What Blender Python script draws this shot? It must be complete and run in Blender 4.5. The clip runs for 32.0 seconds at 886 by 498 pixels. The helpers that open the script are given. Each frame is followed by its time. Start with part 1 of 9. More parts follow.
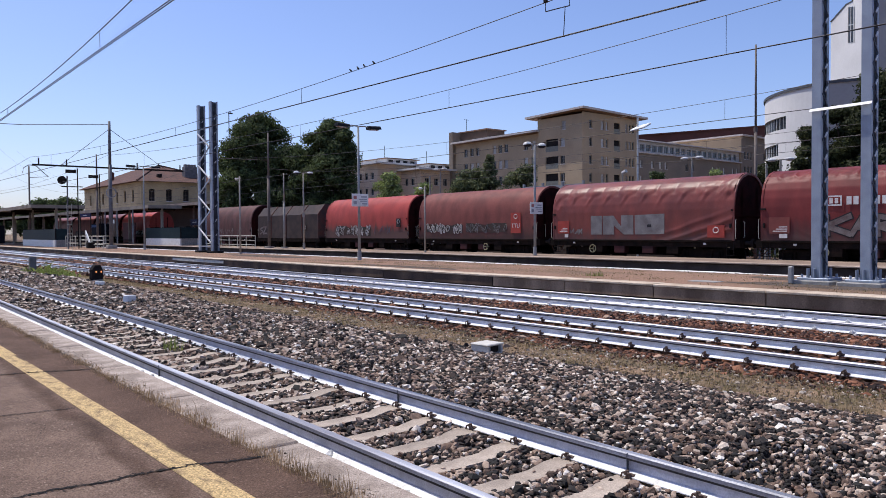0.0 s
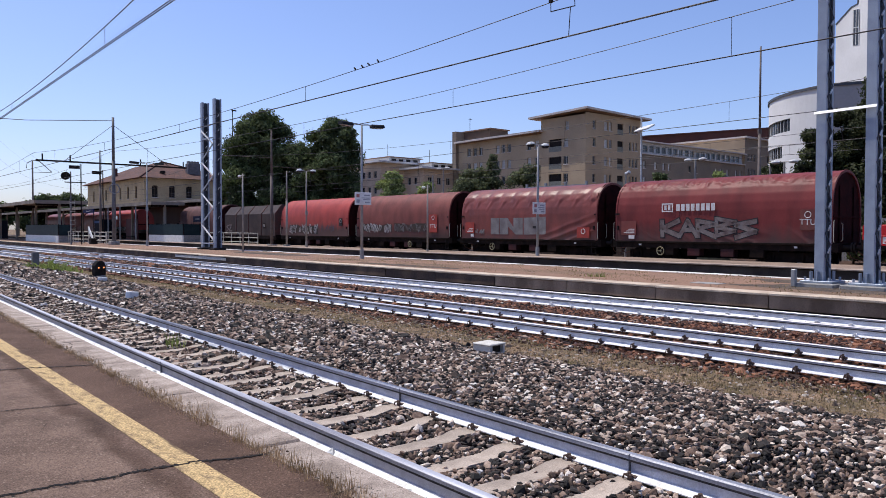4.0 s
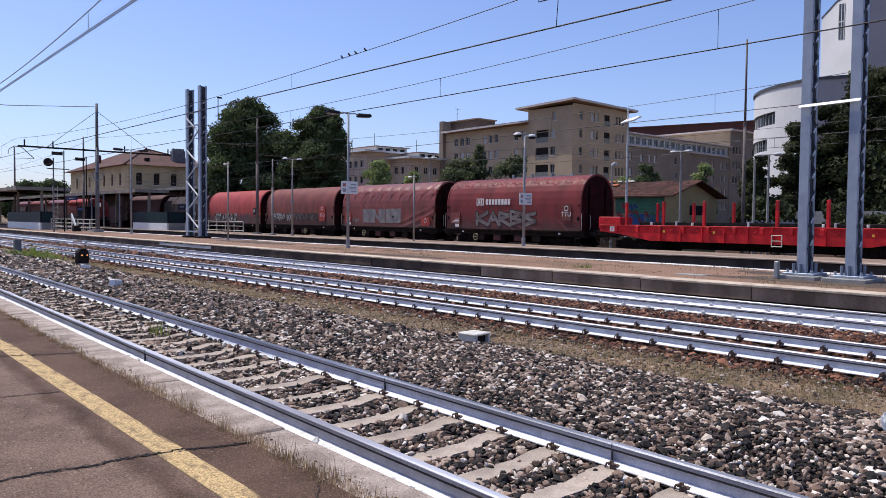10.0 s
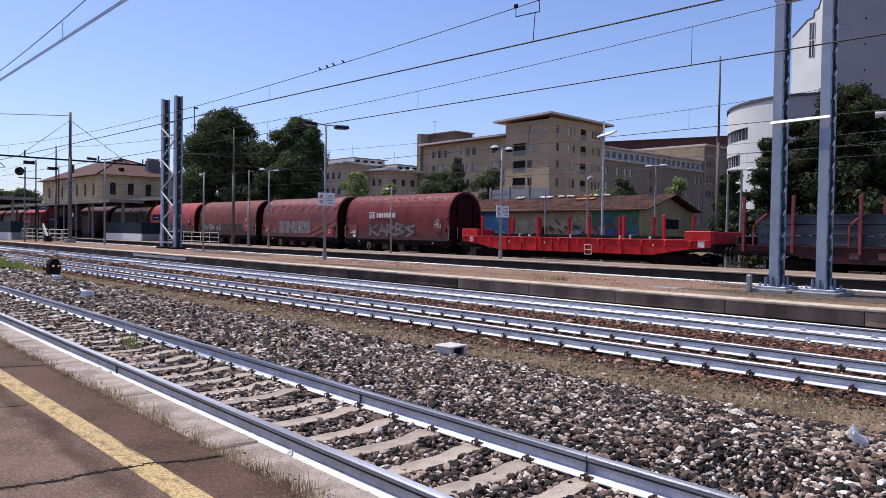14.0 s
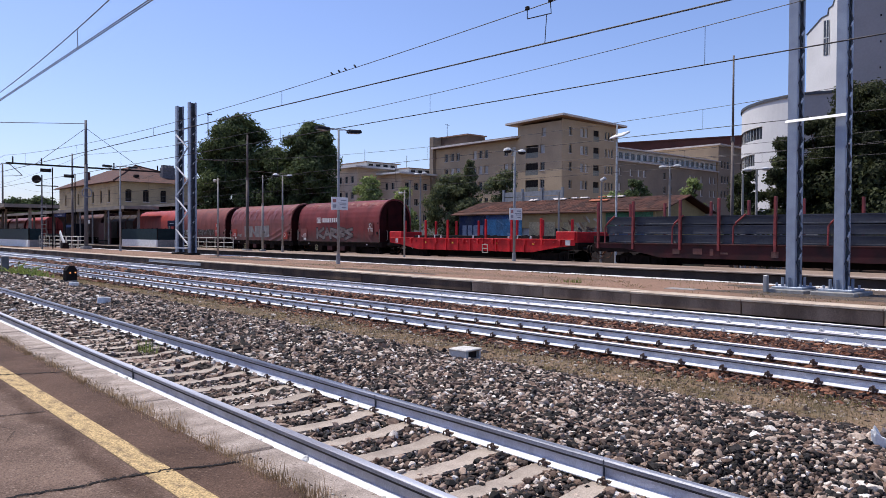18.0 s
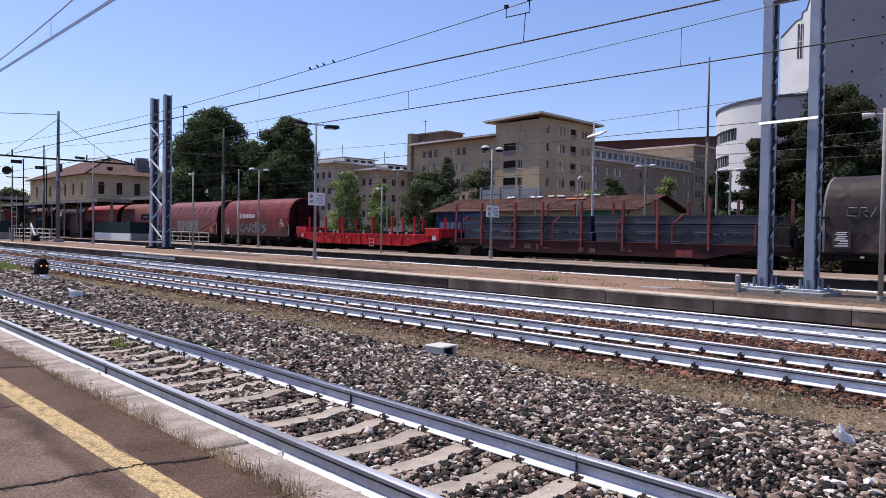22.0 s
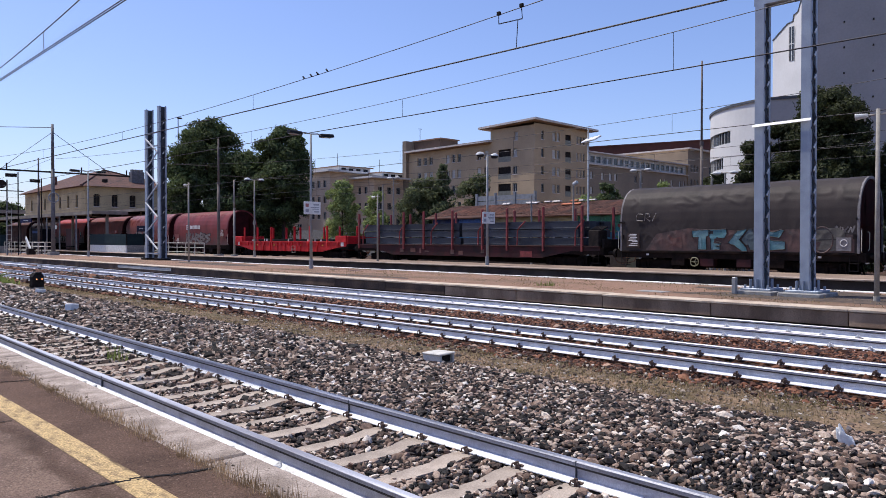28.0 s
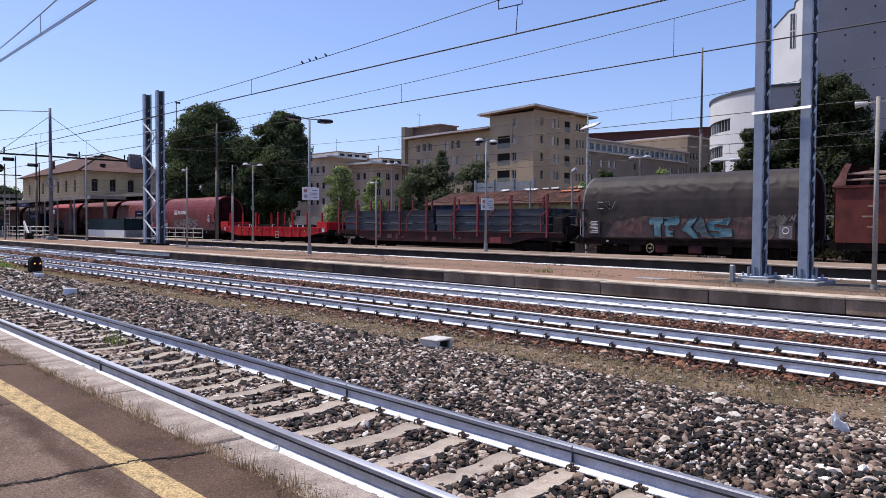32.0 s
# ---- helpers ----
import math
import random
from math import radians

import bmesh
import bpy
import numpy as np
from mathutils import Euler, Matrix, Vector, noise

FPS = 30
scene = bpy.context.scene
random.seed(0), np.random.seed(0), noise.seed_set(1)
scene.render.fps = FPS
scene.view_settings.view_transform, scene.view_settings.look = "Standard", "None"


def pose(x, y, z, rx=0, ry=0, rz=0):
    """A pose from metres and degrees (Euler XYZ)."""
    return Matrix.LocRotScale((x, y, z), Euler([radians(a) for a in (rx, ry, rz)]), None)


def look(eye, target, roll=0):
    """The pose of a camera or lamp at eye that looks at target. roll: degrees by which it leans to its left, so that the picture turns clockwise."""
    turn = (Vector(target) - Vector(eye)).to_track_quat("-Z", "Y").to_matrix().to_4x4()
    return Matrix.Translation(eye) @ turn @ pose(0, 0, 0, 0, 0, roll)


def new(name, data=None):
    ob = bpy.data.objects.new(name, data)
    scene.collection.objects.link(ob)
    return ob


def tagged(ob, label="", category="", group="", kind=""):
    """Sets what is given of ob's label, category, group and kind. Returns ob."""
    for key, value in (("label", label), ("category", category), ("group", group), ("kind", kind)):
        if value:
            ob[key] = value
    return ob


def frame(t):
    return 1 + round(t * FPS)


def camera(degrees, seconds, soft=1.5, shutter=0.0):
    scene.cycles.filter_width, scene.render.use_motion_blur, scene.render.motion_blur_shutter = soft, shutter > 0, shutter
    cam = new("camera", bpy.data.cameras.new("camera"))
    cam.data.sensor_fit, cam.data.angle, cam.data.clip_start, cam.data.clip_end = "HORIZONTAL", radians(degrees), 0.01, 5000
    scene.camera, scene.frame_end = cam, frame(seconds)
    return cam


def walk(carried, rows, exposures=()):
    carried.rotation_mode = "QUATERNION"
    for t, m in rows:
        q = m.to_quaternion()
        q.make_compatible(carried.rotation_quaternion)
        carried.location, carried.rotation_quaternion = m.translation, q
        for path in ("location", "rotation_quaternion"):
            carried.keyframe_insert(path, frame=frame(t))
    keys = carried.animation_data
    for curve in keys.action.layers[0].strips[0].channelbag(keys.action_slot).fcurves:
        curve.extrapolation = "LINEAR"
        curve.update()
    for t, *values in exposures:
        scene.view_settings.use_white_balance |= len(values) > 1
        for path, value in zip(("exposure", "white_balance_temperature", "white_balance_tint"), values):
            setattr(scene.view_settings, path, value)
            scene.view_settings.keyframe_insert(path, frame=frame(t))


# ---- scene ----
cam = camera(61.2, 32.0, soft=0.7)
PATH = [
    (0.0, pose(-0.000, -0.007, 1.753, 88.556, 0.426, -40.319)),
    (0.5, pose(0.001, -0.014, 1.759, 88.542, 0.244, -40.240)),
    (1.0, pose(0.001, 0.001, 1.757, 88.612, 0.537, -40.235)),
    (1.5, pose(-0.004, -0.005, 1.763, 88.347, 0.339, -40.174)),
    (2.0, pose(0.001, 0.009, 1.756, 88.356, 0.530, -39.947)),
    (2.5, pose(0.011, -0.009, 1.750, 88.926, 0.189, -39.613)),
    (3.0, pose(-0.014, -0.023, 1.745, 89.023, 0.046, -39.718)),
    (3.5, pose(-0.005, 0.009, 1.754, 88.599, -0.175, -40.046)),
    (5.5, pose(-0.008, -0.003, 1.752, 88.360, -0.035, -40.279)),
    (6.0, pose(-0.003, -0.001, 1.752, 88.098, -0.030, -40.755)),
    (6.5, pose(-0.008, -0.001, 1.756, 88.404, -0.061, -39.976)),
    (7.0, pose(-0.009, 0.003, 1.762, 88.561, -0.023, -40.125)),
    (7.5, pose(-0.003, 0.000, 1.751, 88.374, 0.231, -40.238)),
    (8.0, pose(-0.001, 0.004, 1.748, 87.961, 0.124, -40.444)),
    (8.5, pose(-0.000, 0.002, 1.754, 86.989, -0.996, -40.472)),
    (9.0, pose(-0.012, 0.004, 1.753, 86.707, -1.223, -41.166)),
    (9.5, pose(-0.006, -0.000, 1.760, 87.341, -1.036, -41.075)),
    (10.0, pose(-0.004, 0.000, 1.752, 87.733, -0.555, -41.174)),
    (10.5, pose(0.001, 0.012, 1.749, 87.464, -0.514, -41.107)),
    (11.0, pose(-0.001, 0.011, 1.757, 87.873, -1.735, -41.073)),
    (11.5, pose(-0.001, 0.020, 1.759, 87.397, -1.024, -41.428)),
    (12.0, pose(0.003, -0.017, 1.756, 88.795, -2.056, -42.676)),
    (12.5, pose(-0.003, -0.020, 1.761, 89.575, -2.035, -43.629)),
    (13.0, pose(-0.007, -0.014, 1.761, 89.309, -1.902, -44.028)),
    (13.5, pose(-0.011, 0.000, 1.758, 89.688, -1.854, -43.739)),
    (14.0, pose(-0.007, -0.016, 1.753, 88.689, -0.883, -42.907)),
    (14.5, pose(-0.013, -0.013, 1.758, 89.128, -0.626, -41.979)),
    (16.5, pose(-0.010, -0.016, 1.762, 88.880, -1.208, -41.454)),
    (17.0, pose(-0.010, -0.012, 1.756, 88.769, -0.715, -41.382)),
    (17.5, pose(-0.003, -0.010, 1.755, 89.119, -0.699, -41.509)),
    (18.0, pose(0.004, 0.000, 1.758, 88.913, -0.303, -41.893)),
    (18.5, pose(0.000, -0.008, 1.744, 88.110, -0.335, -41.800)),
    (19.0, pose(-0.002, -0.008, 1.752, 87.607, -0.245, -41.132)),
    (19.5, pose(0.005, -0.014, 1.754, 87.811, -0.376, -41.576)),
    (20.0, pose(-0.002, -0.005, 1.754, 88.082, -0.542, -41.844)),
    (20.5, pose(-0.001, -0.007, 1.755, 88.561, -0.503, -42.060)),
    (21.0, pose(-0.006, -0.008, 1.754, 88.715, -0.645, -42.353)),
    (21.5, pose(-0.010, -0.024, 1.754, 88.706, -1.157, -42.879)),
    (22.0, pose(-0.018, -0.025, 1.761, 88.679, -0.915, -43.645)),
    (22.5, pose(-0.017, -0.029, 1.754, 88.582, -0.800, -43.612)),
    (23.0, pose(-0.014, -0.012, 1.757, 88.671, -0.499, -43.488)),
    (23.5, pose(-0.016, -0.018, 1.764, 89.513, -0.382, -44.188)),
    (24.0, pose(-0.002, -0.030, 1.762, 89.387, -0.158, -45.501)),
    (24.5, pose(-0.004, -0.034, 1.761, 89.193, 0.191, -45.074)),
    (25.0, pose(-0.000, -0.033, 1.763, 89.281, 0.087, -44.500)),
    (25.5, pose(-0.002, -0.025, 1.754, 88.976, 0.157, -43.996)),
    (27.5, pose(-0.008, -0.020, 1.758, 89.471, 0.115, -43.629)),
    (28.0, pose(-0.006, -0.021, 1.761, 89.219, -0.029, -43.925)),
    (28.5, pose(-0.007, -0.017, 1.759, 89.341, -0.196, -44.066)),
    (29.0, pose(-0.000, -0.018, 1.758, 89.453, 0.098, -44.223)),
    (29.5, pose(-0.007, -0.014, 1.759, 89.501, 0.061, -43.892)),
    (30.0, pose(-0.009, -0.025, 1.757, 89.462, 0.172, -43.475)),
    (30.5, pose(-0.008, -0.028, 1.760, 89.322, 0.125, -43.558)),
    (31.0, pose(-0.003, -0.026, 1.759, 89.365, -0.080, -43.732)),
    (31.5, pose(0.000, -0.026, 1.760, 88.730, -0.089, -43.822)),
    (32.0, pose(-0.002, -0.024, 1.753, 88.187, -0.311, -44.027)),
]
walk(cam, PATH, [(0.0, -0.07), (6.0, -0.06), (14.0, -0.04), (20.0, 0.0), (32.0, 0.0)])

# ---- world and sun ----
SUN_TO = Vector((-0.13, 0.45, 0.88)).normalized()
world = bpy.data.worlds.new("world")
scene.world = world
world.use_nodes = True
wn = world.node_tree
sky = wn.nodes.new("ShaderNodeTexSky")
sky.sky_type = "NISHITA"
sky.sun_disc = False
sky.sun_elevation = math.asin(SUN_TO.z)
sky.sun_rotation = math.atan2(SUN_TO.x, SUN_TO.y)
sky.altitude, sky.air_density, sky.dust_density, sky.ozone_density = 100, 1.0, 1.0, 3.0
back = wn.nodes["Background"]
back.inputs["Strength"].default_value = 0.138
hue = wn.nodes.new("ShaderNodeMix")
hue.data_type, hue.blend_type = "RGBA", "MULTIPLY"
hue.inputs["Factor"].default_value = 1.0
hue.inputs["B"].default_value = (0.985, 0.985, 1.235, 1)
wn.links.new(sky.outputs[0], hue.inputs["A"])
wn.links.new(hue.outputs["Result"], back.inputs[0])
sun = new("sun", bpy.data.lights.new("sun", "SUN"))
sun.data.energy, sun.data.angle, sun.data.color = 4.6, radians(0.55), (1.0, 0.95, 0.87)
sun.matrix_world = look((0, 0, 60), Vector((0, 0, 60)) - SUN_TO)


# ---- materials ----
def mat(name, col, col2=None, rough=0.7, metal=0.0, scale=3.0, fine=45.0, bump=0.15, grain=0.25, vary=0.0, lo=0.38, hi=0.66, stretch=None, islands=False, spec=0.28, speck=None):
    """Two colours mixed by broad stains, darkened and lightened by a fine grain, with a fine relief."""
    m = bpy.data.materials.new(name)
    m.use_nodes = True
    nt = m.node_tree
    bsdf = nt.nodes["Principled BSDF"]
    bsdf.inputs["Roughness"].default_value = rough
    bsdf.inputs["Metallic"].default_value = metal
    bsdf.inputs["Specular IOR Level"].default_value = spec
    col2 = col2 or tuple(c * 0.72 for c in col)
    co = nt.nodes.new("ShaderNodeTexCoord")
    vec = co.outputs["Object"]
    if stretch:
        mp = nt.nodes.new("ShaderNodeMapping")
        mp.inputs["Scale"].default_value = stretch
        nt.links.new(vec, mp.inputs["Vector"])
        vec = mp.outputs[0]
    a = nt.nodes.new("ShaderNodeTexNoise")
    a.inputs["Scale"].default_value, a.inputs["Detail"].default_value = scale, 5
    b = nt.nodes.new("ShaderNodeTexNoise")
    b.inputs["Scale"].default_value, b.inputs["Detail"].default_value = fine, 3
    nt.links.new(vec, a.inputs["Vector"])
    nt.links.new(co.outputs["Object"], b.inputs["Vector"])
    ramp = nt.nodes.new("ShaderNodeMapRange")
    ramp.inputs[1].default_value, ramp.inputs[2].default_value = lo, hi
    nt.links.new(a.outputs["Fac"], ramp.inputs[0])
    mix = nt.nodes.new("ShaderNodeMix")
    mix.data_type = "RGBA"
    mix.inputs["A"].default_value, mix.inputs["B"].default_value = (*col, 1), (*col2, 1)
    nt.links.new(ramp.outputs[0], mix.inputs["Factor"])
    hsv = nt.nodes.new("ShaderNodeHueSaturation")
    nt.links.new(mix.outputs["Result"], hsv.inputs["Color"])
    val = nt.nodes.new("ShaderNodeMapRange")
    val.inputs[1].default_value, val.inputs[2].default_value = 0.3, 0.7
    val.inputs[3].default_value, val.inputs[4].default_value = 1 - grain, 1 + grain
    nt.links.new(b.outputs["Fac"], val.inputs[0])
    out = val.outputs[0]
    if vary or islands:
        src = nt.nodes.new("ShaderNodeNewGeometry").outputs["Random Per Island"] if islands else nt.nodes.new("ShaderNodeObjectInfo").outputs["Random"]
        rv = nt.nodes.new("ShaderNodeMapRange")
        rv.inputs[3].default_value, rv.inputs[4].default_value = 1 - vary, 1 + vary
        nt.links.new(src, rv.inputs[0])
        mul = nt.nodes.new("ShaderNodeMath")
        mul.operation = "MULTIPLY"
        nt.links.new(out, mul.inputs[0])
        nt.links.new(rv.outputs[0], mul.inputs[1])
        out = mul.outputs[0]
    nt.links.new(out, hsv.inputs["Value"])
    last = hsv.outputs[0]
    if speck:
        c = nt.nodes.new("ShaderNodeTexVoronoi")
        c.inputs["Scale"].default_value = speck[1]
        nt.links.new(co.outputs["Object"], c.inputs["Vector"])
        th = nt.nodes.new("ShaderNodeMapRange")
        th.inputs[1].default_value, th.inputs[2].default_value = speck[2], speck[2] + 0.06
        sep = nt.nodes.new("ShaderNodeSeparateColor")
        nt.links.new(c.outputs["Color"], sep.inputs[0])
        nt.links.new(sep.outputs[0], th.inputs[0])
        sm = nt.nodes.new("ShaderNodeMix")
        sm.data_type = "RGBA"
        sm.inputs["B"].default_value = (*speck[0], 1)
        nt.links.new(th.outputs[0], sm.inputs["Factor"])
        nt.links.new(last, sm.inputs["A"])
        last = sm.outputs["Result"]
    nt.links.new(last, bsdf.inputs["Base Color"])
    if bump:
        bp = nt.nodes.new("ShaderNodeBump")
        bp.inputs["Strength"].default_value, bp.inputs["Distance"].default_value = bump, 0.02
        nt.links.new(b.outputs["Fac"], bp.inputs["Height"])
        nt.links.new(bp.outputs[0], bsdf.inputs["Normal"])
    return m


def stone_mat(name, stops, rough=0.85, fine=60.0, single=False):
    """Loose stones: each island takes its own tone from the ramp."""
    m = bpy.data.materials.new(name)
    m.use_nodes = True
    nt = m.node_tree
    bsdf = nt.nodes["Principled BSDF"]
    bsdf.inputs["Roughness"].default_value = rough
    ramp = nt.nodes.new("ShaderNodeValToRGB")
    while len(ramp.color_ramp.elements) < len(stops):
        ramp.color_ramp.elements.new(0.5)
    for el, (p, c) in zip(ramp.color_ramp.elements, stops):
        el.position, el.color = p, (*c, 1)
    geo = nt.nodes.new("ShaderNodeNewGeometry")
    one = nt.nodes.new("ShaderNodeObjectInfo")
    nt.links.new(one.outputs["Random"] if single else geo.outputs["Random Per Island"], ramp.inputs[0])
    co = nt.nodes.new("ShaderNodeTexCoord")
    n = nt.nodes.new("ShaderNodeTexNoise")
    n.inputs["Scale"].default_value, n.inputs["Detail"].default_value = fine, 4
    nt.links.new(co.outputs["Object"], n.inputs["Vector"])
    mr = nt.nodes.new("ShaderNodeMapRange")
    mr.inputs[1].default_value, mr.inputs[2].default_value, mr.inputs[3].default_value, mr.inputs[4].default_value = 0.3, 0.7, 0.7, 1.25
    nt.links.new(n.outputs["Fac"], mr.inputs[0])
    hsv = nt.nodes.new("ShaderNodeHueSaturation")
    nt.links.new(ramp.outputs[0], hsv.inputs["Color"])
    nt.links.new(mr.outputs[0], hsv.inputs["Value"])
    nt.links.new(hsv.outputs[0], bsdf.inputs["Base Color"])
    bp = nt.nodes.new("ShaderNodeBump")
    bp.inputs["Strength"].default_value, bp.inputs["Distance"].default_value = 0.3, 0.01
    nt.links.new(n.outputs["Fac"], bp.inputs["Height"])
    nt.links.new(bp.outputs[0], bsdf.inputs["Normal"])
    return m


def glow(name, col, strength):
    m = bpy.data.materials.new(name)
    m.use_nodes = True
    b = m.node_tree.nodes["Principled BSDF"]
    b.inputs["Base Color"].default_value = (*col, 1)
    b.inputs["Emission Color"].default_value = (*col, 1)
    b.inputs["Emission Strength"].default_value = strength
    return m


ASPHALT = mat("asphalt", (0.198, 0.134, 0.102), (0.130, 0.087, 0.066), rough=0.95, scale=2.2, fine=95, grain=0.45, bump=0.7, spec=0.15, speck=((0.31, 0.23, 0.18), 90, 0.94))
# trodden dark strip of the platform: the worn tone sets in along an uneven line
nt = ASPHALT.node_tree
dark = nt.nodes.new("ShaderNodeMix")
dark.data_type, dark.blend_type = "RGBA", "MULTIPLY"
dark.inputs["B"].default_value = (0.66, 0.60, 0.57, 1)
tc, sp, nz = nt.nodes.new("ShaderNodeTexCoord"), nt.nodes.new("ShaderNodeSeparateXYZ"), nt.nodes.new("ShaderNodeTexNoise")
nz.inputs["Scale"].default_value, nz.inputs["Detail"].default_value = 3.0, 6
sm, mr = nt.nodes.new("ShaderNodeMath"), nt.nodes.new("ShaderNodeMapRange")
sm.operation = "MULTIPLY_ADD"
sm.inputs[1].default_value = 0.5
nt.links.new(tc.outputs["Object"], sp.inputs[0])
nt.links.new(tc.outputs["Object"], nz.inputs["Vector"])
nt.links.new(nz.outputs["Fac"], sm.inputs[0])
nt.links.new(sp.outputs["X"], sm.inputs[2])
mr.inputs[1].default_value, mr.inputs[2].default_value = 1.66, 1.98
nt.links.new(sm.outputs[0], mr.inputs[0])
bc = nt.nodes["Principled BSDF"].inputs["Base Color"]
nt.links.new(bc.links[0].from_socket, dark.inputs["A"])
nt.links.new(mr.outputs[0], dark.inputs["Factor"])
nt.links.new(dark.outputs["Result"], bc)
# a dark dirt stripe runs along the platform side of the yellow line
stripe = nt.nodes.new("ShaderNodeMix")
stripe.data_type, stripe.blend_type = "RGBA", "MULTIPLY"
stripe.inputs["B"].default_value = (0.60, 0.56, 0.54, 1)
s1, s2, s3 = (nt.nodes.new("ShaderNodeMath") for _ in range(3))
s1.operation, s1.inputs[1].default_value = "MULTIPLY_ADD", 0.30
s2.operation, s2.inputs[1].default_value = "SUBTRACT", 1.60
s3.operation = "ABSOLUTE"
mr2 = nt.nodes.new("ShaderNodeMapRange")
mr2.inputs[1].default_value, mr2.inputs[2].default_value = 0.11, 0.03
nt.links.new(nz.outputs["Fac"], s1.inputs[0])
nt.links.new(sp.outputs["X"], s1.inputs[2])
nt.links.new(s1.outputs[0], s2.inputs[0])
nt.links.new(s2.outputs[0], s3.inputs[0])
nt.links.new(s3.outputs[0], mr2.inputs[0])
nt.links.new(bc.links[0].from_socket, stripe.inputs["A"])
nt.links.new(mr2.outputs[0], stripe.inputs["Factor"])
nt.links.new(stripe.outputs["Result"], bc)
CRACK = mat("crack", (0.022, 0.018, 0.016), rough=1.0)
YELLOW = mat("yellow_paint", (0.50, 0.355, 0.175), (0.20, 0.138, 0.085), rough=0.85, scale=14, fine=85, grain=0.6, bump=0.6, lo=0.50, hi=0.74, stretch=(1, 0.5, 1), spec=0.15)
# the line is rubbed away along its track side
nt = YELLOW.node_tree
rub = nt.nodes.new("ShaderNodeMix")
rub.data_type = "RGBA"
rub.inputs["B"].default_value = (0.115, 0.074, 0.048, 1)
tc, sp, nz = nt.nodes.new("ShaderNodeTexCoord"), nt.nodes.new("ShaderNodeSeparateXYZ"), nt.nodes.new("ShaderNodeTexNoise")
nz.inputs["Scale"].default_value, nz.inputs["Detail"].default_value = 12.0, 8
mp = nt.nodes.new("ShaderNodeMapping")
mp.inputs["Scale"].default_value = (1, 0.12, 1)
sm, mr = nt.nodes.new("ShaderNodeMath"), nt.nodes.new("ShaderNodeMapRange")
sm.operation = "MULTIPLY_ADD"
sm.inputs[1].default_value = 0.22
nt.links.new(tc.outputs["Object"], sp.inputs[0])
nt.links.new(tc.outputs["Object"], mp.inputs["Vector"])
nt.links.new(mp.outputs[0], nz.inputs["Vector"])
nt.links.new(nz.outputs["Fac"], sm.inputs[0])
nt.links.new(sp.outputs["X"], sm.inputs[2])
mr.inputs[1].default_value, mr.inputs[2].default_value = 1.815, 1.845
nt.links.new(sm.outputs[0], mr.inputs[0])
bc = nt.nodes["Principled BSDF"].inputs["Base Color"]
nt.links.new(bc.links[0].from_socket, rub.inputs["A"])
nt.links.new(mr.outputs[0], rub.inputs["Factor"])
nt.links.new(rub.outputs["Result"], bc)
KERB = mat("kerb_stone", (0.43, 0.35, 0.295), (0.26, 0.205, 0.168), rough=0.88, scale=5, fine=110, grain=0.36, vary=0.08, bump=0.6, speck=((0.17, 0.13, 0.10), 55, 0.94))
KERB_STAIN = mat("black_brown_concrete", (0.095, 0.062, 0.046), (0.200, 0.125, 0.082), rough=0.9, scale=1.1, fine=60, grain=0.35, vary=0.25, lo=0.5, hi=0.75, stretch=(1, 1, 0.5))
KERB_FACE = mat("dirty_concrete", (0.41, 0.270, 0.178), (0.20, 0.125, 0.080), rough=0.9, scale=1.6, fine=60, grain=0.3, vary=0.12, stretch=(1, 1, 0.5))
# black that paints the shadow gap at the platform's foot
BASE_BLACK = mat("black_shade_base", (0.030, 0.024, 0.020), (0.055, 0.042, 0.034), rough=0.95, scale=3, fine=30, grain=0.4)
PLAT2 = mat("platform_surface", (0.250, 0.148, 0.098), (0.150, 0.100, 0.064), rough=0.95, scale=0.6, fine=26, grain=0.5, lo=0.46, hi=0.72, bump=0.4, stretch=(1, 0.35, 1))
EARTH_PATCH = mat("dark_earth_patch", (0.075, 0.056, 0.044), (0.12, 0.088, 0.066), rough=1.0, scale=3, fine=22, grain=0.6, bump=0.6)
PLAT3 = mat("platform_surface_pale", (0.285, 0.208, 0.158), (0.19, 0.138, 0.106), rough=0.95, scale=0.7, fine=40, grain=0.3)
CONCRETE = mat("concrete", (0.42, 0.345, 0.282), (0.30, 0.245, 0.20), rough=0.85, scale=5, fine=90, grain=0.25, vary=0.14)
ROOF_PALE = mat("pale_lid_concrete", (0.60, 0.57, 0.52), (0.48, 0.45, 0.41), rough=0.85, scale=6, fine=90, grain=0.2)
CONC_GREY = mat("grey_concrete", (0.33, 0.315, 0.295), (0.24, 0.228, 0.212), rough=0.85, scale=6, fine=90, grain=0.2)
RAIL_FOOT = mat("white_painted_foot", (0.82, 0.81, 0.80), (0.62, 0.60, 0.57), rough=0.6, scale=9, fine=60, grain=0.15, bump=0.1, lo=0.5, hi=0.7)
RAIL_PAINT = mat("white_painted_rail", (0.58, 0.57, 0.62), (0.44, 0.43, 0.47), rough=0.55, scale=6, fine=80, grain=0.14, bump=0.1)
RAIL_BRIGHT = mat("bright_white_painted_rail", (0.80, 0.80, 0.84), (0.64, 0.63, 0.66), rough=0.55, scale=6, fine=80, grain=0.14, bump=0.1)
RAIL_HEAD = mat("worn_painted_rail_head", (0.36, 0.355, 0.40), (0.19, 0.18, 0.20), rough=0.55, metal=0.2, scale=7, fine=60, grain=0.22, bump=0.05, stretch=(1, 0.12, 1), lo=0.42, hi=0.7)
# near-black colour for the shadow line under the rail heads
RAIL_LINE = mat("rail_shadow_line", (0.020, 0.018, 0.020), (0.040, 0.034, 0.034), rough=0.8, scale=5, fine=60, grain=0.3)
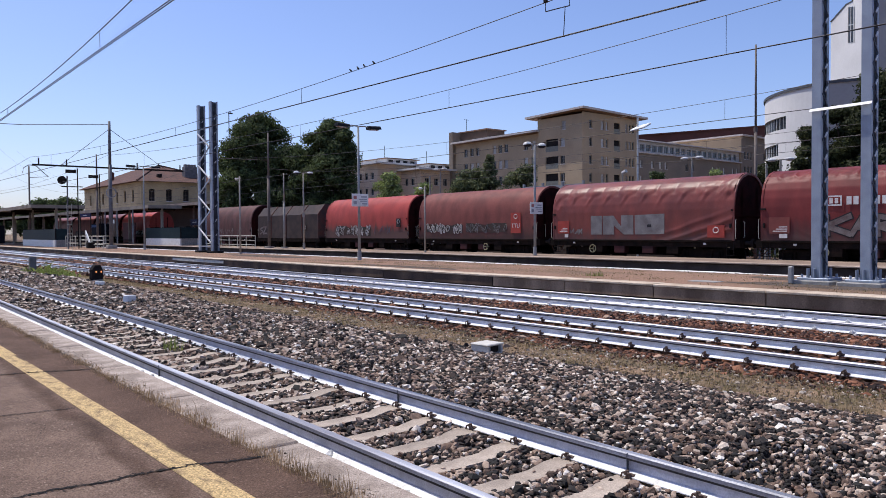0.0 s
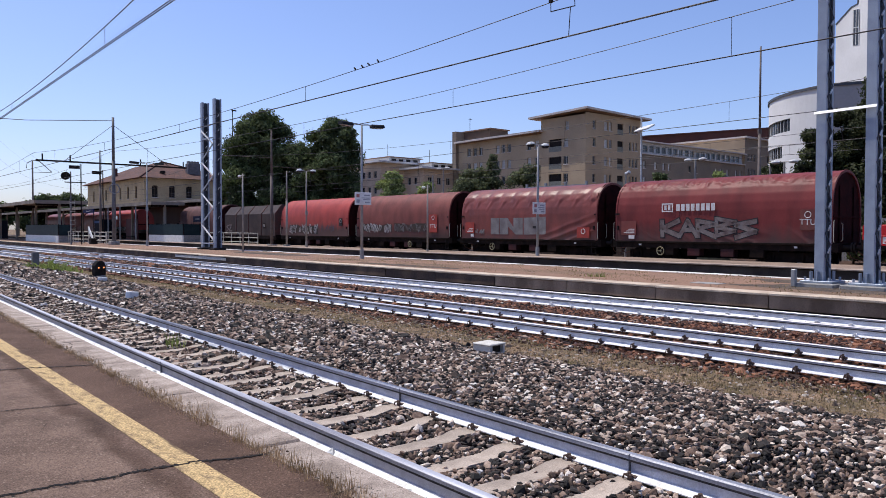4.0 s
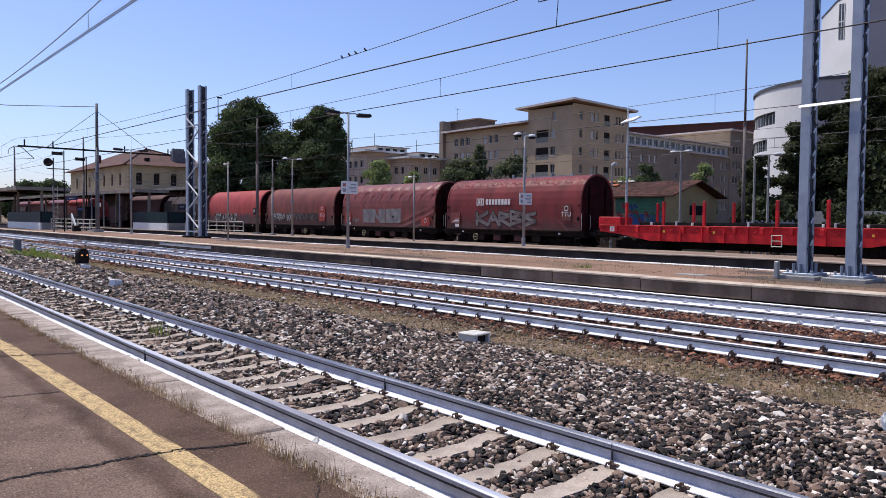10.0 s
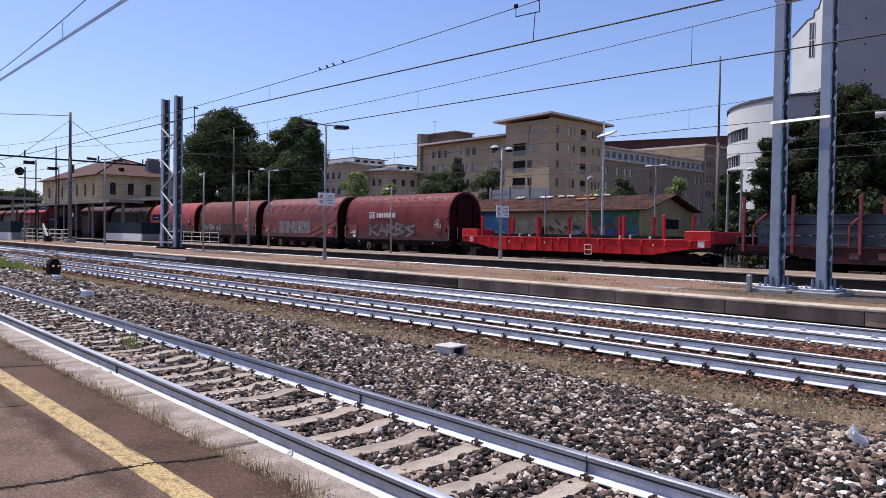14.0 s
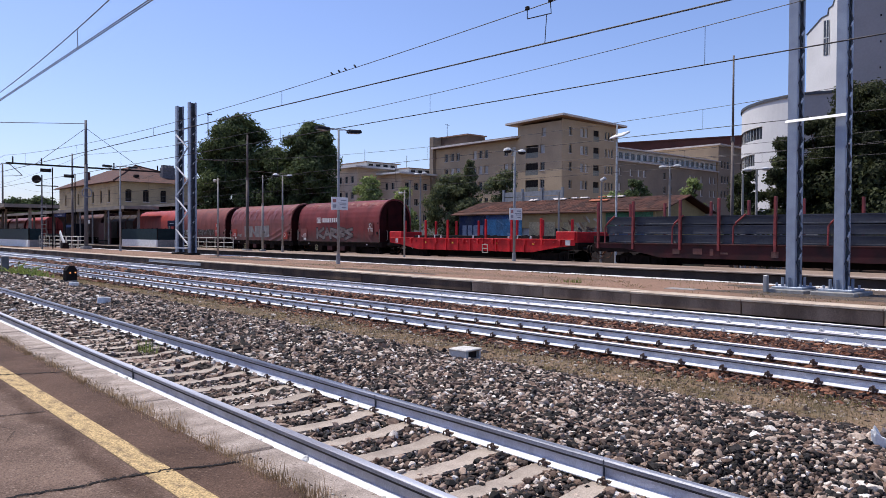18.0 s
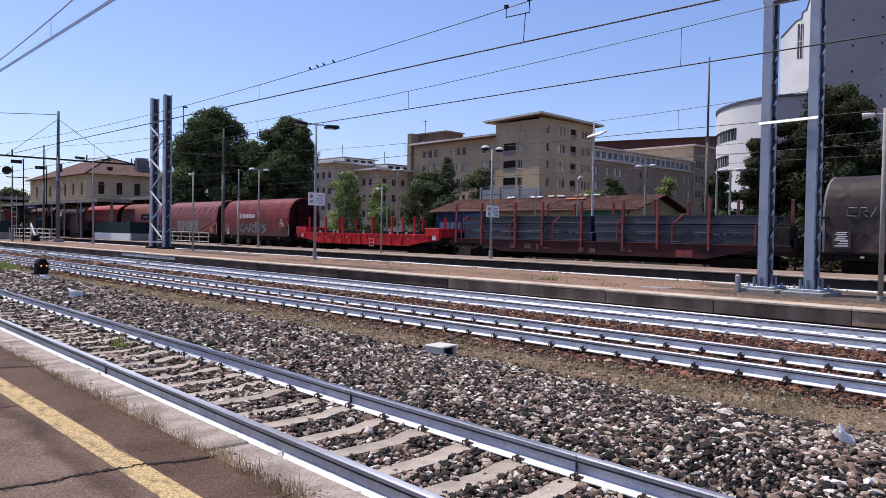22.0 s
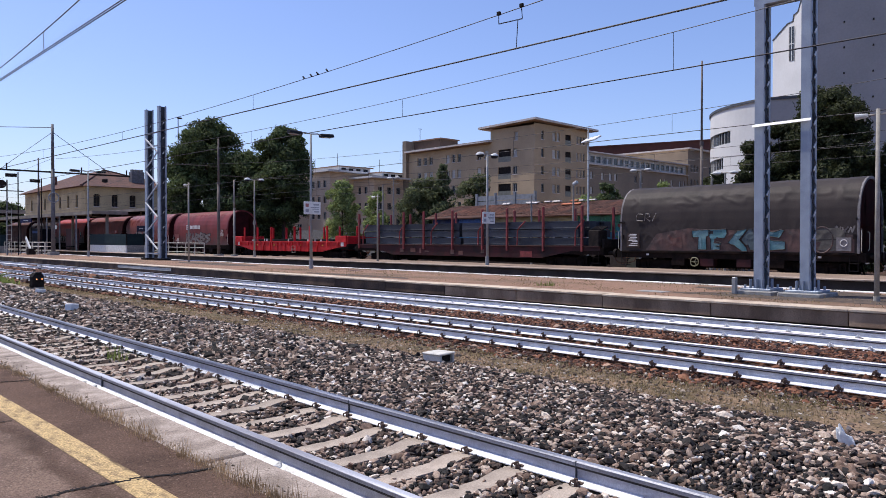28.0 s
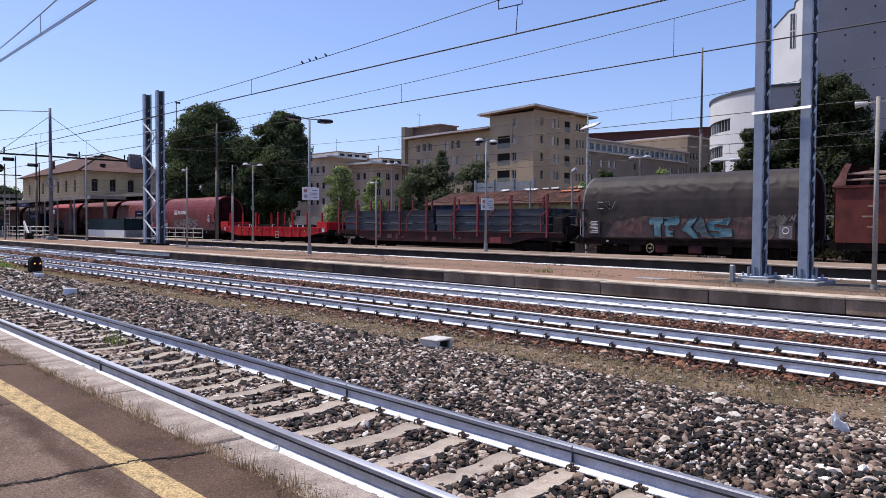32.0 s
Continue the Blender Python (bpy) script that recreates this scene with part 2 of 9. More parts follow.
RAIL_TOP = mat("polished_running_band", (0.58, 0.58, 0.62), (0.30, 0.29, 0.32), rough=0.5, metal=0.4, scale=3, fine=60, grain=0.08, bump=0.03, stretch=(1, 0.1, 1))
RAIL_DULL = mat("dull_running_band", (0.16, 0.165, 0.195), (0.34, 0.345, 0.39), rough=0.5, metal=0.3, scale=4, fine=60, grain=0.25, bump=0.03, stretch=(3, 0.12, 1), lo=0.45, hi=0.68)
CLIP = mat("rusty_clip", (0.060, 0.050, 0.048), (0.10, 0.066, 0.052), rough=0.8)
SOIL = mat("dry_soil", (0.235, 0.155, 0.098), (0.110, 0.082, 0.043), rough=1.0, scale=1.9, fine=30, grain=0.45, bump=0.5)
# near-black, so the gaps between stones look deep in shade
BED_DARK = mat("shade_dark_ballast_bed", (0.018, 0.014, 0.012), (0.035, 0.027, 0.022), rough=1.0, scale=5, fine=22, grain=0.6, bump=0.8)
BED_RUST = mat("rusty_ballast_bed", (0.045, 0.024, 0.016), (0.075, 0.042, 0.028), rough=1.0, scale=4, fine=18, grain=0.6, bump=0.8)
# the lowest tones paint the black shade among the stones
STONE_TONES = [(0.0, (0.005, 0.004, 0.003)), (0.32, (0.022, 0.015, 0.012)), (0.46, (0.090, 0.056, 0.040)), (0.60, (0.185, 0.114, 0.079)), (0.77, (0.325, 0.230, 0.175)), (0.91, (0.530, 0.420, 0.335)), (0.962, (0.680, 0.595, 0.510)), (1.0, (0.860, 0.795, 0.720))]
STONES = stone_mat("ballast_stones", STONE_TONES)
STONE_SINGLE = stone_mat("ballast_stone", STONE_TONES, single=True)
STONES_RUST = stone_mat("rusty_stones", [(0.0, (0.010, 0.004, 0.003)), (0.35, (0.055, 0.019, 0.010)), (0.72, (0.175, 0.062, 0.027)), (0.94, (0.270, 0.115, 0.060)), (0.985, (0.42, 0.30, 0.22)), (1.0, (0.60, 0.54, 0.47))])
STONES_SOIL = stone_mat("soil_stones", [(0.0, (0.05, 0.032, 0.02)), (0.5, (0.15, 0.10, 0.066)), (0.85, (0.30, 0.235, 0.175)), (1.0, (0.58, 0.53, 0.47))])
DRY_GRASS = mat("dry_grass", (0.46, 0.325, 0.20), (0.22, 0.145, 0.075), rough=0.9, islands=True, vary=0.4, scale=2)
VERGE_GRASS = mat("brown_verge_grass", (0.34, 0.25, 0.145), (0.22, 0.185, 0.085), rough=0.9, islands=True, vary=0.5, scale=1.2)
WEED = mat("green_weed", (0.15, 0.20, 0.05), (0.24, 0.27, 0.08), rough=0.7, islands=True, vary=0.4)
GALV = mat("galvanised_steel", (0.335, 0.375, 0.44), (0.27, 0.305, 0.37), rough=0.5, metal=0.25, scale=2.5, fine=50, grain=0.08, bump=0.04)
GALV_POLE = mat("grey_painted_pole", (0.32, 0.325, 0.33), (0.25, 0.25, 0.25), rough=0.55, metal=0.2, scale=3, grain=0.1)
CONC_POLE = mat("concrete_pole", (0.36, 0.33, 0.29), (0.27, 0.25, 0.22), rough=0.85, scale=4, grain=0.15)
MAST_GREY = mat("grey_steel_mast", (0.17, 0.165, 0.175), (0.12, 0.115, 0.12), rough=0.65, metal=0.2, scale=3, grain=0.15)
BROWN_POLE = mat("rusty_brown_mast", (0.125, 0.098, 0.088), (0.165, 0.135, 0.12), rough=0.75, scale=3, grain=0.15)
SHEET_WHITE = mat("white_plastic_sheet", (0.86, 0.86, 0.86), (0.80, 0.80, 0.80), rough=0.6)
# dark steel for edges and joints, and for painted shade inside the posts
DARK_SHADED_STEEL = mat("dark_and_shaded_steel", (0.085, 0.095, 0.115), (0.06, 0.066, 0.08), rough=0.7, scale=2)
BOLT = mat("shiny_bolt", (0.82, 0.83, 0.85), rough=0.45, metal=0.3)
DARK_LAMP = mat("dark_lamp_housing", (0.022, 0.023, 0.027), rough=0.6, scale=8, grain=0.1, spec=0.1)
PALE_LAMP = mat("pale_lamp_housing", (0.62, 0.62, 0.60), rough=0.4, scale=8, grain=0.1)
LAMP_GLASS = mat("lamp_glass", (0.45, 0.46, 0.46), rough=0.15)
WHITE_PAINT = mat("white_paint", (0.80, 0.80, 0.79), (0.68, 0.68, 0.66), rough=0.5, scale=4, grain=0.08)
SIGN_BAR = mat("sign_print", (0.36, 0.37, 0.40), rough=0.6)
SIGN_RED = mat("sign_red", (0.52, 0.22, 0.20), rough=0.5)
WIRE = mat("wire_copper_dark", (0.06, 0.055, 0.06), rough=0.6, metal=0.4)
WIRE_PALE = mat("wire_pale", (0.28, 0.28, 0.30), rough=0.6, metal=0.4)
BLACK = mat("black_steel", (0.018, 0.016, 0.016), (0.034, 0.027, 0.024), rough=0.8, scale=4, spec=0.06)
UNDER = mat("dirty_underframe", (0.011, 0.009, 0.008), (0.022, 0.014, 0.012), rough=0.9, scale=3, grain=0.4, spec=0.05)
GREEN_PANEL = mat("dark_green_panel", (0.010, 0.024, 0.030), (0.015, 0.032, 0.038), rough=0.6, scale=2, grain=0.1, spec=0.15)
RAILING = mat("pale_railing", (0.55, 0.53, 0.45), (0.45, 0.43, 0.36), rough=0.6)
GLASS_DARK = mat("window_glass", (0.022, 0.024, 0.027), (0.04, 0.043, 0.046), rough=0.25, scale=0.4, grain=0.05, bump=0)
SHUTTER = mat("pale_shutter", (0.55, 0.54, 0.52), rough=0.7, vary=0.3)
for gm_ in (DRY_GRASS, VERGE_GRASS, WEED, SHEET_WHITE):
    nt = gm_.node_tree
    tl, mx = nt.nodes.new("ShaderNodeBsdfTranslucent"), nt.nodes.new("ShaderNodeMixShader")
    mx.inputs[0].default_value = 0.45
    nt.links.new(nt.nodes["Principled BSDF"].inputs["Base Color"].links[0].from_socket, tl.inputs["Color"])
    nt.links.new(nt.nodes["Principled BSDF"].outputs[0], mx.inputs[1])
    nt.links.new(tl.outputs[0], mx.inputs[2])
    nt.links.new(mx.outputs[0], nt.nodes["Material Output"].inputs["Surface"])
BIRD = mat("dark_feathers", (0.02, 0.02, 0.022), rough=0.8)


# ---- mesh helpers ----
def part(name, bm, material, parent=None, label="", smooth=False):
    me = bpy.data.meshes.new(name)
    bmesh.ops.recalc_face_normals(bm, faces=bm.faces)
    bm.to_mesh(me)
    bm.free()
    me.materials.append(material)
    if smooth:
        me.polygons.foreach_set("use_smooth", [True] * len(me.polygons))
    ob = new(name, me)
    ob.parent = parent
    if label:
        ob["label"] = label
    return ob


def thing(name, m, label, category, group="", kind=""):
    ob = new(name)
    ob.empty_display_size = 0.2
    ob.matrix_basis = m
    return tagged(ob, label, category, group, kind)


def box(bm, x0, x1, y0, y1, z0, z1, bev=0.0, m=None):
    c = [bm.verts.new(v) for v in ((x0, y0, z0), (x1, y0, z0), (x1, y1, z0), (x0, y1, z0), (x0, y0, z1), (x1, y0, z1), (x1, y1, z1), (x0, y1, z1))]
    fs = [bm.faces.new([c[i] for i in f]) for f in ((0, 3, 2, 1), (4, 5, 6, 7), (0, 1, 5, 4), (1, 2, 6, 5), (2, 3, 7, 6), (3, 0, 4, 7))]
    if m:
        bmesh.ops.transform(bm, matrix=m, verts=c)
    if bev:
        es = list({e for f in fs for e in f.edges})
        bmesh.ops.bevel(bm, geom=es, offset=bev, segments=1, affect="EDGES")
    return bm


def B(*a, **k):
    return box(bmesh.new(), *a, **k)


def rod(bm, p, q, r, n=8, r2=None, caps=True):
    p, q = Vector(p), Vector(q)
    d = (q - p).normalized()
    u = d.orthogonal().normalized()
    w = d.cross(u)
    r2 = r if r2 is None else r2
    rings = []
    for c, rr in ((p, r), (q, r2)):
        rings.append([bm.verts.new(c + rr * (math.cos(2 * math.pi * k / n) * u + math.sin(2 * math.pi * k / n) * w)) for k in range(n)])
    for k in range(n):
        bm.faces.new((rings[0][k], rings[0][(k + 1) % n], rings[1][(k + 1) % n], rings[1][k]))
    if caps:
        bm.faces.new(rings[0][::-1])
        bm.faces.new(rings[1])
    return bm


def tube(bm, pts, r, n=5):
    """A round bar along a line of points."""
    pts = [Vector(p) for p in pts]
    rings = []
    for k, p in enumerate(pts):
        d = (pts[min(k + 1, len(pts) - 1)] - pts[max(k - 1, 0)]).normalized()
        u = (Vector((0, 0, 1)).cross(d) if abs(d.z) < 0.95 else Vector((1, 0, 0)).cross(d)).normalized()
        w = d.cross(u)
        rings.append([bm.verts.new(p + r * (math.cos(2 * math.pi * j / n) * u + math.sin(2 * math.pi * j / n) * w)) for j in range(n)])
    for a, b in zip(rings, rings[1:]):
        for j in range(n):
            bm.faces.new((a[j], a[(j + 1) % n], b[(j + 1) % n], b[j]))
    bm.faces.new(rings[0][::-1])
    bm.faces.new(rings[-1])
    return bm


def prism(bm, prof, y0, y1, m=None):
    """A profile of (x, z) drawn out along y."""
    a = [bm.verts.new((x, y0, z)) for x, z in prof]
    b = [bm.verts.new((x, y1, z)) for x, z in prof]
    n = len(prof)
    for k in range(n):
        bm.faces.new((a[k], a[(k + 1) % n], b[(k + 1) % n], b[k]))
    bm.faces.new(a[::-1])
    bm.faces.new(b)
    if m:
        bmesh.ops.transform(bm, matrix=m, verts=a + b)
    return bm


def slab(bm, pts, x, t):
    """A flat outline of (y, z) points standing at x and t thick."""
    a = [bm.verts.new((x, y, z)) for y, z in pts]
    b = [bm.verts.new((x + t, y, z)) for y, z in pts]
    n = len(pts)
    bm.faces.new(a)
    bm.faces.new(b[::-1])
    for k in range(n):
        bm.faces.new((a[k], b[k], b[(k + 1) % n], a[(k + 1) % n]))
    return bm


def raw_mesh(name, verts, faces, material, parent=None, smooth=False):
    """One mesh from arrays of vertices and triangles."""
    me = bpy.data.meshes.new(name)
    me.vertices.add(len(verts))
    me.vertices.foreach_set("co", np.asarray(verts, np.float32).ravel())
    faces = np.asarray(faces, np.int32)
    k = faces.shape[1]
    me.loops.add(faces.size)
    me.loops.foreach_set("vertex_index", faces.ravel())
    me.polygons.add(len(faces))
    me.polygons.foreach_set("loop_start", np.arange(0, faces.size, k, dtype=np.int32))
    me.polygons.foreach_set("loop_total", np.full(len(faces), k, np.int32))
    me.polygons.foreach_set("use_smooth", np.full(len(faces), smooth))
    me.update(calc_edges=True)
    me.materials.append(material)
    ob = new(name, me)
    ob.parent = parent
    return ob


def letters(text, height, material, parent, m, name="lettering", depth=0.004):
    """Words in the built-in font as a thin mesh, standing in the plane that m gives."""
    cu = bpy.data.curves.new(name, "FONT")
    cu.body, cu.size, cu.extrude = text, height * 1.38, depth
    cu.align_x = "CENTER"
    tmp = bpy.data.objects.new(name, cu)
    scene.collection.objects.link(tmp)
    bpy.context.view_layer.update()
    me = bpy.data.meshes.new_from_object(tmp.evaluated_get(bpy.context.evaluated_depsgraph_get()))
    bpy.data.objects.remove(tmp)
    bpy.data.curves.remove(cu)
    me.transform(m)
    me.materials.clear()
    me.materials.append(material)
    ob = new(name, me)
    ob.parent = parent
    return ob


RNG = np.random.default_rng(7)

# ---- ground, track beds, platforms ----
P1, P2, P3 = 0.27, 0.30, 0.37
LEAN1 = math.atan(0.023)
T1_M = pose(4.05, 0, 0, 0, 0, -math.degrees(LEAN1))
Y0, Y1 = -40.0, 420.0


def x1(y):
    return 4.05 + 0.023 * y


ground = part("ground", B(-1500, 1800, -1500, 1800, -1.2, -0.62), SOIL)
tagged(ground, "dry bare soil reaching to the horizon", "ground", kind="structure")


def bed(name, prof, material, label, lean=0.0, x=0.0):
    bm = bmesh.new()
    ny = 90
    ys = [Y0 + (Y1 - Y0) * (k / ny) ** 1.6 for k in range(ny + 1)]
    rows = [[bm.verts.new((px + x, y, pz + 0.015 * noise.noise((px * 1.3, y * 0.4, 3)))) for px, pz in prof] for y in ys]
    for a, b in zip(rows, rows[1:]):
        for k in range(len(prof) - 1):
            bm.faces.new((a[k], a[k + 1], b[k + 1], b[k]))
    ob = part(name, bm, material)
    return tagged(ob, label, "trackbed", kind="structure")


bed_near = bed("trackbed_near", [(1.2, -0.62), (1.9, -0.27), (3.3, -0.265), (4.9, -0.265), (5.6, -0.17), (6.8, -0.14), (7.8, -0.20), (8.6, -0.27), (9.0, -0.62)], BED_DARK, "ballast bed under the near track, near-black for the shade between stones")
bed("verge", [(7.6, -0.62), (7.9, -0.235), (8.6, -0.215), (9.3, -0.215), (9.75, -0.23), (10.1, -0.62)], SOIL, "strip of dry soil and grass between two tracks")
bed("trackbed_middle", [(9.4, -0.62), (9.6, -0.25), (10.2, -0.25), (12.0, -0.25), (12.7, -0.15), (13.6, -0.15), (14.2, -0.25), (16.0, -0.25), (16.4, -0.24), (16.9, -0.62)], BED_RUST, "rust-brown ballast bed under the two middle tracks")
bed("trackbed_far", [(22.6, -0.62), (23.0, -0.24), (26.0, -0.22), (27.6, -0.24), (28.1, -0.62)], BED_RUST, "dark ballast bed between two platforms")
bed("trackbed_train", [(31.2, -0.62), (31.5, -0.22), (36.0, -0.22), (40.5, -0.24), (42.0, -0.62)], BED_RUST, "dark ballast bed under the freight train")

# near platform: asphalt top, yellow line, light kerb stones
platform_near = thing("platform_near", T1_M @ pose(-4.05, 0, 0), "worn brown asphalt platform with a yellow line and pale kerb", "platform", kind="structure")
part("asphalt", B(-14, 2.12, Y0, 260, -0.6, P1), ASPHALT, platform_near)
line = part("yellow_line", B(1.545, 1.715, Y0, 260, P1 - 0.01, P1 + 0.004), YELLOW, platform_near, "worn yellow safety line")
line.matrix_basis = pose(1.63, 7.7, 0, 0, 0, 0.95) @ pose(-1.63, -7.7, 0)


def edge_in(y):
    """The asphalt creeps over the kerb stones towards the near end."""
    return 0.0095 * np.clip(9.5 - y, 0.0, 8.0)


bm = bmesh.new()
wedge = [(2.12, 9.5), (2.12, Y0), (2.12 + float(edge_in(0.0)), Y0), (2.12 + float(edge_in(0.0)), 1.5)]
lower, upper = ([bm.verts.new((x, y, z)) for x, y in wedge] for z in (0.0, P1))
bm.faces.new(upper)
for k in range(4):
    bm.faces.new((lower[k - 1], lower[k], upper[k], upper[k - 1]))
bmesh.ops.recalc_face_normals(bm, faces=bm.faces)
part("asphalt_edge", bm, ASPHALT, platform_near)


def crack(pts, w, seed):
    rnd = random.Random(seed)
    bm = bmesh.new()
    line = []
    for (xa, ya), (xb, yb) in zip(pts, pts[1:]):
        n = max(2, int(math.hypot(xb - xa, yb - ya) / 0.02))
        for k in range(n):
            f = k / n
            line.append((xa + (xb - xa) * f + rnd.uniform(-1, 1) * 0.008, ya + (yb - ya) * f + 0.035 * noise.noise((xa + (xb - xa) * f * 2.5, ya, seed)) + rnd.uniform(-1, 1) * 0.010))
    line.append(pts[-1])
    prev = None
    for px, py in line:
        ww = w * rnd.uniform(0.26, 0.46)
        cur = (bm.verts.new((px, py - ww, P1 + 0.0055)), bm.verts.new((px, py + ww, P1 + 0.0055)))
        if prev:
            bm.faces.new((prev[0], cur[0], cur[1], prev[1]))
        prev = cur
        for j in range(2):
            cx_, cy_ = px + rnd.uniform(-0.02, 0.02), py + rnd.gauss(0, w * 0.7)
            r = w * rnd.uniform(0.10, 0.36)
            n = rnd.choice((3, 4, 5))
            a0 = rnd.uniform(0, 6.3)
            z = P1 + 0.006 + rnd.uniform(0, 0.001)
            bm.faces.new([bm.verts.new((cx_ + r * 1.6 * math.cos(a0 + 6.283 * q / n) * rnd.uniform(0.6, 1.2), cy_ + r * math.sin(a0 + 6.283 * q / n) * rnd.uniform(0.6, 1.2), z)) for q in range(n)])
    ob = part("crack", bm, CRACK, platform_near)
    return ob


crack([(-2.6, 4.75), (-1.0, 4.60), (0.55, 4.66), (1.3, 4.60), (1.70, 4.58), (2.16, 4.44)], 0.030, 1)
crack([(-1.5, 9.1), (0.6, 9.0), (1.40, 8.86), (2.10, 8.60)], 0.034, 2)
crack([(-1.2, 7.05), (0.4, 6.95), (1.05, 6.84), (1.54, 6.76)], 0.020, 3)
crack([(1.05, 6.84), (1.12, 6.5), (1.22, 6.25), (1.10, 5.95)], 0.008, 4)
crack([(-1.6, 15.6), (0.6, 15.5), (1.9, 15.3)], 0.025, 5)
crack([(1.75, 5.6), (1.95, 5.45), (2.1, 5.2)], 0.007, 6)
crack([(2.1, 3.1), (2.0, 3.3), (2.12, 3.5), (2.28, 3.55), (2.36, 3.4)], 0.010, 8)

bm = bmesh.new()
box(bm, 2.12, 2.535, -0.99, 0.99, -0.6, P1 - 0.012, bev=0.014)
kerb_proto = part("kerb_stone", bm, KERB, platform_near)
kerb_proto.location = (0, -10.34, 0)
for k in range(1, 48):
    o = new("kerb_stone", kerb_proto.data)
    o.parent = platform_near
    o.location = (0.004 * math.sin(k * 2.3), -10.34 + k * 2.0 - 1.0 * 0, 0.004 * math.sin(k * 1.7))
part("joint_dirt", B(2.075, 2.15, Y0, 200, P1 - 0.02, P1 - 0.002), mat("earth_joint", (0.10, 0.07, 0.048), (0.05, 0.036, 0.026), rough=1.0, scale=6, fine=60, grain=0.6, bump=0.8), platform_near, "earth-filled joint along the kerb")
part("kerb_run", B(2.12, 2.535, 84.7, 260, -0.6, P1 - 0.012), KERB, platform_near)

# middle platform
platform_mid = thing("platform_middle", pose(0, 0, 0), "low island platform of brown trodden gravel with concrete edges", "platform", kind="structure")
part("surface", B(17.35, 22.42, Y0, 330, -0.6, P2), PLAT2, platform_mid)
# added recess, coloured black to deepen the shadow below the face slabs
part("base_course", B(16.98, 17.35, Y0, 116.3, -0.6, -0.052), BASE_BLACK, platform_mid, "recessed base course, blackened for the shadow gap under the edge")
part("rear_face", B(22.42, 22.86, Y0, 330, -0.6, 0.205), KERB_FACE, platform_mid)


def edge_stones(parent, xa, xb, z, n, step, material, y_start, thick=0.06):
    bm = bmesh.new()
    box(bm, xa, xb, -step / 2 + 0.008, step / 2 - 0.008, z - thick, z, bev=0.012)
    proto = part("edge_stone", bm, material, parent)
    proto.location = (0, y_start, 0)
    for k in range(1, n):
        o = new("edge_stone", proto.data)
        o.parent = parent
        o.location = (0.006 * math.sin(k * 3.1), y_start + k * step, 0.006 * math.sin(k * 1.9))


bm = bmesh.new()
box(bm, 16.76, 17.35, -1.49, 1.49, -0.05, 0.25, bev=0.01)
face_proto = part("face_slab", bm, KERB_FACE, platform_mid, "brown stained concrete face")
face_proto.location = (0, -8.2, 0)
stained = face_proto.data.copy()
stained.materials[0] = KERB_STAIN
for k in range(1, 42):
    o = new("face_slab", face_proto.data if k < 9 else stained)
    o.parent = platform_mid
    o["label"] = "brown stained concrete face" if k < 9 else "black-brown stained concrete face"
    o.location = (0.008 * math.sin(k * 2.7), -8.2 + k * 3.0, 0)
edge_stones(platform_mid, 16.72, 17.36, P2 + 0.012, 42, 3.0, mat("edge_coping", (0.58, 0.47, 0.36), (0.38, 0.29, 0.215), rough=0.9, scale=2, grain=0.25, vary=0.12), -8.2)
edge_stones(platform_mid, 22.42, 22.9, P2 + 0.012, 42, 3.0, mat("pale_coping", (0.76, 0.74, 0.71), (0.50, 0.46, 0.42), rough=0.85, scale=2, grain=0.2, vary=0.1), -7.4)
part("edge_run", B(16.72, 22.9, 116.3, 330, -0.6, P2 + 0.01), KERB_FACE, platform_mid)



def earth_patch(cx_, cy_, rx, ry, seed):
    bm = bmesh.new()
    n = 40
    ring = []
    for k in range(n):
        a = 2 * math.pi * k / n
        q = 1 + 0.35 * noise.noise((math.cos(a) * 1.5 + seed, math.sin(a) * 1.5, 0)) + 0.15 * noise.noise((math.cos(a) * 5, math.sin(a) * 5 + seed, 2))
        ring.append(bm.verts.new((cx_ + rx * q * math.cos(a), cy_ + ry * q * math.sin(a), P2 + 0.004)))
    bm.faces.new(ring)
    part("earth_patch", bm, EARTH_PATCH, platform_mid, "dark bare earth patch")


earth_patch(19.3, 6.6, 1.1, 3.6, 1)
earth_patch(21.2, 8.2, 0.8, 3.0, 2)
earth_patch(18.2, 24.0, 0.5, 3.5, 3)
earth_patch(20.5, 40.0, 0.8, 5.0, 4)

platform_far = thing("platform_far", pose(0, 0, 0), "pale gravel platform with dark concrete face beside the freight train", "platform", kind="structure")
part("surface", B(28.3, 31.75, Y0, 330, -0.6, P3), PLAT3, platform_far)
part("face", B(28.05, 28.3, Y0, 330, -0.6, P3 - 0.08), mat("black_stained_face", (0.060, 0.047, 0.040), (0.105, 0.082, 0.068), rough=0.95, scale=1.2), platform_far, "black stained concrete face")
edge_stones(platform_far, 27.85, 28.4, P3 + 0.012, 60, 3.0, mat("far_coping", (0.40, 0.31, 0.245), (0.29, 0.22, 0.172), rough=0.9, scale=2, grain=0.2, vary=0.1), -8.2)


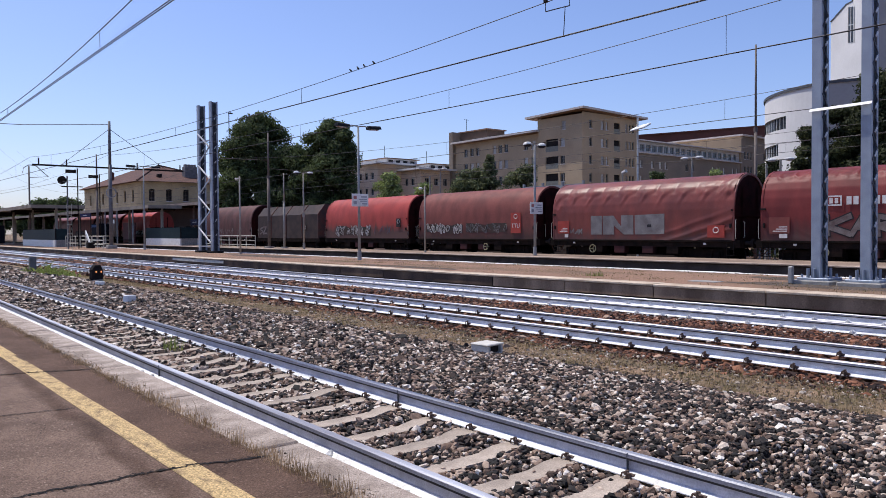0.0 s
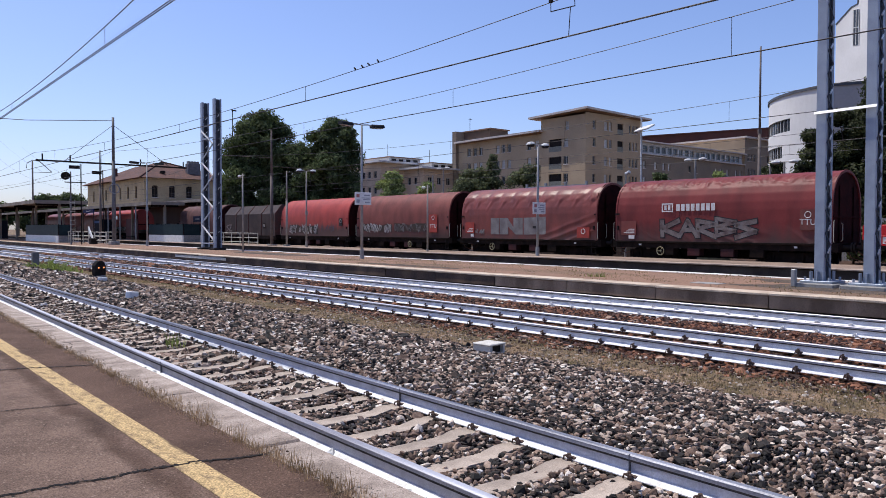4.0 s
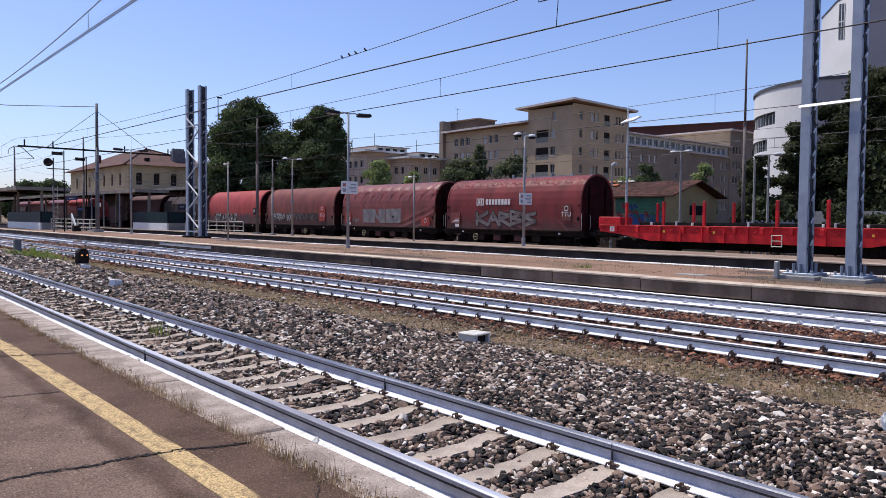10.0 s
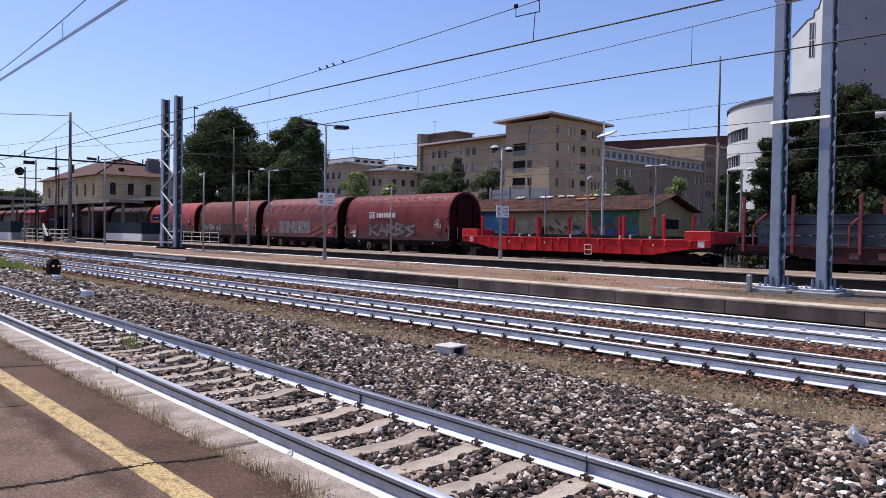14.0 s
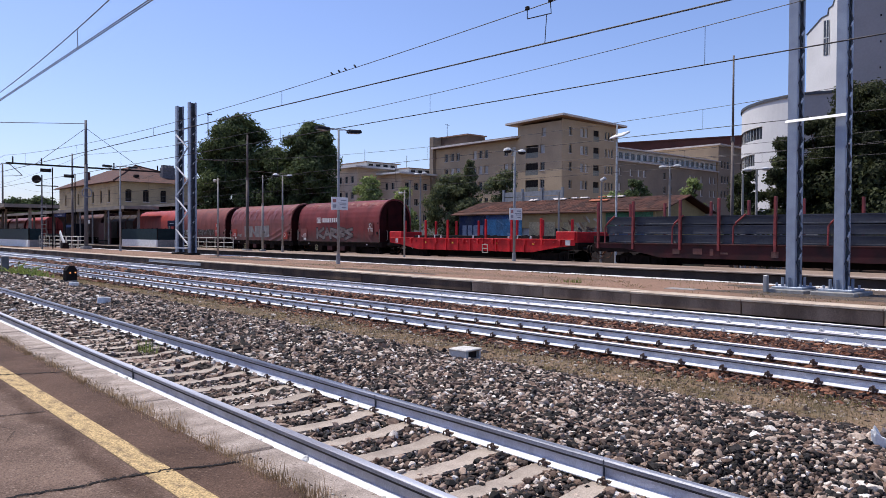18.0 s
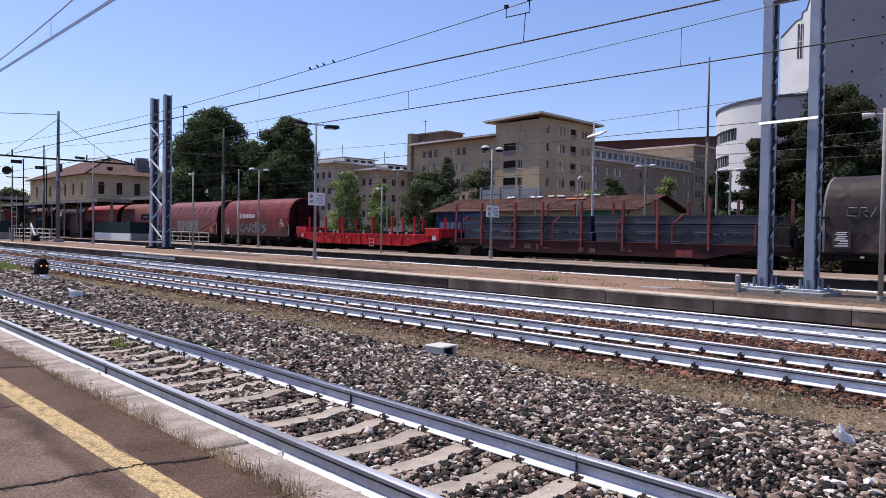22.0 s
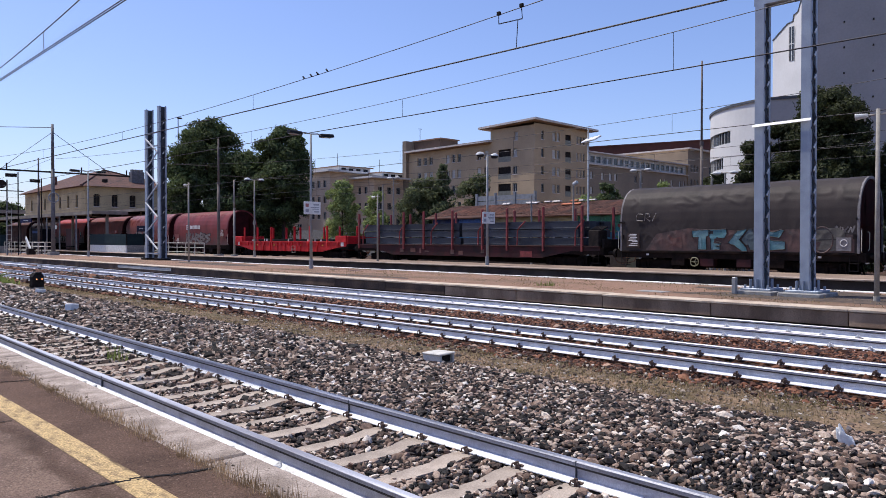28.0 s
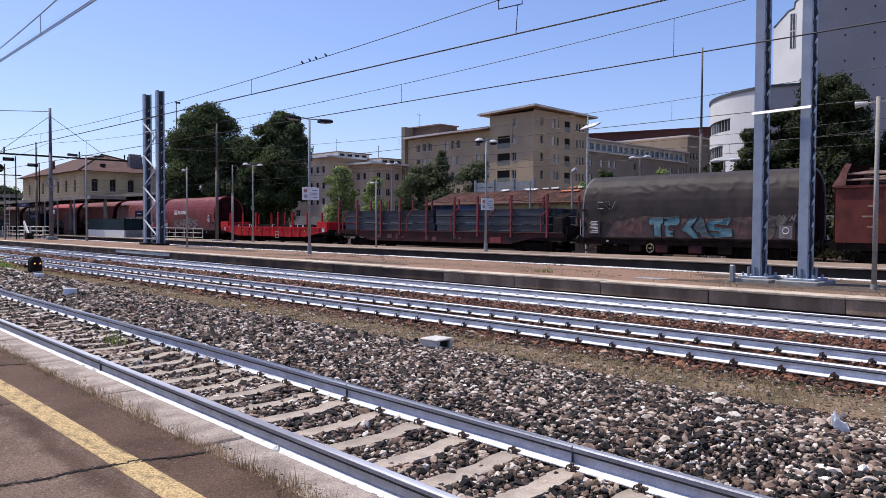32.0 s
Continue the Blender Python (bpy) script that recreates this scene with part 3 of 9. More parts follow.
# ---- tracks ----
def track(name, m, label, sleeper_from, sleeper_n, clips_n, clip_from, step=0.615, ya=Y0, yb=400.0, clip_near_only=False, paint=None, clip_mat=CLIP, clip_tall=1.0):
    t = thing(name, m, label, "railway track", kind="structure")
    for sx in (-0.7525, 0.7525):
        foot = [(-0.080, -0.172), (0.080, -0.172), (0.080, -0.164), (0.018, -0.136), (-0.018, -0.136), (-0.080, -0.164)]
        web = [(-0.017, -0.137), (0.017, -0.137), (0.010, -0.125), (0.010, -0.052), (-0.010, -0.052), (-0.010, -0.125)]
        head = [(-0.012, -0.052), (0.012, -0.052), (0.036, -0.040), (0.036, -0.010), (0.026, 0.0), (-0.026, 0.0), (-0.036, -0.010), (-0.036, -0.040)]
        rail = part("rail", prism(bmesh.new(), [(x + sx, z) for x, z in web], ya, yb), paint or RAIL_PAINT, t, "steel rail with pale painted web")
        part("rail_foot", prism(bmesh.new(), [(x + sx, z) for x, z in foot], ya, yb), RAIL_FOOT, rail, "bright white painted rail foot")
        part("rail_head", prism(bmesh.new(), [(x + sx, z) for x, z in head], ya, yb), RAIL_HEAD, rail, "pale worn rail head")
        # thin proud strip that paints the head's shadow on the rail side
        part("rail_shadow_strip", prism(bmesh.new(), [(sx - 0.039, -0.052), (sx + 0.039, -0.052), (sx + 0.039, -0.037), (sx - 0.039, -0.037)], ya, yb), RAIL_LINE, rail, "near-black strip painting the shadow line below the rail head")
        part("running_band", prism(bmesh.new(), [(sx - 0.037, -0.014), (sx + 0.037, -0.014), (sx + 0.037, -0.008), (sx + 0.026, 0.003), (sx - 0.026, 0.003), (sx - 0.037, -0.008)], ya, yb), RAIL_DULL if paint is None and sx > 0 else RAIL_TOP, rail, "worn running band")
    if sleeper_n:
        prof = [(-1.15, -0.36), (1.15, -0.36), (1.15, -0.20), (1.05, -0.178), (0.5, -0.178), (0.3, -0.215), (-0.3, -0.215), (-0.5, -0.178), (-1.05, -0.178), (-1.15, -0.20)]
        proto = part("sleeper", prism(bmesh.new(), prof, -0.105, 0.105), CONCRETE, t)
        proto.location = (0, sleeper_from, 0)
        for k in range(1, sleeper_n):
            o = new("sleeper", proto.data)
            o.parent = t
            o.location = (0.012 * math.sin(k * 5.1), sleeper_from + k * step + 0.012 * math.sin(k * 3.7), 0.006 * math.sin(k * 2.9))
            o.rotation_euler = (0, 0, 0.008 * math.sin(k * 4.3))
    if clips_n:
        bm = bmesh.new()
        for sx in (-1, 1):
            box(bm, sx * 0.055 - 0.02, sx * 0.055 + 0.02, -0.05, 0.05, -0.172, -0.145, bev=0.006)
            rod(bm, (sx * 0.085, 0, -0.178), (sx * 0.085, 0, -0.115), 0.017, 6)
            tube(bm, [(sx * 0.10, -0.05, -0.17), (sx * 0.11, -0.03, -0.135), (sx * 0.08, 0.0, -0.125), (sx * 0.11, 0.03, -0.135), (sx * 0.10, 0.05, -0.17)], 0.009, 5)
        proto = None
        for sx in (-0.7525, 0.7525):
            for k in range(clips_n):
                if proto is None:
                    proto = o = part("rail_fastening", bm, clip_mat, t)
                else:
                    o = new("rail_fastening", proto.data)
                    o.parent = t
                o.location = (sx, clip_from + k * step, 0.172 * (clip_tall - 1))
                o.scale = (1, 1, clip_tall)
                if clip_near_only and sx < 0:
                    o.location.x += 0.06
                    o.scale = (-0.5, 0.8, 0.7)
    return t


track("near_track", T1_M, "railway track with white-painted rails and concrete sleepers", 1.02 - 0.615 * 22, 132, 75, 1.02, clip_near_only=True)
track("second_track", pose(11.03, 0, 0), "railway track with white-painted rails in rusty ballast", 0, 0, 70, 1.35, 0.66, paint=RAIL_BRIGHT, clip_tall=1.5)
track("third_track", pose(15.2, 0, 0), "railway track with white-painted rails below the platform", 0, 0, 60, 2.2, 0.66, paint=RAIL_BRIGHT, clip_mat=RAIL_FOOT, clip_tall=1.3)
track("fourth_track", pose(25.3, 0, 0), "railway track between two platforms", 0, 0, 0, 0)
track("train_track", pose(33.35, 0, 0), "railway track under the freight train", 0, 0, 0, 0)
track("rear_track", pose(38.2, 0, 0), "railway track behind the freight train", 0, 0, 0, 0)

# insulated joint plates on the near rails
for sx, yy in ((0.7525, 3.52), (-0.7525, 9.9), (0.7525, 6.6)):
    bm = bmesh.new()
    for s in (-1, 1):
        box(bm, s * 0.028 - 0.012, s * 0.028 + 0.012, -0.003, 0.003, -0.15, 0.001, bev=0.001)
    jp = part("rail_joint", bm, DARK_SHADED_STEEL, None)
    jp.matrix_basis = T1_M @ pose(sx, yy, 0)
    tagged(jp, "thin dark insulated joint in the rail", "rail joint", kind="structure")


# ---- ballast stones ----
def chip(fine=False):
    """A broken stone: twenty faces where it lies near, else nine corners and fourteen faces."""
    if fine:
        g = (1 + 5 ** 0.5) / 2
        v = np.array([(-1, g, 0), (1, g, 0), (-1, -g, 0), (1, -g, 0), (0, -1, g), (0, 1, g), (0, -1, -g), (0, 1, -g), (g, 0, -1), (g, 0, 1), (-g, 0, -1), (-g, 0, 1)]) * 0.60
        f = np.array([(0, 11, 5), (0, 5, 1), (0, 1, 7), (0, 7, 10), (0, 10, 11), (1, 5, 9), (5, 11, 4), (11, 10, 2), (10, 7, 6), (7, 1, 8), (3, 9, 4), (3, 4, 2), (3, 2, 6), (3, 6, 8), (3, 8, 9), (4, 9, 5), (2, 4, 11), (6, 2, 10), (8, 6, 7), (9, 8, 1)])
        return v, f
    h, s = 0.866, 0.75
    v = np.array([(1, 0, -s), (-0.5, h, -s), (-0.5, -h, -s), (1, 0, s), (-0.5, h, s), (-0.5, -h, s), (0.65, 1.12, 0), (-1.3, 0, 0), (0.65, -1.12, 0)]) * 0.95
    f = np.array([(0, 2, 1), (3, 4, 5), (0, 1, 6), (1, 4, 6), (4, 3, 6), (3, 0, 6), (1, 2, 7), (2, 5, 7), (5, 4, 7), (4, 1, 7), (2, 0, 8), (0, 3, 8), (3, 5, 8), (5, 2, 8)])
    return v, f


def stones(name, xa, xb, ya, yb, spacing, size, height, material, label, skip=None, keep=1.0, lift=0.25, fine=False):
    """Loose angular stones strewn over a strip; height(x, y) is the bed's surface."""
    nx, ny = int((xb - xa) / spacing), int((yb - ya) / spacing)
    gx, gy = np.meshgrid(np.arange(nx), np.arange(ny))
    x = xa + (gx.ravel() + RNG.uniform(0, 1, gx.size)) * spacing
    y = ya + (gy.ravel() + RNG.uniform(0, 1, gx.size)) * spacing
    ok = RNG.uniform(0, 1, x.size) < keep
    if skip is not None:
        ok &= ~skip(x, y)
    x, y = x[ok], y[ok]
    n = x.size
    z = height(x, y)
    iv, fc = chip(fine)
    s = size * RNG.lognormal(0, 0.28, (n, 1, 1)) * RNG.uniform(0.6, 1.4, (n, 1, 3)) * np.array([1.22, 0.98, 0.70])
    v = (iv[None] + RNG.uniform(-0.24, 0.24, (n, len(iv), 3))) * s
    turn, axis, tilt = RNG.uniform(0, np.pi, n), RNG.uniform(0, 2 * np.pi, n), RNG.normal(0, 0.62, n) / 2
    w, c = np.cos(turn) * np.cos(tilt), np.sin(turn) * np.cos(tilt)
    a, b = np.sin(tilt) * np.cos(axis), np.sin(tilt) * np.sin(axis)
    rot = np.stack([1 - 2 * (b * b + c * c), 2 * (a * b - c * w), 2 * (a * c + b * w), 2 * (a * b + c * w), 1 - 2 * (a * a + c * c), 2 * (b * c - a * w), 2 * (a * c - b * w), 2 * (b * c + a * w), 1 - 2 * (a * a + b * b)], 1).reshape(n, 3, 3)
    v = np.einsum("nij,nkj->nki", rot, v)
    v += np.stack([x, y, z + size * lift * RNG.uniform(0.2, 1.6, n)], 1)[:, None]
    f = (fc[None] + len(iv) * np.arange(n)[:, None, None]).reshape(-1, 3)
    ob = raw_mesh(name, v.reshape(-1, 3), f, material)
    return tagged(ob, label, "ballast", kind="stuff")


def z_near(x, y):
    return np.interp(x - 0.023 * y, [1.9, 3.3, 4.3, 4.62, 4.9, 5.6, 6.8, 7.8, 8.6], [-0.27, -0.252, -0.252, -0.215, -0.205, -0.15, -0.12, -0.19, -0.26])


def sleeper_gap(x, y):
    u = x - x1(y)
    ph = (y - 1.02) / 0.615
    on = np.abs(ph - np.round(ph)) < 0.178
    rail = np.abs(np.abs(u) - 0.7525) < 0.088
    return (on & (np.abs(u) < 1.17) & (np.random.default_rng(3).uniform(0, 1, x.size) > 0.02)) | rail | (u < -1.6)


def z_mid(x, y):
    return np.interp(x, [10.0, 12.0, 12.6, 13.6, 14.2, 16.0], [-0.235, -0.235, -0.135, -0.135, -0.235, -0.235])


def rails_mid(x, y):
    return (np.abs(np.abs(x - 11.03) - 0.7525) < 0.12) | (np.abs(np.abs(x - 15.2) - 0.7525) < 0.12)


def single_patch(x, y):
    u = x - 0.023 * y
    return (u > 5.40) & (u < 6.40) & (y > 2.25) & (y < 3.0)


def near_skip(x, y):
    return sleeper_gap(x, y) | single_patch(x, y)


NEAR = "grey and brown broken ballast stones, some shade-black, a few pale"
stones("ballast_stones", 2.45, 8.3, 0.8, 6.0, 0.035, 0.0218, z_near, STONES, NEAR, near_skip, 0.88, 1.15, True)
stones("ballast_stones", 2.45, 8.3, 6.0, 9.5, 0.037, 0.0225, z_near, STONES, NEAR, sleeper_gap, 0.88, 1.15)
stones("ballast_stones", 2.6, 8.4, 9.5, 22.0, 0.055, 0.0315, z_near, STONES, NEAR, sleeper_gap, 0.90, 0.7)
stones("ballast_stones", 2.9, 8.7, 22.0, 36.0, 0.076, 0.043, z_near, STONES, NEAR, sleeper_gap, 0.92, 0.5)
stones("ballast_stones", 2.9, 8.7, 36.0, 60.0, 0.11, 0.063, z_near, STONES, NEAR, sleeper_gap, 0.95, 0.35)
stones("ballast_stones", 5.6, 8.3, 1.0, 10.0, 0.11, 0.025, lambda x, y: z_near(x, y) + 0.02, STONES, "larger broken stones on the ballast shoulder", single_patch, 0.55, 0.5)
stones("ballast_stones", 2.45, 8.3, -5.0, 0.8, 0.075, 0.042, z_near, STONES, NEAR, sleeper_gap, 0.9, 0.7)
stones("ballast_stones", 2.45, 8.3, -12.0, -5.0, 0.12, 0.062, z_near, STONES, NEAR, sleeper_gap, 0.95, 0.4)
stones("rusty_stones", 9.8, 16.4, -12.0, 1.5, 0.16, 0.07, z_mid, STONES_RUST, "rust-brown ballast stones between the middle tracks", rails_mid, 0.9)
stones("rusty_stones", 9.3, 9.9, 1.5, 22.0, 0.09, 0.030, lambda x, y: np.full_like(x, -0.235), STONES_RUST, "scattered rust-brown stones beside the second track", None, 0.6)
stones("rusty_stones", 9.8, 16.4, 1.5, 16.0, 0.068, 0.033, z_mid, STONES_RUST, "rust-brown ballast stones between the middle tracks", rails_mid, 0.9)
stones("rusty_stones", 9.8, 16.4, 16.0, 36.0, 0.098, 0.045, z_mid, STONES_RUST, "rust-brown ballast stones between the middle tracks", rails_mid, 0.9)
stones("rusty_stones", 9.8, 16.4, 36.0, 60.0, 0.145, 0.066, z_mid, STONES_RUST, "rust-brown ballast stones between the middle tracks", rails_mid, 0.9)
stones("dark_rubble", 16.30, 17.0, 1.0, 40.0, 0.10, 0.042, lambda x, y: np.full_like(x, -0.225), stone_mat("dark_rubble", [(0.0, (0.008, 0.006, 0.005)), (0.7, (0.045, 0.030, 0.022)), (0.95, (0.13, 0.10, 0.08)), (1.0, (0.45, 0.42, 0.38))]), "dark rubble and dead weeds at the foot of the platform wall", None, 0.8, 0.8)
stones("soil_stones", 7.6, 10.0, 1.5, 16.0, 0.075, 0.015, lambda x, y: np.full_like(x, -0.222), STONES_SOIL, "fine grit lying in the dry soil verge", None, 0.6, 0.3)
stones("soil_stones", 7.7, 9.9, 1.5, 26.0, 0.13, 0.021, lambda x, y: np.full_like(x, -0.22), STONES_SOIL, "small stones lying in the dry soil verge", None, 0.55, 0.3)


stones("kerb_grit", 2.10, 2.60, 1.5, 20.0, 0.032, 0.0045, lambda x, y: np.full_like(x, P1 - 0.012), STONES_SOIL, "earth crumbs and grit strewn on the kerb", lambda x, y: np.abs(x - 0.023 * y - 2.19 - edge_in(y)) > 0.11 * RNG.uniform(0, 1, x.size) ** 2 + 0.05, 0.6, 0.3)
STONES_WHITE = stone_mat("paint_splashed_stones", [(0.0, (0.50, 0.49, 0.47)), (0.6, (0.74, 0.73, 0.71)), (1.0, (0.86, 0.86, 0.85))])
SPLASH = "stones beside a rail splashed with white paint"
stones("splashed_stones", 3.1, 4.0, 2.0, 26.0, 0.036, 0.018, lambda x, y: np.full_like(x, -0.18), STONES_WHITE, SPLASH, lambda x, y: np.abs(x - x1(y) + 0.862) > 0.04, 0.40, 0.6)
for xa in (14.20, 14.56, 15.70):
    stones("splashed_stones", xa, xa + 0.18, 2.0, 40.0, 0.07, 0.028, lambda x, y: np.full_like(x, -0.225), STONES_WHITE, SPLASH, None, 0.40, 0.6)


# the stones lying nearest to the platform's edge in front, one by one
stone_protos = []
rnd = random.Random(77)
for k in range(300):
    u, y = 5.40 + (k % 20 + rnd.random()) * 0.05, 2.25 + (k // 20 + rnd.random()) * 0.05
    if k < 12:
        iv, fc = chip(True)
        v = (iv + RNG.uniform(-0.24, 0.24, (12, 3))) * 0.0205 * RNG.uniform(0.6, 1.3, 3)
        o = raw_mesh("stone", v, fc, STONE_SINGLE, bed_near)
        stone_protos.append(o.data)
    else:
        o = new("stone", stone_protos[k % 12])
        o.parent = bed_near
    o.location = (u + 0.023 * y, y, float(z_near(u + 0.023 * y, y)) + rnd.uniform(0.0, 0.02))
    o.rotation_euler = (rnd.uniform(0, 6), rnd.uniform(0, 6), rnd.uniform(0, 6))
    q = rnd.uniform(0.75, 1.25)
    o.scale = (q, q, q)


# ---- grass and weeds ----
def blades(name, xs, ys, zs, height, width, material, label, lean=0.5, per=1):
    n = len(xs)
    ang = RNG.uniform(0, 2 * np.pi, n)
    hh = height * RNG.lognormal(0, 0.4, n)
    dx, dy = np.cos(ang), np.sin(ang)
    ln = RNG.uniform(0.05, lean, n) * hh
    a = RNG.uniform(0, 2 * np.pi, n)
    lx, ly = np.cos(a) * ln, np.sin(a) * ln
    w = width * RNG.uniform(0.6, 1.4, n)
    base = np.stack([xs, ys, zs], 1)
    side = np.stack([dx * w, dy * w, np.zeros(n)], 1)
    mid = base + np.stack([lx * 0.35, ly * 0.35, hh * 0.55], 1)
    top = base + np.stack([lx, ly, hh], 1)
    v = np.stack([base - side, base + side, mid - side * 0.7, mid + side * 0.7, top], 1)
    k = 5 * np.arange(n)[:, None]
    f = np.concatenate([k + [0, 1, 3], k + [0, 3, 2], k + [2, 3, 4]])
    ob = raw_mesh(name, v.reshape(-1, 3), f, material)
    return tagged(ob, label, "grass", kind="stuff")


def tufts(n, xa, xb, ya, yb, spread, per, zf, power=1.0):
    cx = RNG.uniform(xa, xb, n)
    cy = ya + (yb - ya) * RNG.uniform(0, 1, n) ** power
    xs = np.repeat(cx, per) + RNG.normal(0, spread, n * per)
    ys = np.repeat(cy, per) + RNG.normal(0, spread * 1.5, n * per)
    return xs, ys, zf(xs, ys)


gx, gy, gz = tufts(620, 2.07, 2.17, 2.0, 30.0, 0.028, 20, lambda x, y: np.full_like(x, P1 - 0.012), 1.5)
blades("dry_grass", gx + 0.023 * gy + edge_in(gy), gy, gz, 0.036, 0.0019, DRY_GRASS, "dry grass growing in the joint along the kerb")
gx, gy, gz = tufts(75, 2.1, 2.22, 2.4, 7.5, 0.035, 12, lambda x, y: np.full_like(x, P1 - 0.012))
blades("dry_grass", gx + 0.023 * gy + edge_in(gy), gy, gz, 0.056, 0.0018, DRY_GRASS, "taller dry grass tufts along the kerb")
gx, gy, gz = tufts(2400, 7.8, 9.7, 3.0, 40.0, 0.13, 16, lambda x, y: np.full_like(x, -0.225), 1.3)
blades("dry_grass", gx, gy, gz, 0.030, 0.006, VERGE_GRASS, "short dry grass on the verge between tracks")
gx, gy, gz = tufts(260, 17.4, 22.3, 3.0, 32.0, 0.16, 14, lambda x, y: np.full_like(x, P2))
blades("dry_grass", gx, gy, gz, 0.028, 0.010, VERGE_GRASS, "sparse dry weeds on the middle platform")
gx, gy, gz = tufts(90, 22.0, 22.4, 3.0, 45.0, 0.12, 14, lambda x, y: np.full_like(x, P2))
blades("dry_grass", gx, gy, gz, 0.032, 0.012, VERGE_GRASS, "dry weeds along the rear edge of the middle platform")
gx, gy, gz = tufts(4, 18.4, 18.7, 14.4, 14.9, 0.08, 22, lambda x, y: np.full_like(x, P2))
blades("weeds", gx, gy, gz, 0.10, 0.008, WEED, "green weed tuft on the middle platform")
gx, gy, gz = tufts(26, 8.1, 8.8, 36.0, 40.5, 0.2, 26, lambda x, y: np.full_like(x, -0.22))
blades("weeds", gx, gy, gz, 0.20, 0.055, WEED, "patch of green weeds on the verge", 1.6)
gx, gy, gz = tufts(3, 4.5, 4.75, 12.2, 12.9, 0.06, 16, lambda x, y: np.full_like(x, -0.21))
blades("weeds", gx, gy, gz, 0.16, 0.006, WEED, "dark weeds between the near rails")

# ---- small things by the tracks ----
cab = thing("cable_box", pose(8.10, 8.50, -0.20, 0, 0, 6), "pale grey concrete cable junction box with a dark opening", "cable box")
bm = bmesh.new()
box(bm, -0.17, 0.19, -0.17, 0.17, -0.03, 0.03, bev=0.01)
box(bm, -0.17, 0.19, 0.12, 0.17, 0.03, 0.15)
box(bm, -0.17, -0.11, -0.17, 0.12, 0.03, 0.15)
box(bm, 0.14, 0.19, -0.17, 0.12, 0.03, 0.15)
part("body", bm, ROOF_PALE, cab)
part("lid", box(bmesh.new(), -0.185, 0.205, -0.19, 0.185, 0.15, 0.182, bev=0.012), ROOF_PALE, cab, "pale weathered lid")
# black block set in the hollow as the shade of the opening
part("opening_shade", B(-0.11, 0.14, -0.12, 0.11, 0.035, 0.149), BLACK, cab)

sig = thing("dwarf_signal", pose(8.62, 31.2, -0.19, 0, 0, 12) @ Matrix.Scale(0.88, 4), "black dwarf ground signal with two lit orange lamps", "railway signal")
part("housing", box(bmesh.new(), -0.26, 0.26, -0.16, 0.16, 0.10, 0.62, bev=0.05), BLACK, sig)
bm = bmesh.new()
prism(bm, [(-0.23, 0.61), (0.23, 0.61), (0.11, 0.76), (-0.11, 0.76)], -0.13, 0.13)
part("hood", bm, BLACK, sig)
part("foot", box(bmesh.new(), -0.22, 0.22, -0.2, 0.2, -0.14, 0.12, bev=0.02), CONC_GREY, sig)
for dx in (-0.11, 0.12):
    bm = rod(bmesh.new(), (dx, -0.158, 0.47), (dx, -0.20, 0.47), 0.09, 14)
    ring = part("lens_ring", bm, BLACK, sig)
    part("lens", rod(bmesh.new(), (dx, -0.195, 0.47), (dx, -0.206, 0.47), 0.032, 12), glow("lit_lens", (1.0, 0.30, 0.10), 1.5), ring, "glowing orange lens")

st = thing("marker_post", pose(8.25, 40.3, -0.25), "short grey concrete marker post", "post")
part("post", box(bmesh.new(), -0.15, 0.15, -0.15, 0.15, 0, 0.88, bev=0.03), MAST_GREY, st)
for x, y, a, s in ((6.60, 20.9, 40, 0.66), (7.95, 28.4, 30, 0.55)):
    bl = thing("stone_block", pose(x, y, -0.17, 0, 6, a), "pale loose concrete block lying in the ballast", "block")
    part("block", box(bmesh.new(), -0.28 * s, 0.28 * s, -0.09, 0.09, 0, 0.34 * s, bev=0.02), WHITE_PAINT, bl)
for (xa, ya), (xb, yb) in (((7.86, 23.0), (7.90, 26.2)), ((7.92, 29.6), (8.60, 34.9))):
    tr = thing("cable_trough", pose(0, 0, 0), "pale concrete cable trough lid half buried in ballast", "cable trough")
    n = 6
    for k in range(n):
        f = (k + 0.5) / n
        o = part("trough_lid", box(bmesh.new(), -0.09, 0.09, -0.44, 0.44, 0, 0.07, bev=0.01), CONCRETE, tr)
        o.matrix_basis = pose(xa + (xb - xa) * f, ya + (yb - ya) * f, -0.17, 0, 0, math.degrees(math.atan2(-(xb - xa), yb - ya)))

bag = thing("plastic_bag", pose(7.40, 2.36, -0.16), "crumpled white plastic bag on the ballast", "bag")
bm = bmesh.new()
bmesh.ops.create_icosphere(bm, subdivisions=3, radius=0.075)
for v in bm.verts:
    n = noise.noise(v.co * 9) * 0.5 + noise.noise(v.co * 22) * 0.3
    v.co = Vector((v.co.x * 0.5 - v.co.z * 0.25, v.co.y * (0.85 - 4 * v.co.z) + v.co.z * 0.5, v.co.z * 1.6 + 0.10)) * (1 + n)
part("bag", bm, WHITE_PAINT, bag)

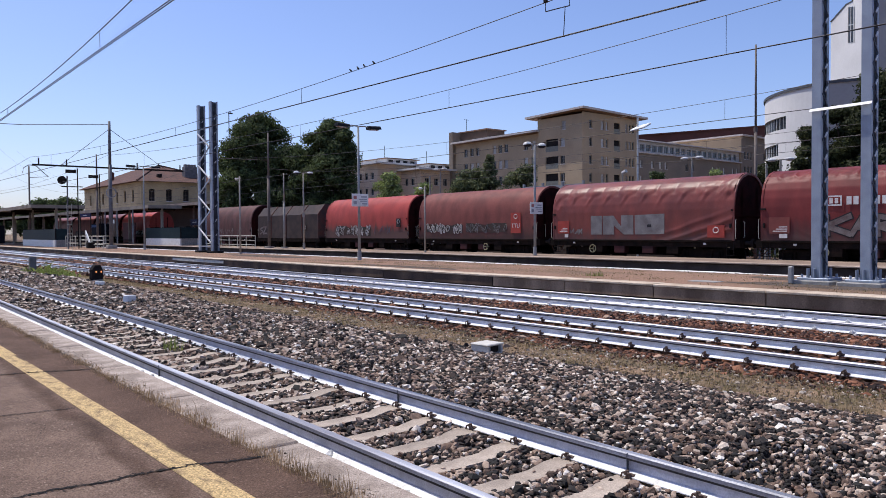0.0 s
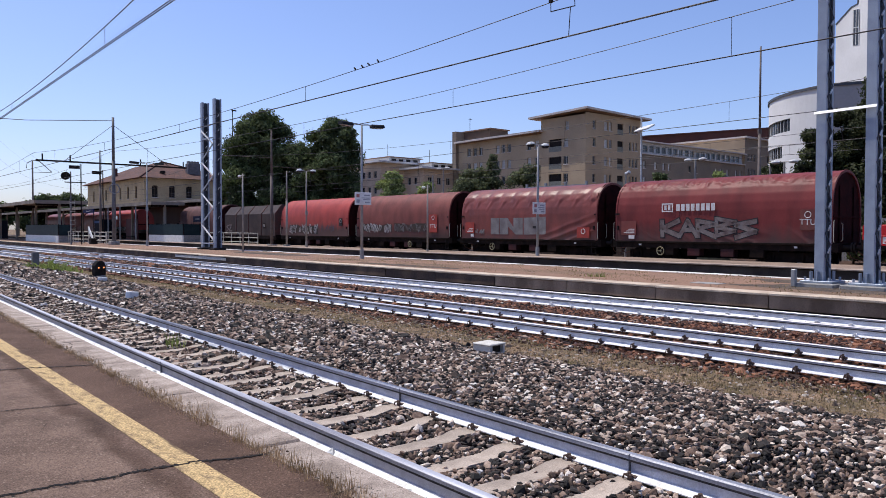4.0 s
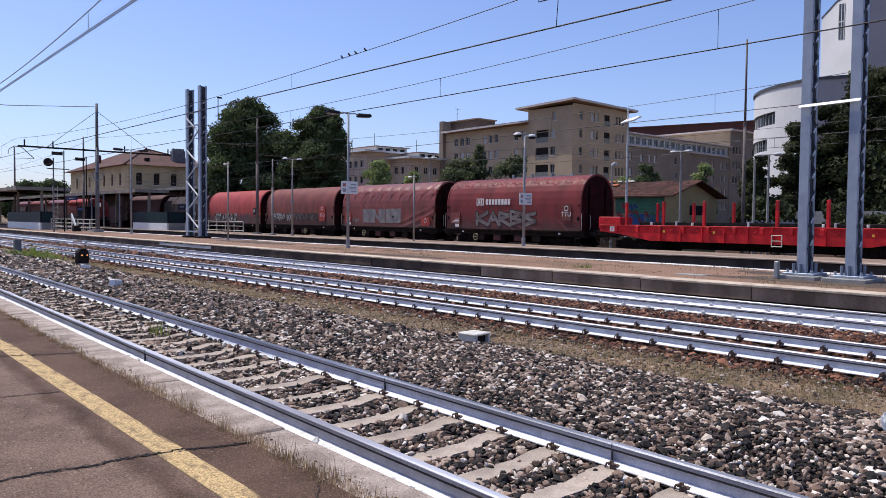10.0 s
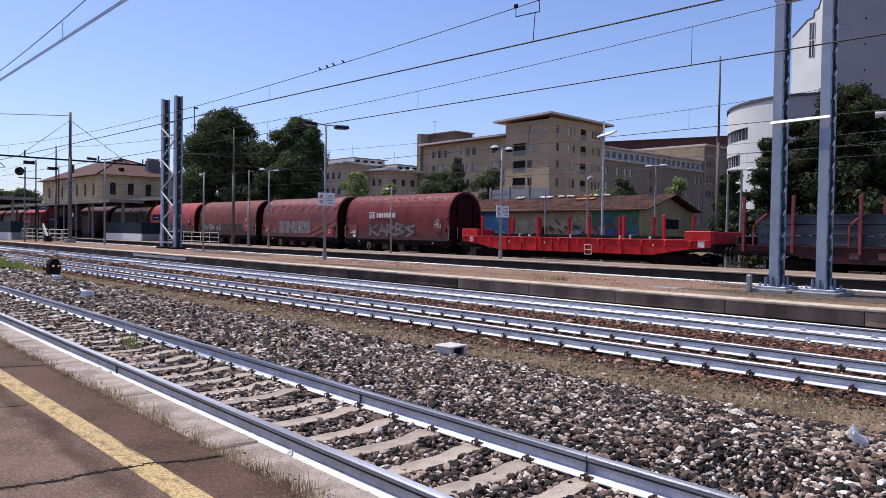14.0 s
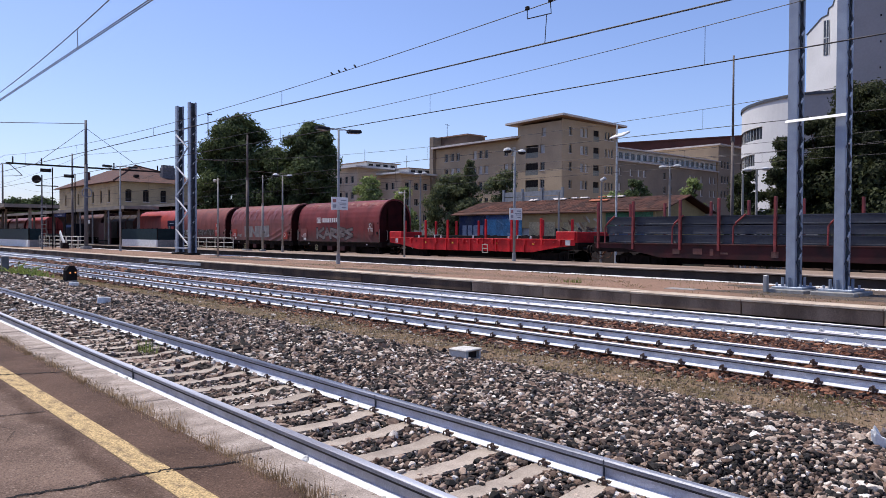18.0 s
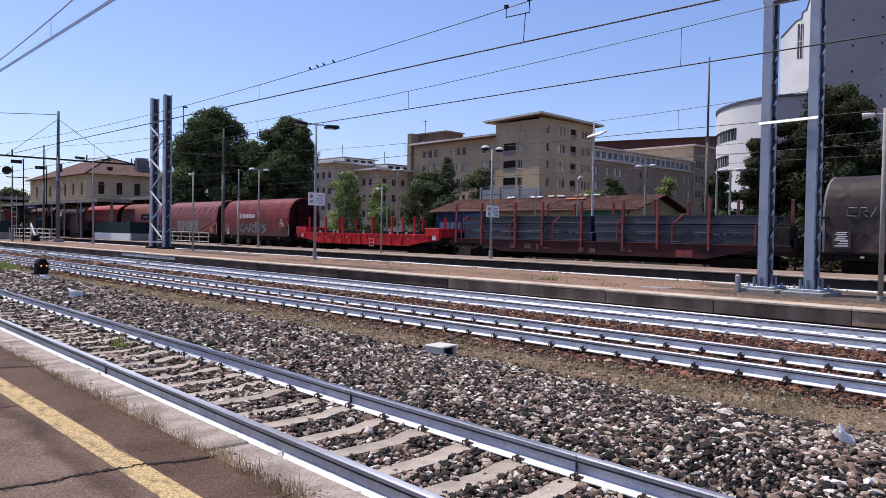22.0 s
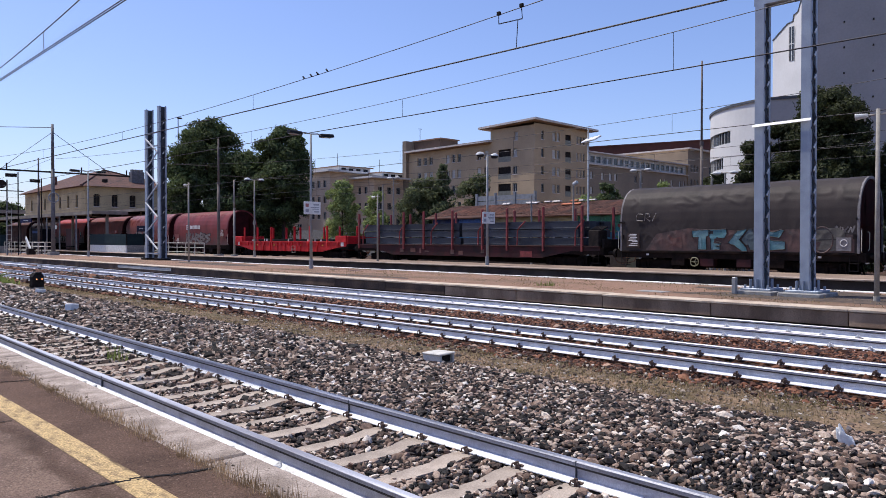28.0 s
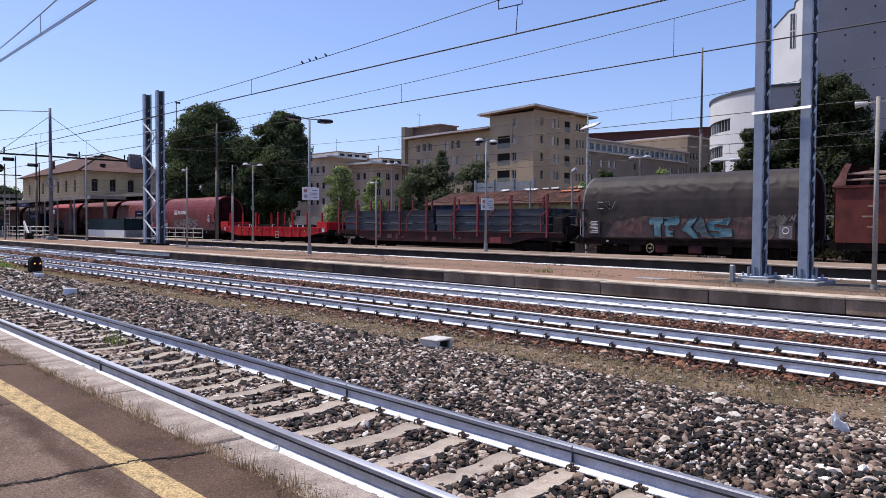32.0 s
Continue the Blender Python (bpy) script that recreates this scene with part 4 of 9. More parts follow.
# ---- lamps ----
def double_lamp(m, height, span, label, pole_mat, head_mat, head_r=0.0, sign_z=None, ring=False):
    """Platform lamp with two heads; round bowl heads where head_r is given."""
    t = thing("platform_lamp", m, label, "lamp post", "platform lamps")
    part("pole", rod(bmesh.new(), (0, 0, 0), (0, 0, height), 0.075, 12, 0.05), pole_mat, t, smooth=True)
    part("base", rod(bmesh.new(), (0, 0, 0), (0, 0, 0.45), 0.105, 12, 0.10), pole_mat, t)
    part("arm", tube(bmesh.new(), [(0, -span, height - 0.06), (0, -span / 2, height + 0.02), (0, 0, height - 0.02), (0, span / 2, height + 0.02), (0, span, height - 0.06)], 0.03, 8), pole_mat, t)
    for s in (-1, 1):
        bm = bmesh.new()
        if head_r:
            for k in range(5):
                a0, a1 = radians(18 * k), radians(18 * (k + 1))
                rod(bm, (0, s * span, height - 0.02 + 0.17 * math.sin(a0)), (0, s * span, height - 0.02 + 0.17 * math.sin(a1)), head_r * math.cos(a0), 14, max(0.02, head_r * math.cos(a1)), caps=False)
            hd = part("lamp_head", bm, head_mat, t, smooth=True)
            part("bowl", rod(bmesh.new(), (0, s * span, height - 0.12), (0, s * span, height - 0.02), head_r * 0.6, 14, head_r * 0.97), DARK_LAMP, hd, "dark underside")
        else:
            prism(bm, [(-0.19, 0.0), (0.19, 0.0), (0.17, 0.11), (0.08, 0.17), (-0.08, 0.17), (-0.17, 0.11)], -0.34, 0.34, Matrix.Translation((0, s * (span + 0.18), height - 0.10)) @ Matrix.Rotation(radians(s * 3), 4, "X"))
            hd = part("lamp_head", bm, head_mat, t)
            part("lens", box(bmesh.new(), -0.12, 0.12, -0.28, 0.28, -0.03, 0.02, m=Matrix.Translation((0, s * (span + 0.18), height - 0.10)) @ Matrix.Rotation(radians(s * 3), 4, "X")), LAMP_GLASS, hd)
    if sign_z:
        sg = part("notice_board", box(bmesh.new(), -0.13, -0.08, -0.48, 0.48, sign_z, sign_z + 0.62, bev=0.008), WHITE_PAINT, t, "white notice board with unreadable print")
        for k, (a, b, c, d, mm) in enumerate(((-0.38, -0.05, 0.44, 0.50, SIGN_BAR), (-0.38, 0.1, 0.32, 0.36, SIGN_BAR), (-0.38, 0.02, 0.24, 0.28, SIGN_BAR), (0.22, 0.40, 0.36, 0.52, SIGN_RED), (0.22, 0.40, 0.10, 0.26, SIGN_BAR), (-0.38, -0.1, 0.1, 0.16, SIGN_BAR))):
            part("print_bar", B(-0.136, -0.128, a, b, sign_z + c, sign_z + d), mm, sg)
        for s in (-0.3, 0.3):
            part("bracket", B(-0.09, 0.08, s - 0.02, s + 0.02, sign_z + 0.28, sign_z + 0.33), pole_mat, t)
    if ring:
        part("collar", rod(bmesh.new(), (0, 0, height * 0.42), (0, 0, height * 0.42 + 0.3), 0.11, 10), pole_mat, t)
    return t


def small_lamp(m, height, label, twin=True):
    t = thing("platform_lamp", m, label, "lamp post", "platform lamps")
    part("pole", rod(bmesh.new(), (0, 0, 0), (0, 0, height), 0.06, 10, 0.045), CONC_POLE, t, smooth=True)
    part("base", rod(bmesh.new(), (0, 0, 0), (0, 0, 0.12), 0.075, 10), CONC_POLE, t)
    part("crossbar", rod(bmesh.new(), (0, -0.24, height - 0.13), (0, 0.24, height - 0.13), 0.02, 6), CONC_POLE, t)
    for s in ((-1, 1) if twin else (1,)):
        hd = part("speaker_horn", rod(bmesh.new(), (0, s * 0.22, height - 0.13), (-0.03, s * 0.48, height - 0.15), 0.045, 10, 0.085), PALE_LAMP, t, "pale horn")
        part("horn_bracket", B(-0.02, 0.02, s * 0.28 - 0.02, s * 0.28 + 0.02, height - 0.26, height - 0.1), CONC_POLE, hd)
    return t


double_lamp(pose(20.8, 30.9, P2, 0, 0, 90), 6.6, 0.75, "grey platform lamp with two dark heads and a notice board", GALV_POLE, DARK_LAMP, sign_z=2.65)
double_lamp(pose(21.5, 63.9, P2, 0, 0, 90), 6.95, 0.85, "tall grey platform lamp with two dark heads", GALV_POLE, DARK_LAMP, ring=True)
small_lamp(pose(21.2, 45.1, P2), 5.0, "slim concrete pole with a small pale horn", False)
small_lamp(pose(19.45, 5.55, P2), 4.5, "slim concrete pole with two pale horns")
double_lamp(pose(29.5, 27.2, P3, 0, 0, 90), 5.85, 0.55, "platform lamp with two pale bowl heads and a notice board", GALV_POLE, PALE_LAMP, head_r=0.24, sign_z=2.2)
double_lamp(pose(29.5, 51.5, P3, 0, 0, 90), 5.9, 0.6, "platform lamp with two pale bowl heads", CONC_POLE, PALE_LAMP, head_r=0.24, ring=True)
small_lamp(pose(29.5, 36.5, P3), 4.15, "slim pale pole with a small horn", False)
for x, y, hgt, r, mm, lab in ((29.5, 54.65, 6.1, 0.09, CONC_POLE, "plain concrete pole on the platform"), (29.5, 57.25, 9.6, 0.13, BROWN_POLE, "brown steel catenary mast on the platform"), (43.0, 21.95, 13.2, 0.10, BROWN_POLE, "tall brown steel mast behind the train"), (22.0, 78.9, 9.2, 0.12, BROWN_POLE, "brown steel mast with a striped base")):
    t = thing("mast", pose(x, y, P3 if 25 < x < 32 else (P2 if x < 25 else -0.62)), lab, "mast")
    part("shaft", rod(bmesh.new(), (0, 0, 0), (0, 0, hgt * 0.62), r, 10, r * 0.9), mm, t, smooth=True)
    part("upper_shaft", rod(bmesh.new(), (0, 0, hgt * 0.62), (0, 0, hgt), r * 0.7, 10, r * 0.5), mm, t, smooth=True)
    part("collar", rod(bmesh.new(), (0, 0, hgt * 0.61), (0, 0, hgt * 0.63), r * 1.15, 10), mm, t)
    part("footing", box(bmesh.new(), -r * 2.4, r * 2.4, -r * 2.4, r * 2.4, 0, 0.12, bev=0.02), CONC_GREY, t)


# ---- portal legs ----
def laced_post(t, y, height, wy, wx, pitch, plates=True):
    """A post of two channels, back and front, joined by lacing bars on both sides."""
    a, b, c, e = wx / 2, wy / 2, 0.018, 0.11
    post = None
    for s in (-1, 1):
        prof = [(s * a, -b), (s * a, b), (s * (a - e), b), (s * (a - e), b - c), (s * (a - c), b - c), (s * (a - c), -b + c), (s * (a - e), -b + c), (s * (a - e), -b)]
        bm = bmesh.new()
        lo = [bm.verts.new((px, y + py, 0.14)) for px, py in prof]
        hi = [bm.verts.new((px, y + py, height)) for px, py in prof]
        for k in range(8):
            bm.faces.new((lo[k], lo[(k + 1) % 8], hi[(k + 1) % 8], hi[k]))
        bm.faces.new(hi)
        ob = part("post" if post is None else "rear_channel", bm, GALV, t if post is None else post, "blue-grey galvanised channel post" if post is None else "")
        post = post or ob
    # added plate: keeps sun out and paints the post's inside dark
    part("shade_plate", B(-a + c, a - c, y + b - 0.05, y + b - 0.03, 0.14, height), DARK_SHADED_STEEL, post, "dark plate added for the shade inside the post")
    n = int((height - 0.7) / pitch)
    ang = math.atan2(pitch, wx * 0.62)
    ln = math.hypot(pitch, wx * 0.62) / 2 + 0.03
    proto = {}
    for k in range(n):
        z = 0.5 + (k + 0.5) * pitch
        s = 1 if k % 2 else -1
        for name, mt, la, lb, th, m in (("lacing_bar", DARK_SHADED_STEEL, -ln, ln, 0.006, 1), ("bolt_plate", BOLT, -0.10, 0.075, 0.02, 2)):
            if m == 2 and s < 0:
                continue
            if (s, m) not in proto:
                proto[s, m] = o = part(name, box(bmesh.new(), la, lb, -th, th, -0.022, 0.022, m=Matrix.Rotation(-s * ang, 4, "Y")), mt, post)
            else:
                o = new(name, proto[s, m].data)
                o.parent = post
            o.location = (0 if m == 1 else 0.02, y - b - 0.008 * m, z)
    if plates:
        part("base_plate", box(bmesh.new(), -0.42, 0.42, y - 0.40, y + 0.40, 0.10, 0.16, bev=0.01), GALV, post)
        for e in (-1, 1):
            for f in (-0.16, 0.0, 0.16):
                part("gusset", slab(bmesh.new(), [(y + f - 0.012, 0.16), (y + f + 0.012, 0.16), (y + f + 0.012, 0.40), (y + f - 0.012, 0.40)], e * (wx / 2 + 0.07) - 0.07, 0.14), GALV, post)
        for e in (-0.32, 0.32):
            for f in (-0.30, 0.30):
                part("anchor_bolt", rod(bmesh.new(), (e, y + f, 0.1), (e, y + f, 0.25), 0.032, 8), GALV, post)
        part("concrete_pad", box(bmesh.new(), -0.62, 0.62, y - 0.52, y + 0.52, -0.1, 0.10, bev=0.02), CONC_GREY, post, "pale concrete pad")
    return post


leg = thing("portal_leg", pose(19.95, 7.86, P2), "unfinished galvanised portal leg of two laced posts with head beam", "steel pylon", "portal legs")
laced_post(leg, 0.60, 7.62, 0.235, 0.44, 0.29)
laced_post(leg, -0.58, 7.62, 0.235, 0.44, 0.29)
bm = bmesh.new()
box(bm, -0.20, 0.20, -0.75, 0.76, 7.62, 7.66)
box(bm, -0.20, 0.20, -0.75, 0.76, 7.97, 8.01)
box(bm, -0.19, -0.15, -0.75, 0.76, 7.66, 7.97)
box(bm, 0.15, 0.19, -0.75, 0.76, 7.66, 7.97)
part("head_beam", bm, GALV, leg, "boxed head beam")
part("tie_plate", box(bmesh.new(), -0.006, 0.006, -0.74, 0.74, -0.048, 0.048, m=Matrix.Translation((-0.30, 0, 4.45)) @ Matrix.Rotation(radians(-1), 4, "X") @ Matrix.Rotation(radians(40), 4, "Y")), WHITE_PAINT, leg, "bright white cross bar")
part("cable_stub", box(bmesh.new(), -0.7, -0.58, 0.98, 1.10, 0.0, 0.45, bev=0.02), GALV_POLE, leg)

leg2 = thing("portal_leg", pose(21.5, 50.75, P2), "tall galvanised portal leg of two posts with diagonal bracing", "steel pylon", "portal legs")
for y in (1.05, -1.05):
    po = laced_post(leg2, y, 10.4, 0.34, 0.50, 0.5, False)
    part("base_plate", box(bmesh.new(), -0.45, 0.45, y - 0.4, y + 0.4, 0.0, 0.12, bev=0.02), BLACK, po)
z = 0.7
k = 0
while z < 8.2:
    s = 1 if k % 2 else -1
    part("brace", box(bmesh.new(), -0.33, -0.28, -0.05, 0.05, -1.12, 1.12, m=Matrix.Translation((0, 0, z + 0.55)) @ Matrix.Rotation(radians(s * 62), 4, "X")), GALV if s > 0 else WHITE_PAINT, leg2)
    z += 1.1
    k += 1
for zz in (7.7, 8.6, 0.4):
    part("strut", B(-0.32, -0.24, -1.0, 1.0, zz, zz + 0.09), GALV, leg2)

# ---- tall mast with cross arms ----
gm = thing("catenary_mast", pose(21.0, 71.2, P2), "dark steel catenary mast with long cross arm and stay wires", "mast")
part("shaft", rod(bmesh.new(), (0, 0, 0), (0, 0, 7.6), 0.18, 12, 0.15), MAST_GREY, gm, smooth=True)
part("upper_shaft", rod(bmesh.new(), (0, 0, 7.4), (0, 0, 11.5), 0.13, 12, 0.11), MAST_GREY, gm, smooth=True)
part("footing", box(bmesh.new(), -0.4, 0.4, -0.4, 0.4, 0, 0.3, bev=0.03), CONC_GREY, gm)
part("cross_arm", B(-6.3, 6.7, -0.06, 0.06, 7.22, 7.36), BLACK, gm)
for x, z0, z1 in ((-4.0, 10.8, 7.4), (5.0, 10.8, 7.4)):
    part("stay", rod(bmesh.new(), (0, 0, z0), (x, 0, z1), 0.022, 5), WIRE, gm)
for x in (-5.8, -3.6, 2.4, 6.4):
    part("insulator", rod(bmesh.new(), (x, 0, 7.36), (x, 0, 7.86), 0.06, 8), BLACK, gm)
part("mirror_ring", tube(bmesh.new(), [(-0.42 * math.cos(k * math.pi / 9), -0.25, 5.05 + 0.42 * math.sin(k * math.pi / 9)) for k in range(19)], 0.05, 6), GALV_POLE, gm, "grey ring bracket")
part("top_span", tube(bmesh.new(), [(0, 0, 11.2), (-7, 0, 10.6), (-16, 0, 10.4), (-30, 0, 10.8)], 0.03, 5), WIRE_PALE, gm, "span cable from the mast top")

cm = thing("bracket_mast", pose(21.3, 105.0, P2), "slim steel mast with a curved wire bracket", "mast")
part("shaft", rod(bmesh.new(), (0, 0, 0), (0, 0, 9.9), 0.12, 8, 0.09), BROWN_POLE, cm, smooth=True)
part("bracket", tube(bmesh.new(), [(-0.7, 0, 9.0), (-0.6, 0, 9.6), (0, 0, 10.0), (0.8, 0, 9.9), (2.2, 0, 8.6)], 0.05, 6), BROWN_POLE, cm)
part("tie", rod(bmesh.new(), (0, 0, 8.4), (2.2, 0, 8.6), 0.03, 5), BROWN_POLE, cm)

# signals and signs near the far left platform ends
sg = thing("disc_signal", pose(18.0, 73.6, P2), "dark round signal disc on a ladder post", "railway signal")
part("post", rod(bmesh.new(), (0, 0, 0), (0, 0, 6.6), 0.06, 10), MAST_GREY, sg)
part("disc", rod(bmesh.new(), (-0.45, -0.2, 6.2), (-0.45, 0.05, 6.2), 0.36, 20), BLACK, sg)
part("arm", B(-0.5, 1.3, -0.05, 0.05, 5.6, 5.68), BLACK, sg)
for k in range(9):
    part("rung", rod(bmesh.new(), (-0.12, -0.2, 0.6 + 0.4 * k), (0.28, -0.2, 0.6 + 0.4 * k), 0.02, 5), RAILING, sg)
for x in (-0.12, 0.28):
    part("ladder_rail", rod(bmesh.new(), (x, -0.2, 0.0), (x, -0.2, 4.1), 0.02, 5), RAILING, sg)
for x, y, z in ((18.9, 73.7, 7.3), (22.0, 78.0, 7.2)):
    bd = thing("track_sign", pose(x, y, P2), "small dark hanging track sign on a thin post", "sign")
    part("post", rod(bmesh.new(), (0, 0, 0), (0, 0, z), 0.05, 8), BLACK, bd)
    part("board", B(-1.0, -0.1, -0.05, 0.05, z - 0.42, z - 0.12), BLACK, bd)


# ---- underpass parapets, railings ----
def parapet(m, length, width, label):
    t = thing("stair_parapet", m, label, "parapet", "underpass parapets")
    for xa, xb, ya, yb in ((0, 0.16, 0, length), (width - 0.16, width, 0, length), (0.16, width - 0.16, 0, 0.16), (0.16, width - 0.16, length - 0.16, length)):
        end = yb - ya < 1
        # end walls take grey instead of white, as painted shade
        wl = part("base_wall", B(xa, xb, ya, yb, 0, 0.72), CONC_GREY if end else WHITE_PAINT, t, "end wall greyed to paint its shaded side" if end else "white plastered base wall")
        part("green_panel", B(xa + 0.03, xb - 0.03, ya + (0.03 if yb - ya < 1 else 0), yb - (0.03 if yb - ya < 1 else 0), 0.72, 1.85), GREEN_PANEL, wl, "dark green glazed panel")
        n = max(2, int(max(xb - xa, yb - ya) / 1.2))
        for k in range(n + 1):
            px, py = xa + (xb - xa) * k / n if xb - xa > 0.5 else (xa + xb) / 2, ya + (yb - ya) * k / n if yb - ya > 0.5 else (ya + yb) / 2
            part("panel_post", B(px - 0.03, px + 0.03, py - 0.03, py + 0.03, 0.72, 1.92), BLACK, wl)
    return t


parapet(pose(29.0, 75.7, P3), 10.0, 2.0, "underpass stair parapet, white base with dark green panels")
parapet(pose(19.5, 85.1, P2), 15.0, 1.4, "underpass stair parapet, white base with dark green panels")


def railing(m, length, label, posts=6, bars=3, height=1.15):
    t = thing("railing", m, label, "railing", "platform railings")
    for k in range(posts):
        y = length * k / (posts - 1)
        part("post", rod(bmesh.new(), (0, y, 0), (0, y, height), 0.035, 6), RAILING, t)
    for k in range(bars):
        zz = height * (k + 1) / bars - 0.03
        part("bar", rod(bmesh.new(), (0, 0, zz), (0, length, zz), 0.03, 6), RAILING, t)


railing(pose(20.5, 71.9, P2), 13.0, "pale tubular railing round the stairs", 8)
railing(pose(22.0, 74.9, P2), 10.0, "pale tubular railing round the stairs", 6)
railing(pose(28.8, 58.4, P3 - 0.1), 12.0, "pale tubular railing on the far platform", 8)
gate = thing("barrier_board", pose(20.3, 76.0, P2, 0, 0, 0), "white slanted barrier board at the stairs", "barrier")
part("board", box(bmesh.new(), -0.04, 0.04, -1.1, 1.1, 0.0, 0.32, m=Matrix.Translation((0, 0, 0.75)) @ Matrix.Rotation(radians(38), 4, "X")), WHITE_PAINT, gate)
part("stand", box(bmesh.new(), -0.3, 0.3, -1.2, -0.5, 0, 0.55, bev=0.03), BLACK, gate)

# white painted stretch on the platform edge
part_edge = thing("edge_plate", pose(16.76, 41.3, 0.02), "long pale grey plate on the platform edge", "edge plate")
part("plate", B(-0.02, 0.0, -3.6, 3.6, 0.05, 0.20), ROOF_PALE, part_edge)
hatch = thing("manhole_cover", pose(18.6, 10.9, P2), "flat pale manhole slab in the platform", "manhole cover")
part("slab", box(bmesh.new(), -0.22, 0.22, -0.42, 0.42, -0.02, 0.02, bev=0.01), CONC_GREY, hatch)


# ---- overhead wires ----
def catenary(name, x, zc, zm_mid, zm_sup, supports, label, ya=-25.0, yb=200.0, drop=5.2, pale=False, dx=0.0, rise=0.0, first=None, skip=-99.0):
    """A contact wire hung by droppers from a sagging carrier wire; supports are the y at which the carrier is highest."""
    t = thing("overhead_line", pose(0, 0, 0), label, "overhead wire", "overhead wires")
    m = WIRE_PALE if pale else WIRE

    def carrier(y):
        s = [a for a in supports if a <= y]
        e = [a for a in supports if a > y]
        a, b = (s[-1] if s else supports[0] - 55), (e[0] if e else supports[-1] + 55)
        f = (y - a) / (b - a)
        return zm_mid + (zm_sup - zm_mid) * (2 * f - 1) ** 2

    ys = [ya + (yb - ya) * k / 120 for k in range(121)]
    part("carrier_wire", tube(bmesh.new(), [(x + dx * y, y, carrier(y)) for y in ys], 0.0092, 5), m, t)
    for o in (-0.02, 0.02):
        part("contact_wire", tube(bmesh.new(), [(x + o + dx * y, y, zc + rise * y) for y in ys[::10]], 0.0095, 5), m, t)
    y = (supports[0] % drop + 1.1 if first is None else first) - drop * 5
    while y < 75:
        if carrier(y) - zc - rise * y > 0.1 and y > ya and abs(y - skip) > 0.5:
            part("dropper", rod(bmesh.new(), (x + dx * y, y, zc + rise * y), (x + dx * y, y, carrier(y)), 0.006, 4), m, t)
        y += drop
    return t


catenary("a", 4.2, 5.43, 5.12, 7.6, [-2.0, 52.0], "overhead contact and carrier wires over the near track", drop=8.4, rise=-0.021, first=14.7, yb=27.0)
catenary("b", 11.03, 5.37, 5.82, 6.65, [0.0, 54.0], "overhead contact and carrier wires over the second track", drop=9.75, rise=0.005, first=19.3, skip=9.55)
catenary("c", 15.2, 5.46, 6.02, 6.85, [-2.0, 52.0], "overhead contact and carrier wires over the third track", drop=9.15, rise=0.004, first=17.57)
line_d = catenary("d", 25.0, 5.61, 6.2, 7.6, [-10.0, 57.0], "overhead contact and carrier wires over the fourth track", drop=7.6)
line_e = catenary("e", 33.35, 5.55, 5.95, 6.9, [-12.0, 57.0], "overhead contact and carrier wires over the freight train", drop=7.6)
catenary("f", 38.2, 5.60, 6.0, 6.9, [-6.0, 60.0], "overhead contact and carrier wires behind the train", drop=7.6)
part("support_arm", rod(bmesh.new(), (29.5, 57.25, 7.0), (33.45, 57.0, 6.9), 0.018, 6), BROWN_POLE, line_e)
part("support_arm", rod(bmesh.new(), (29.5, 57.25, 7.7), (24.9, 57.0, 7.6), 0.018, 6), BROWN_POLE, line_d)
lp = thing("wire_hanger", pose(11.03, 8.5, 0), "looped hanger bracket on the carrier wire", "wire fitting")
part("loop", tube(bmesh.new(), [(0, 1.36, 6.17), (0, 1.36, 5.98), (0, 0.76, 5.96), (0, 0.78, 6.20)], 0.012, 5), WIRE, lp)
part("dropper", rod(bmesh.new(), (0, 0.87, 5.96), (0, 0.91, 5.43), 0.008, 4), WIRE, lp)
part("clamp", box(bmesh.new(), -0.03, 0.03, 1.32, 1.40, 6.15, 6.22, bev=0.008), BLACK, lp)
part("clamp", box(bmesh.new(), -0.03, 0.03, 0.74, 0.82, 6.18, 6.25, bev=0.008), BLACK, lp)
for k, y in enumerate((15.65, 16.07, 16.36, 16.7)):
    bd = thing("bird", pose(11.03, y, 5.82 + 0.83 * (2 * y / 54 - 1) ** 2) @ Matrix.Scale(0.72, 4), "small dark bird perched on the overhead wire", "bird", "birds on the wire")
    bm = bmesh.new()
    bmesh.ops.create_icosphere(bm, subdivisions=2, radius=0.045, matrix=Matrix.Translation((0, 0, 0.05)) @ Matrix.Rotation(radians(35), 4, "X") @ Matrix.Diagonal((0.7, 1.5, 0.8, 1)))
    part("body", bm, BIRD, bd)
    bm = bmesh.new()
    bmesh.ops.create_icosphere(bm, subdivisions=2, radius=0.028, matrix=Matrix.Translation((0, 0.055, 0.10)))
    part("head", bm, BIRD, bd)
    part("tail", box(bmesh.new(), -0.015, 0.015, -0.13, -0.04, 0.0, 0.015), BIRD, bd)

# ---- the freight train ----
AXLE_X = 33.35
TRAVEL = [(0, 0), (1, 1.92), (2, 3.83), (3, 5.74), (4, 7.68), (5, 9.62), (6, 11.53), (7, 13.46), (8, 15.47), (9, 17.48), (10, 19.47), (11, 21.49), (12, 23.6), (13, 25.68), (14, 27.74), (15, 29.82), (16, 31.9), (17, 33.97), (18, 36.0), (19, 38.06), (20, 40.2), (21, 42.4), (22, 44.5), (23, 46.4), (24, 48.24), (25, 49.75), (26, 51.1), (27, 52.35), (28, 53.46), (29, 54.44), (30, 55.11), (31, 55.46), (32, 55.57)]
TRAVEL = [(t, s * 1.029) for t, s in TRAVEL]
ROLLING, WHEELS = [], []
HOOD_RED = mat("red_brown_tarpaulin", (0.215, 0.053, 0.042), (0.140, 0.037, 0.032), rough=0.45, scale=1.6, fine=30, grain=0.16, bump=0.08, stretch=(1, 1, 0.5), spec=0.32)
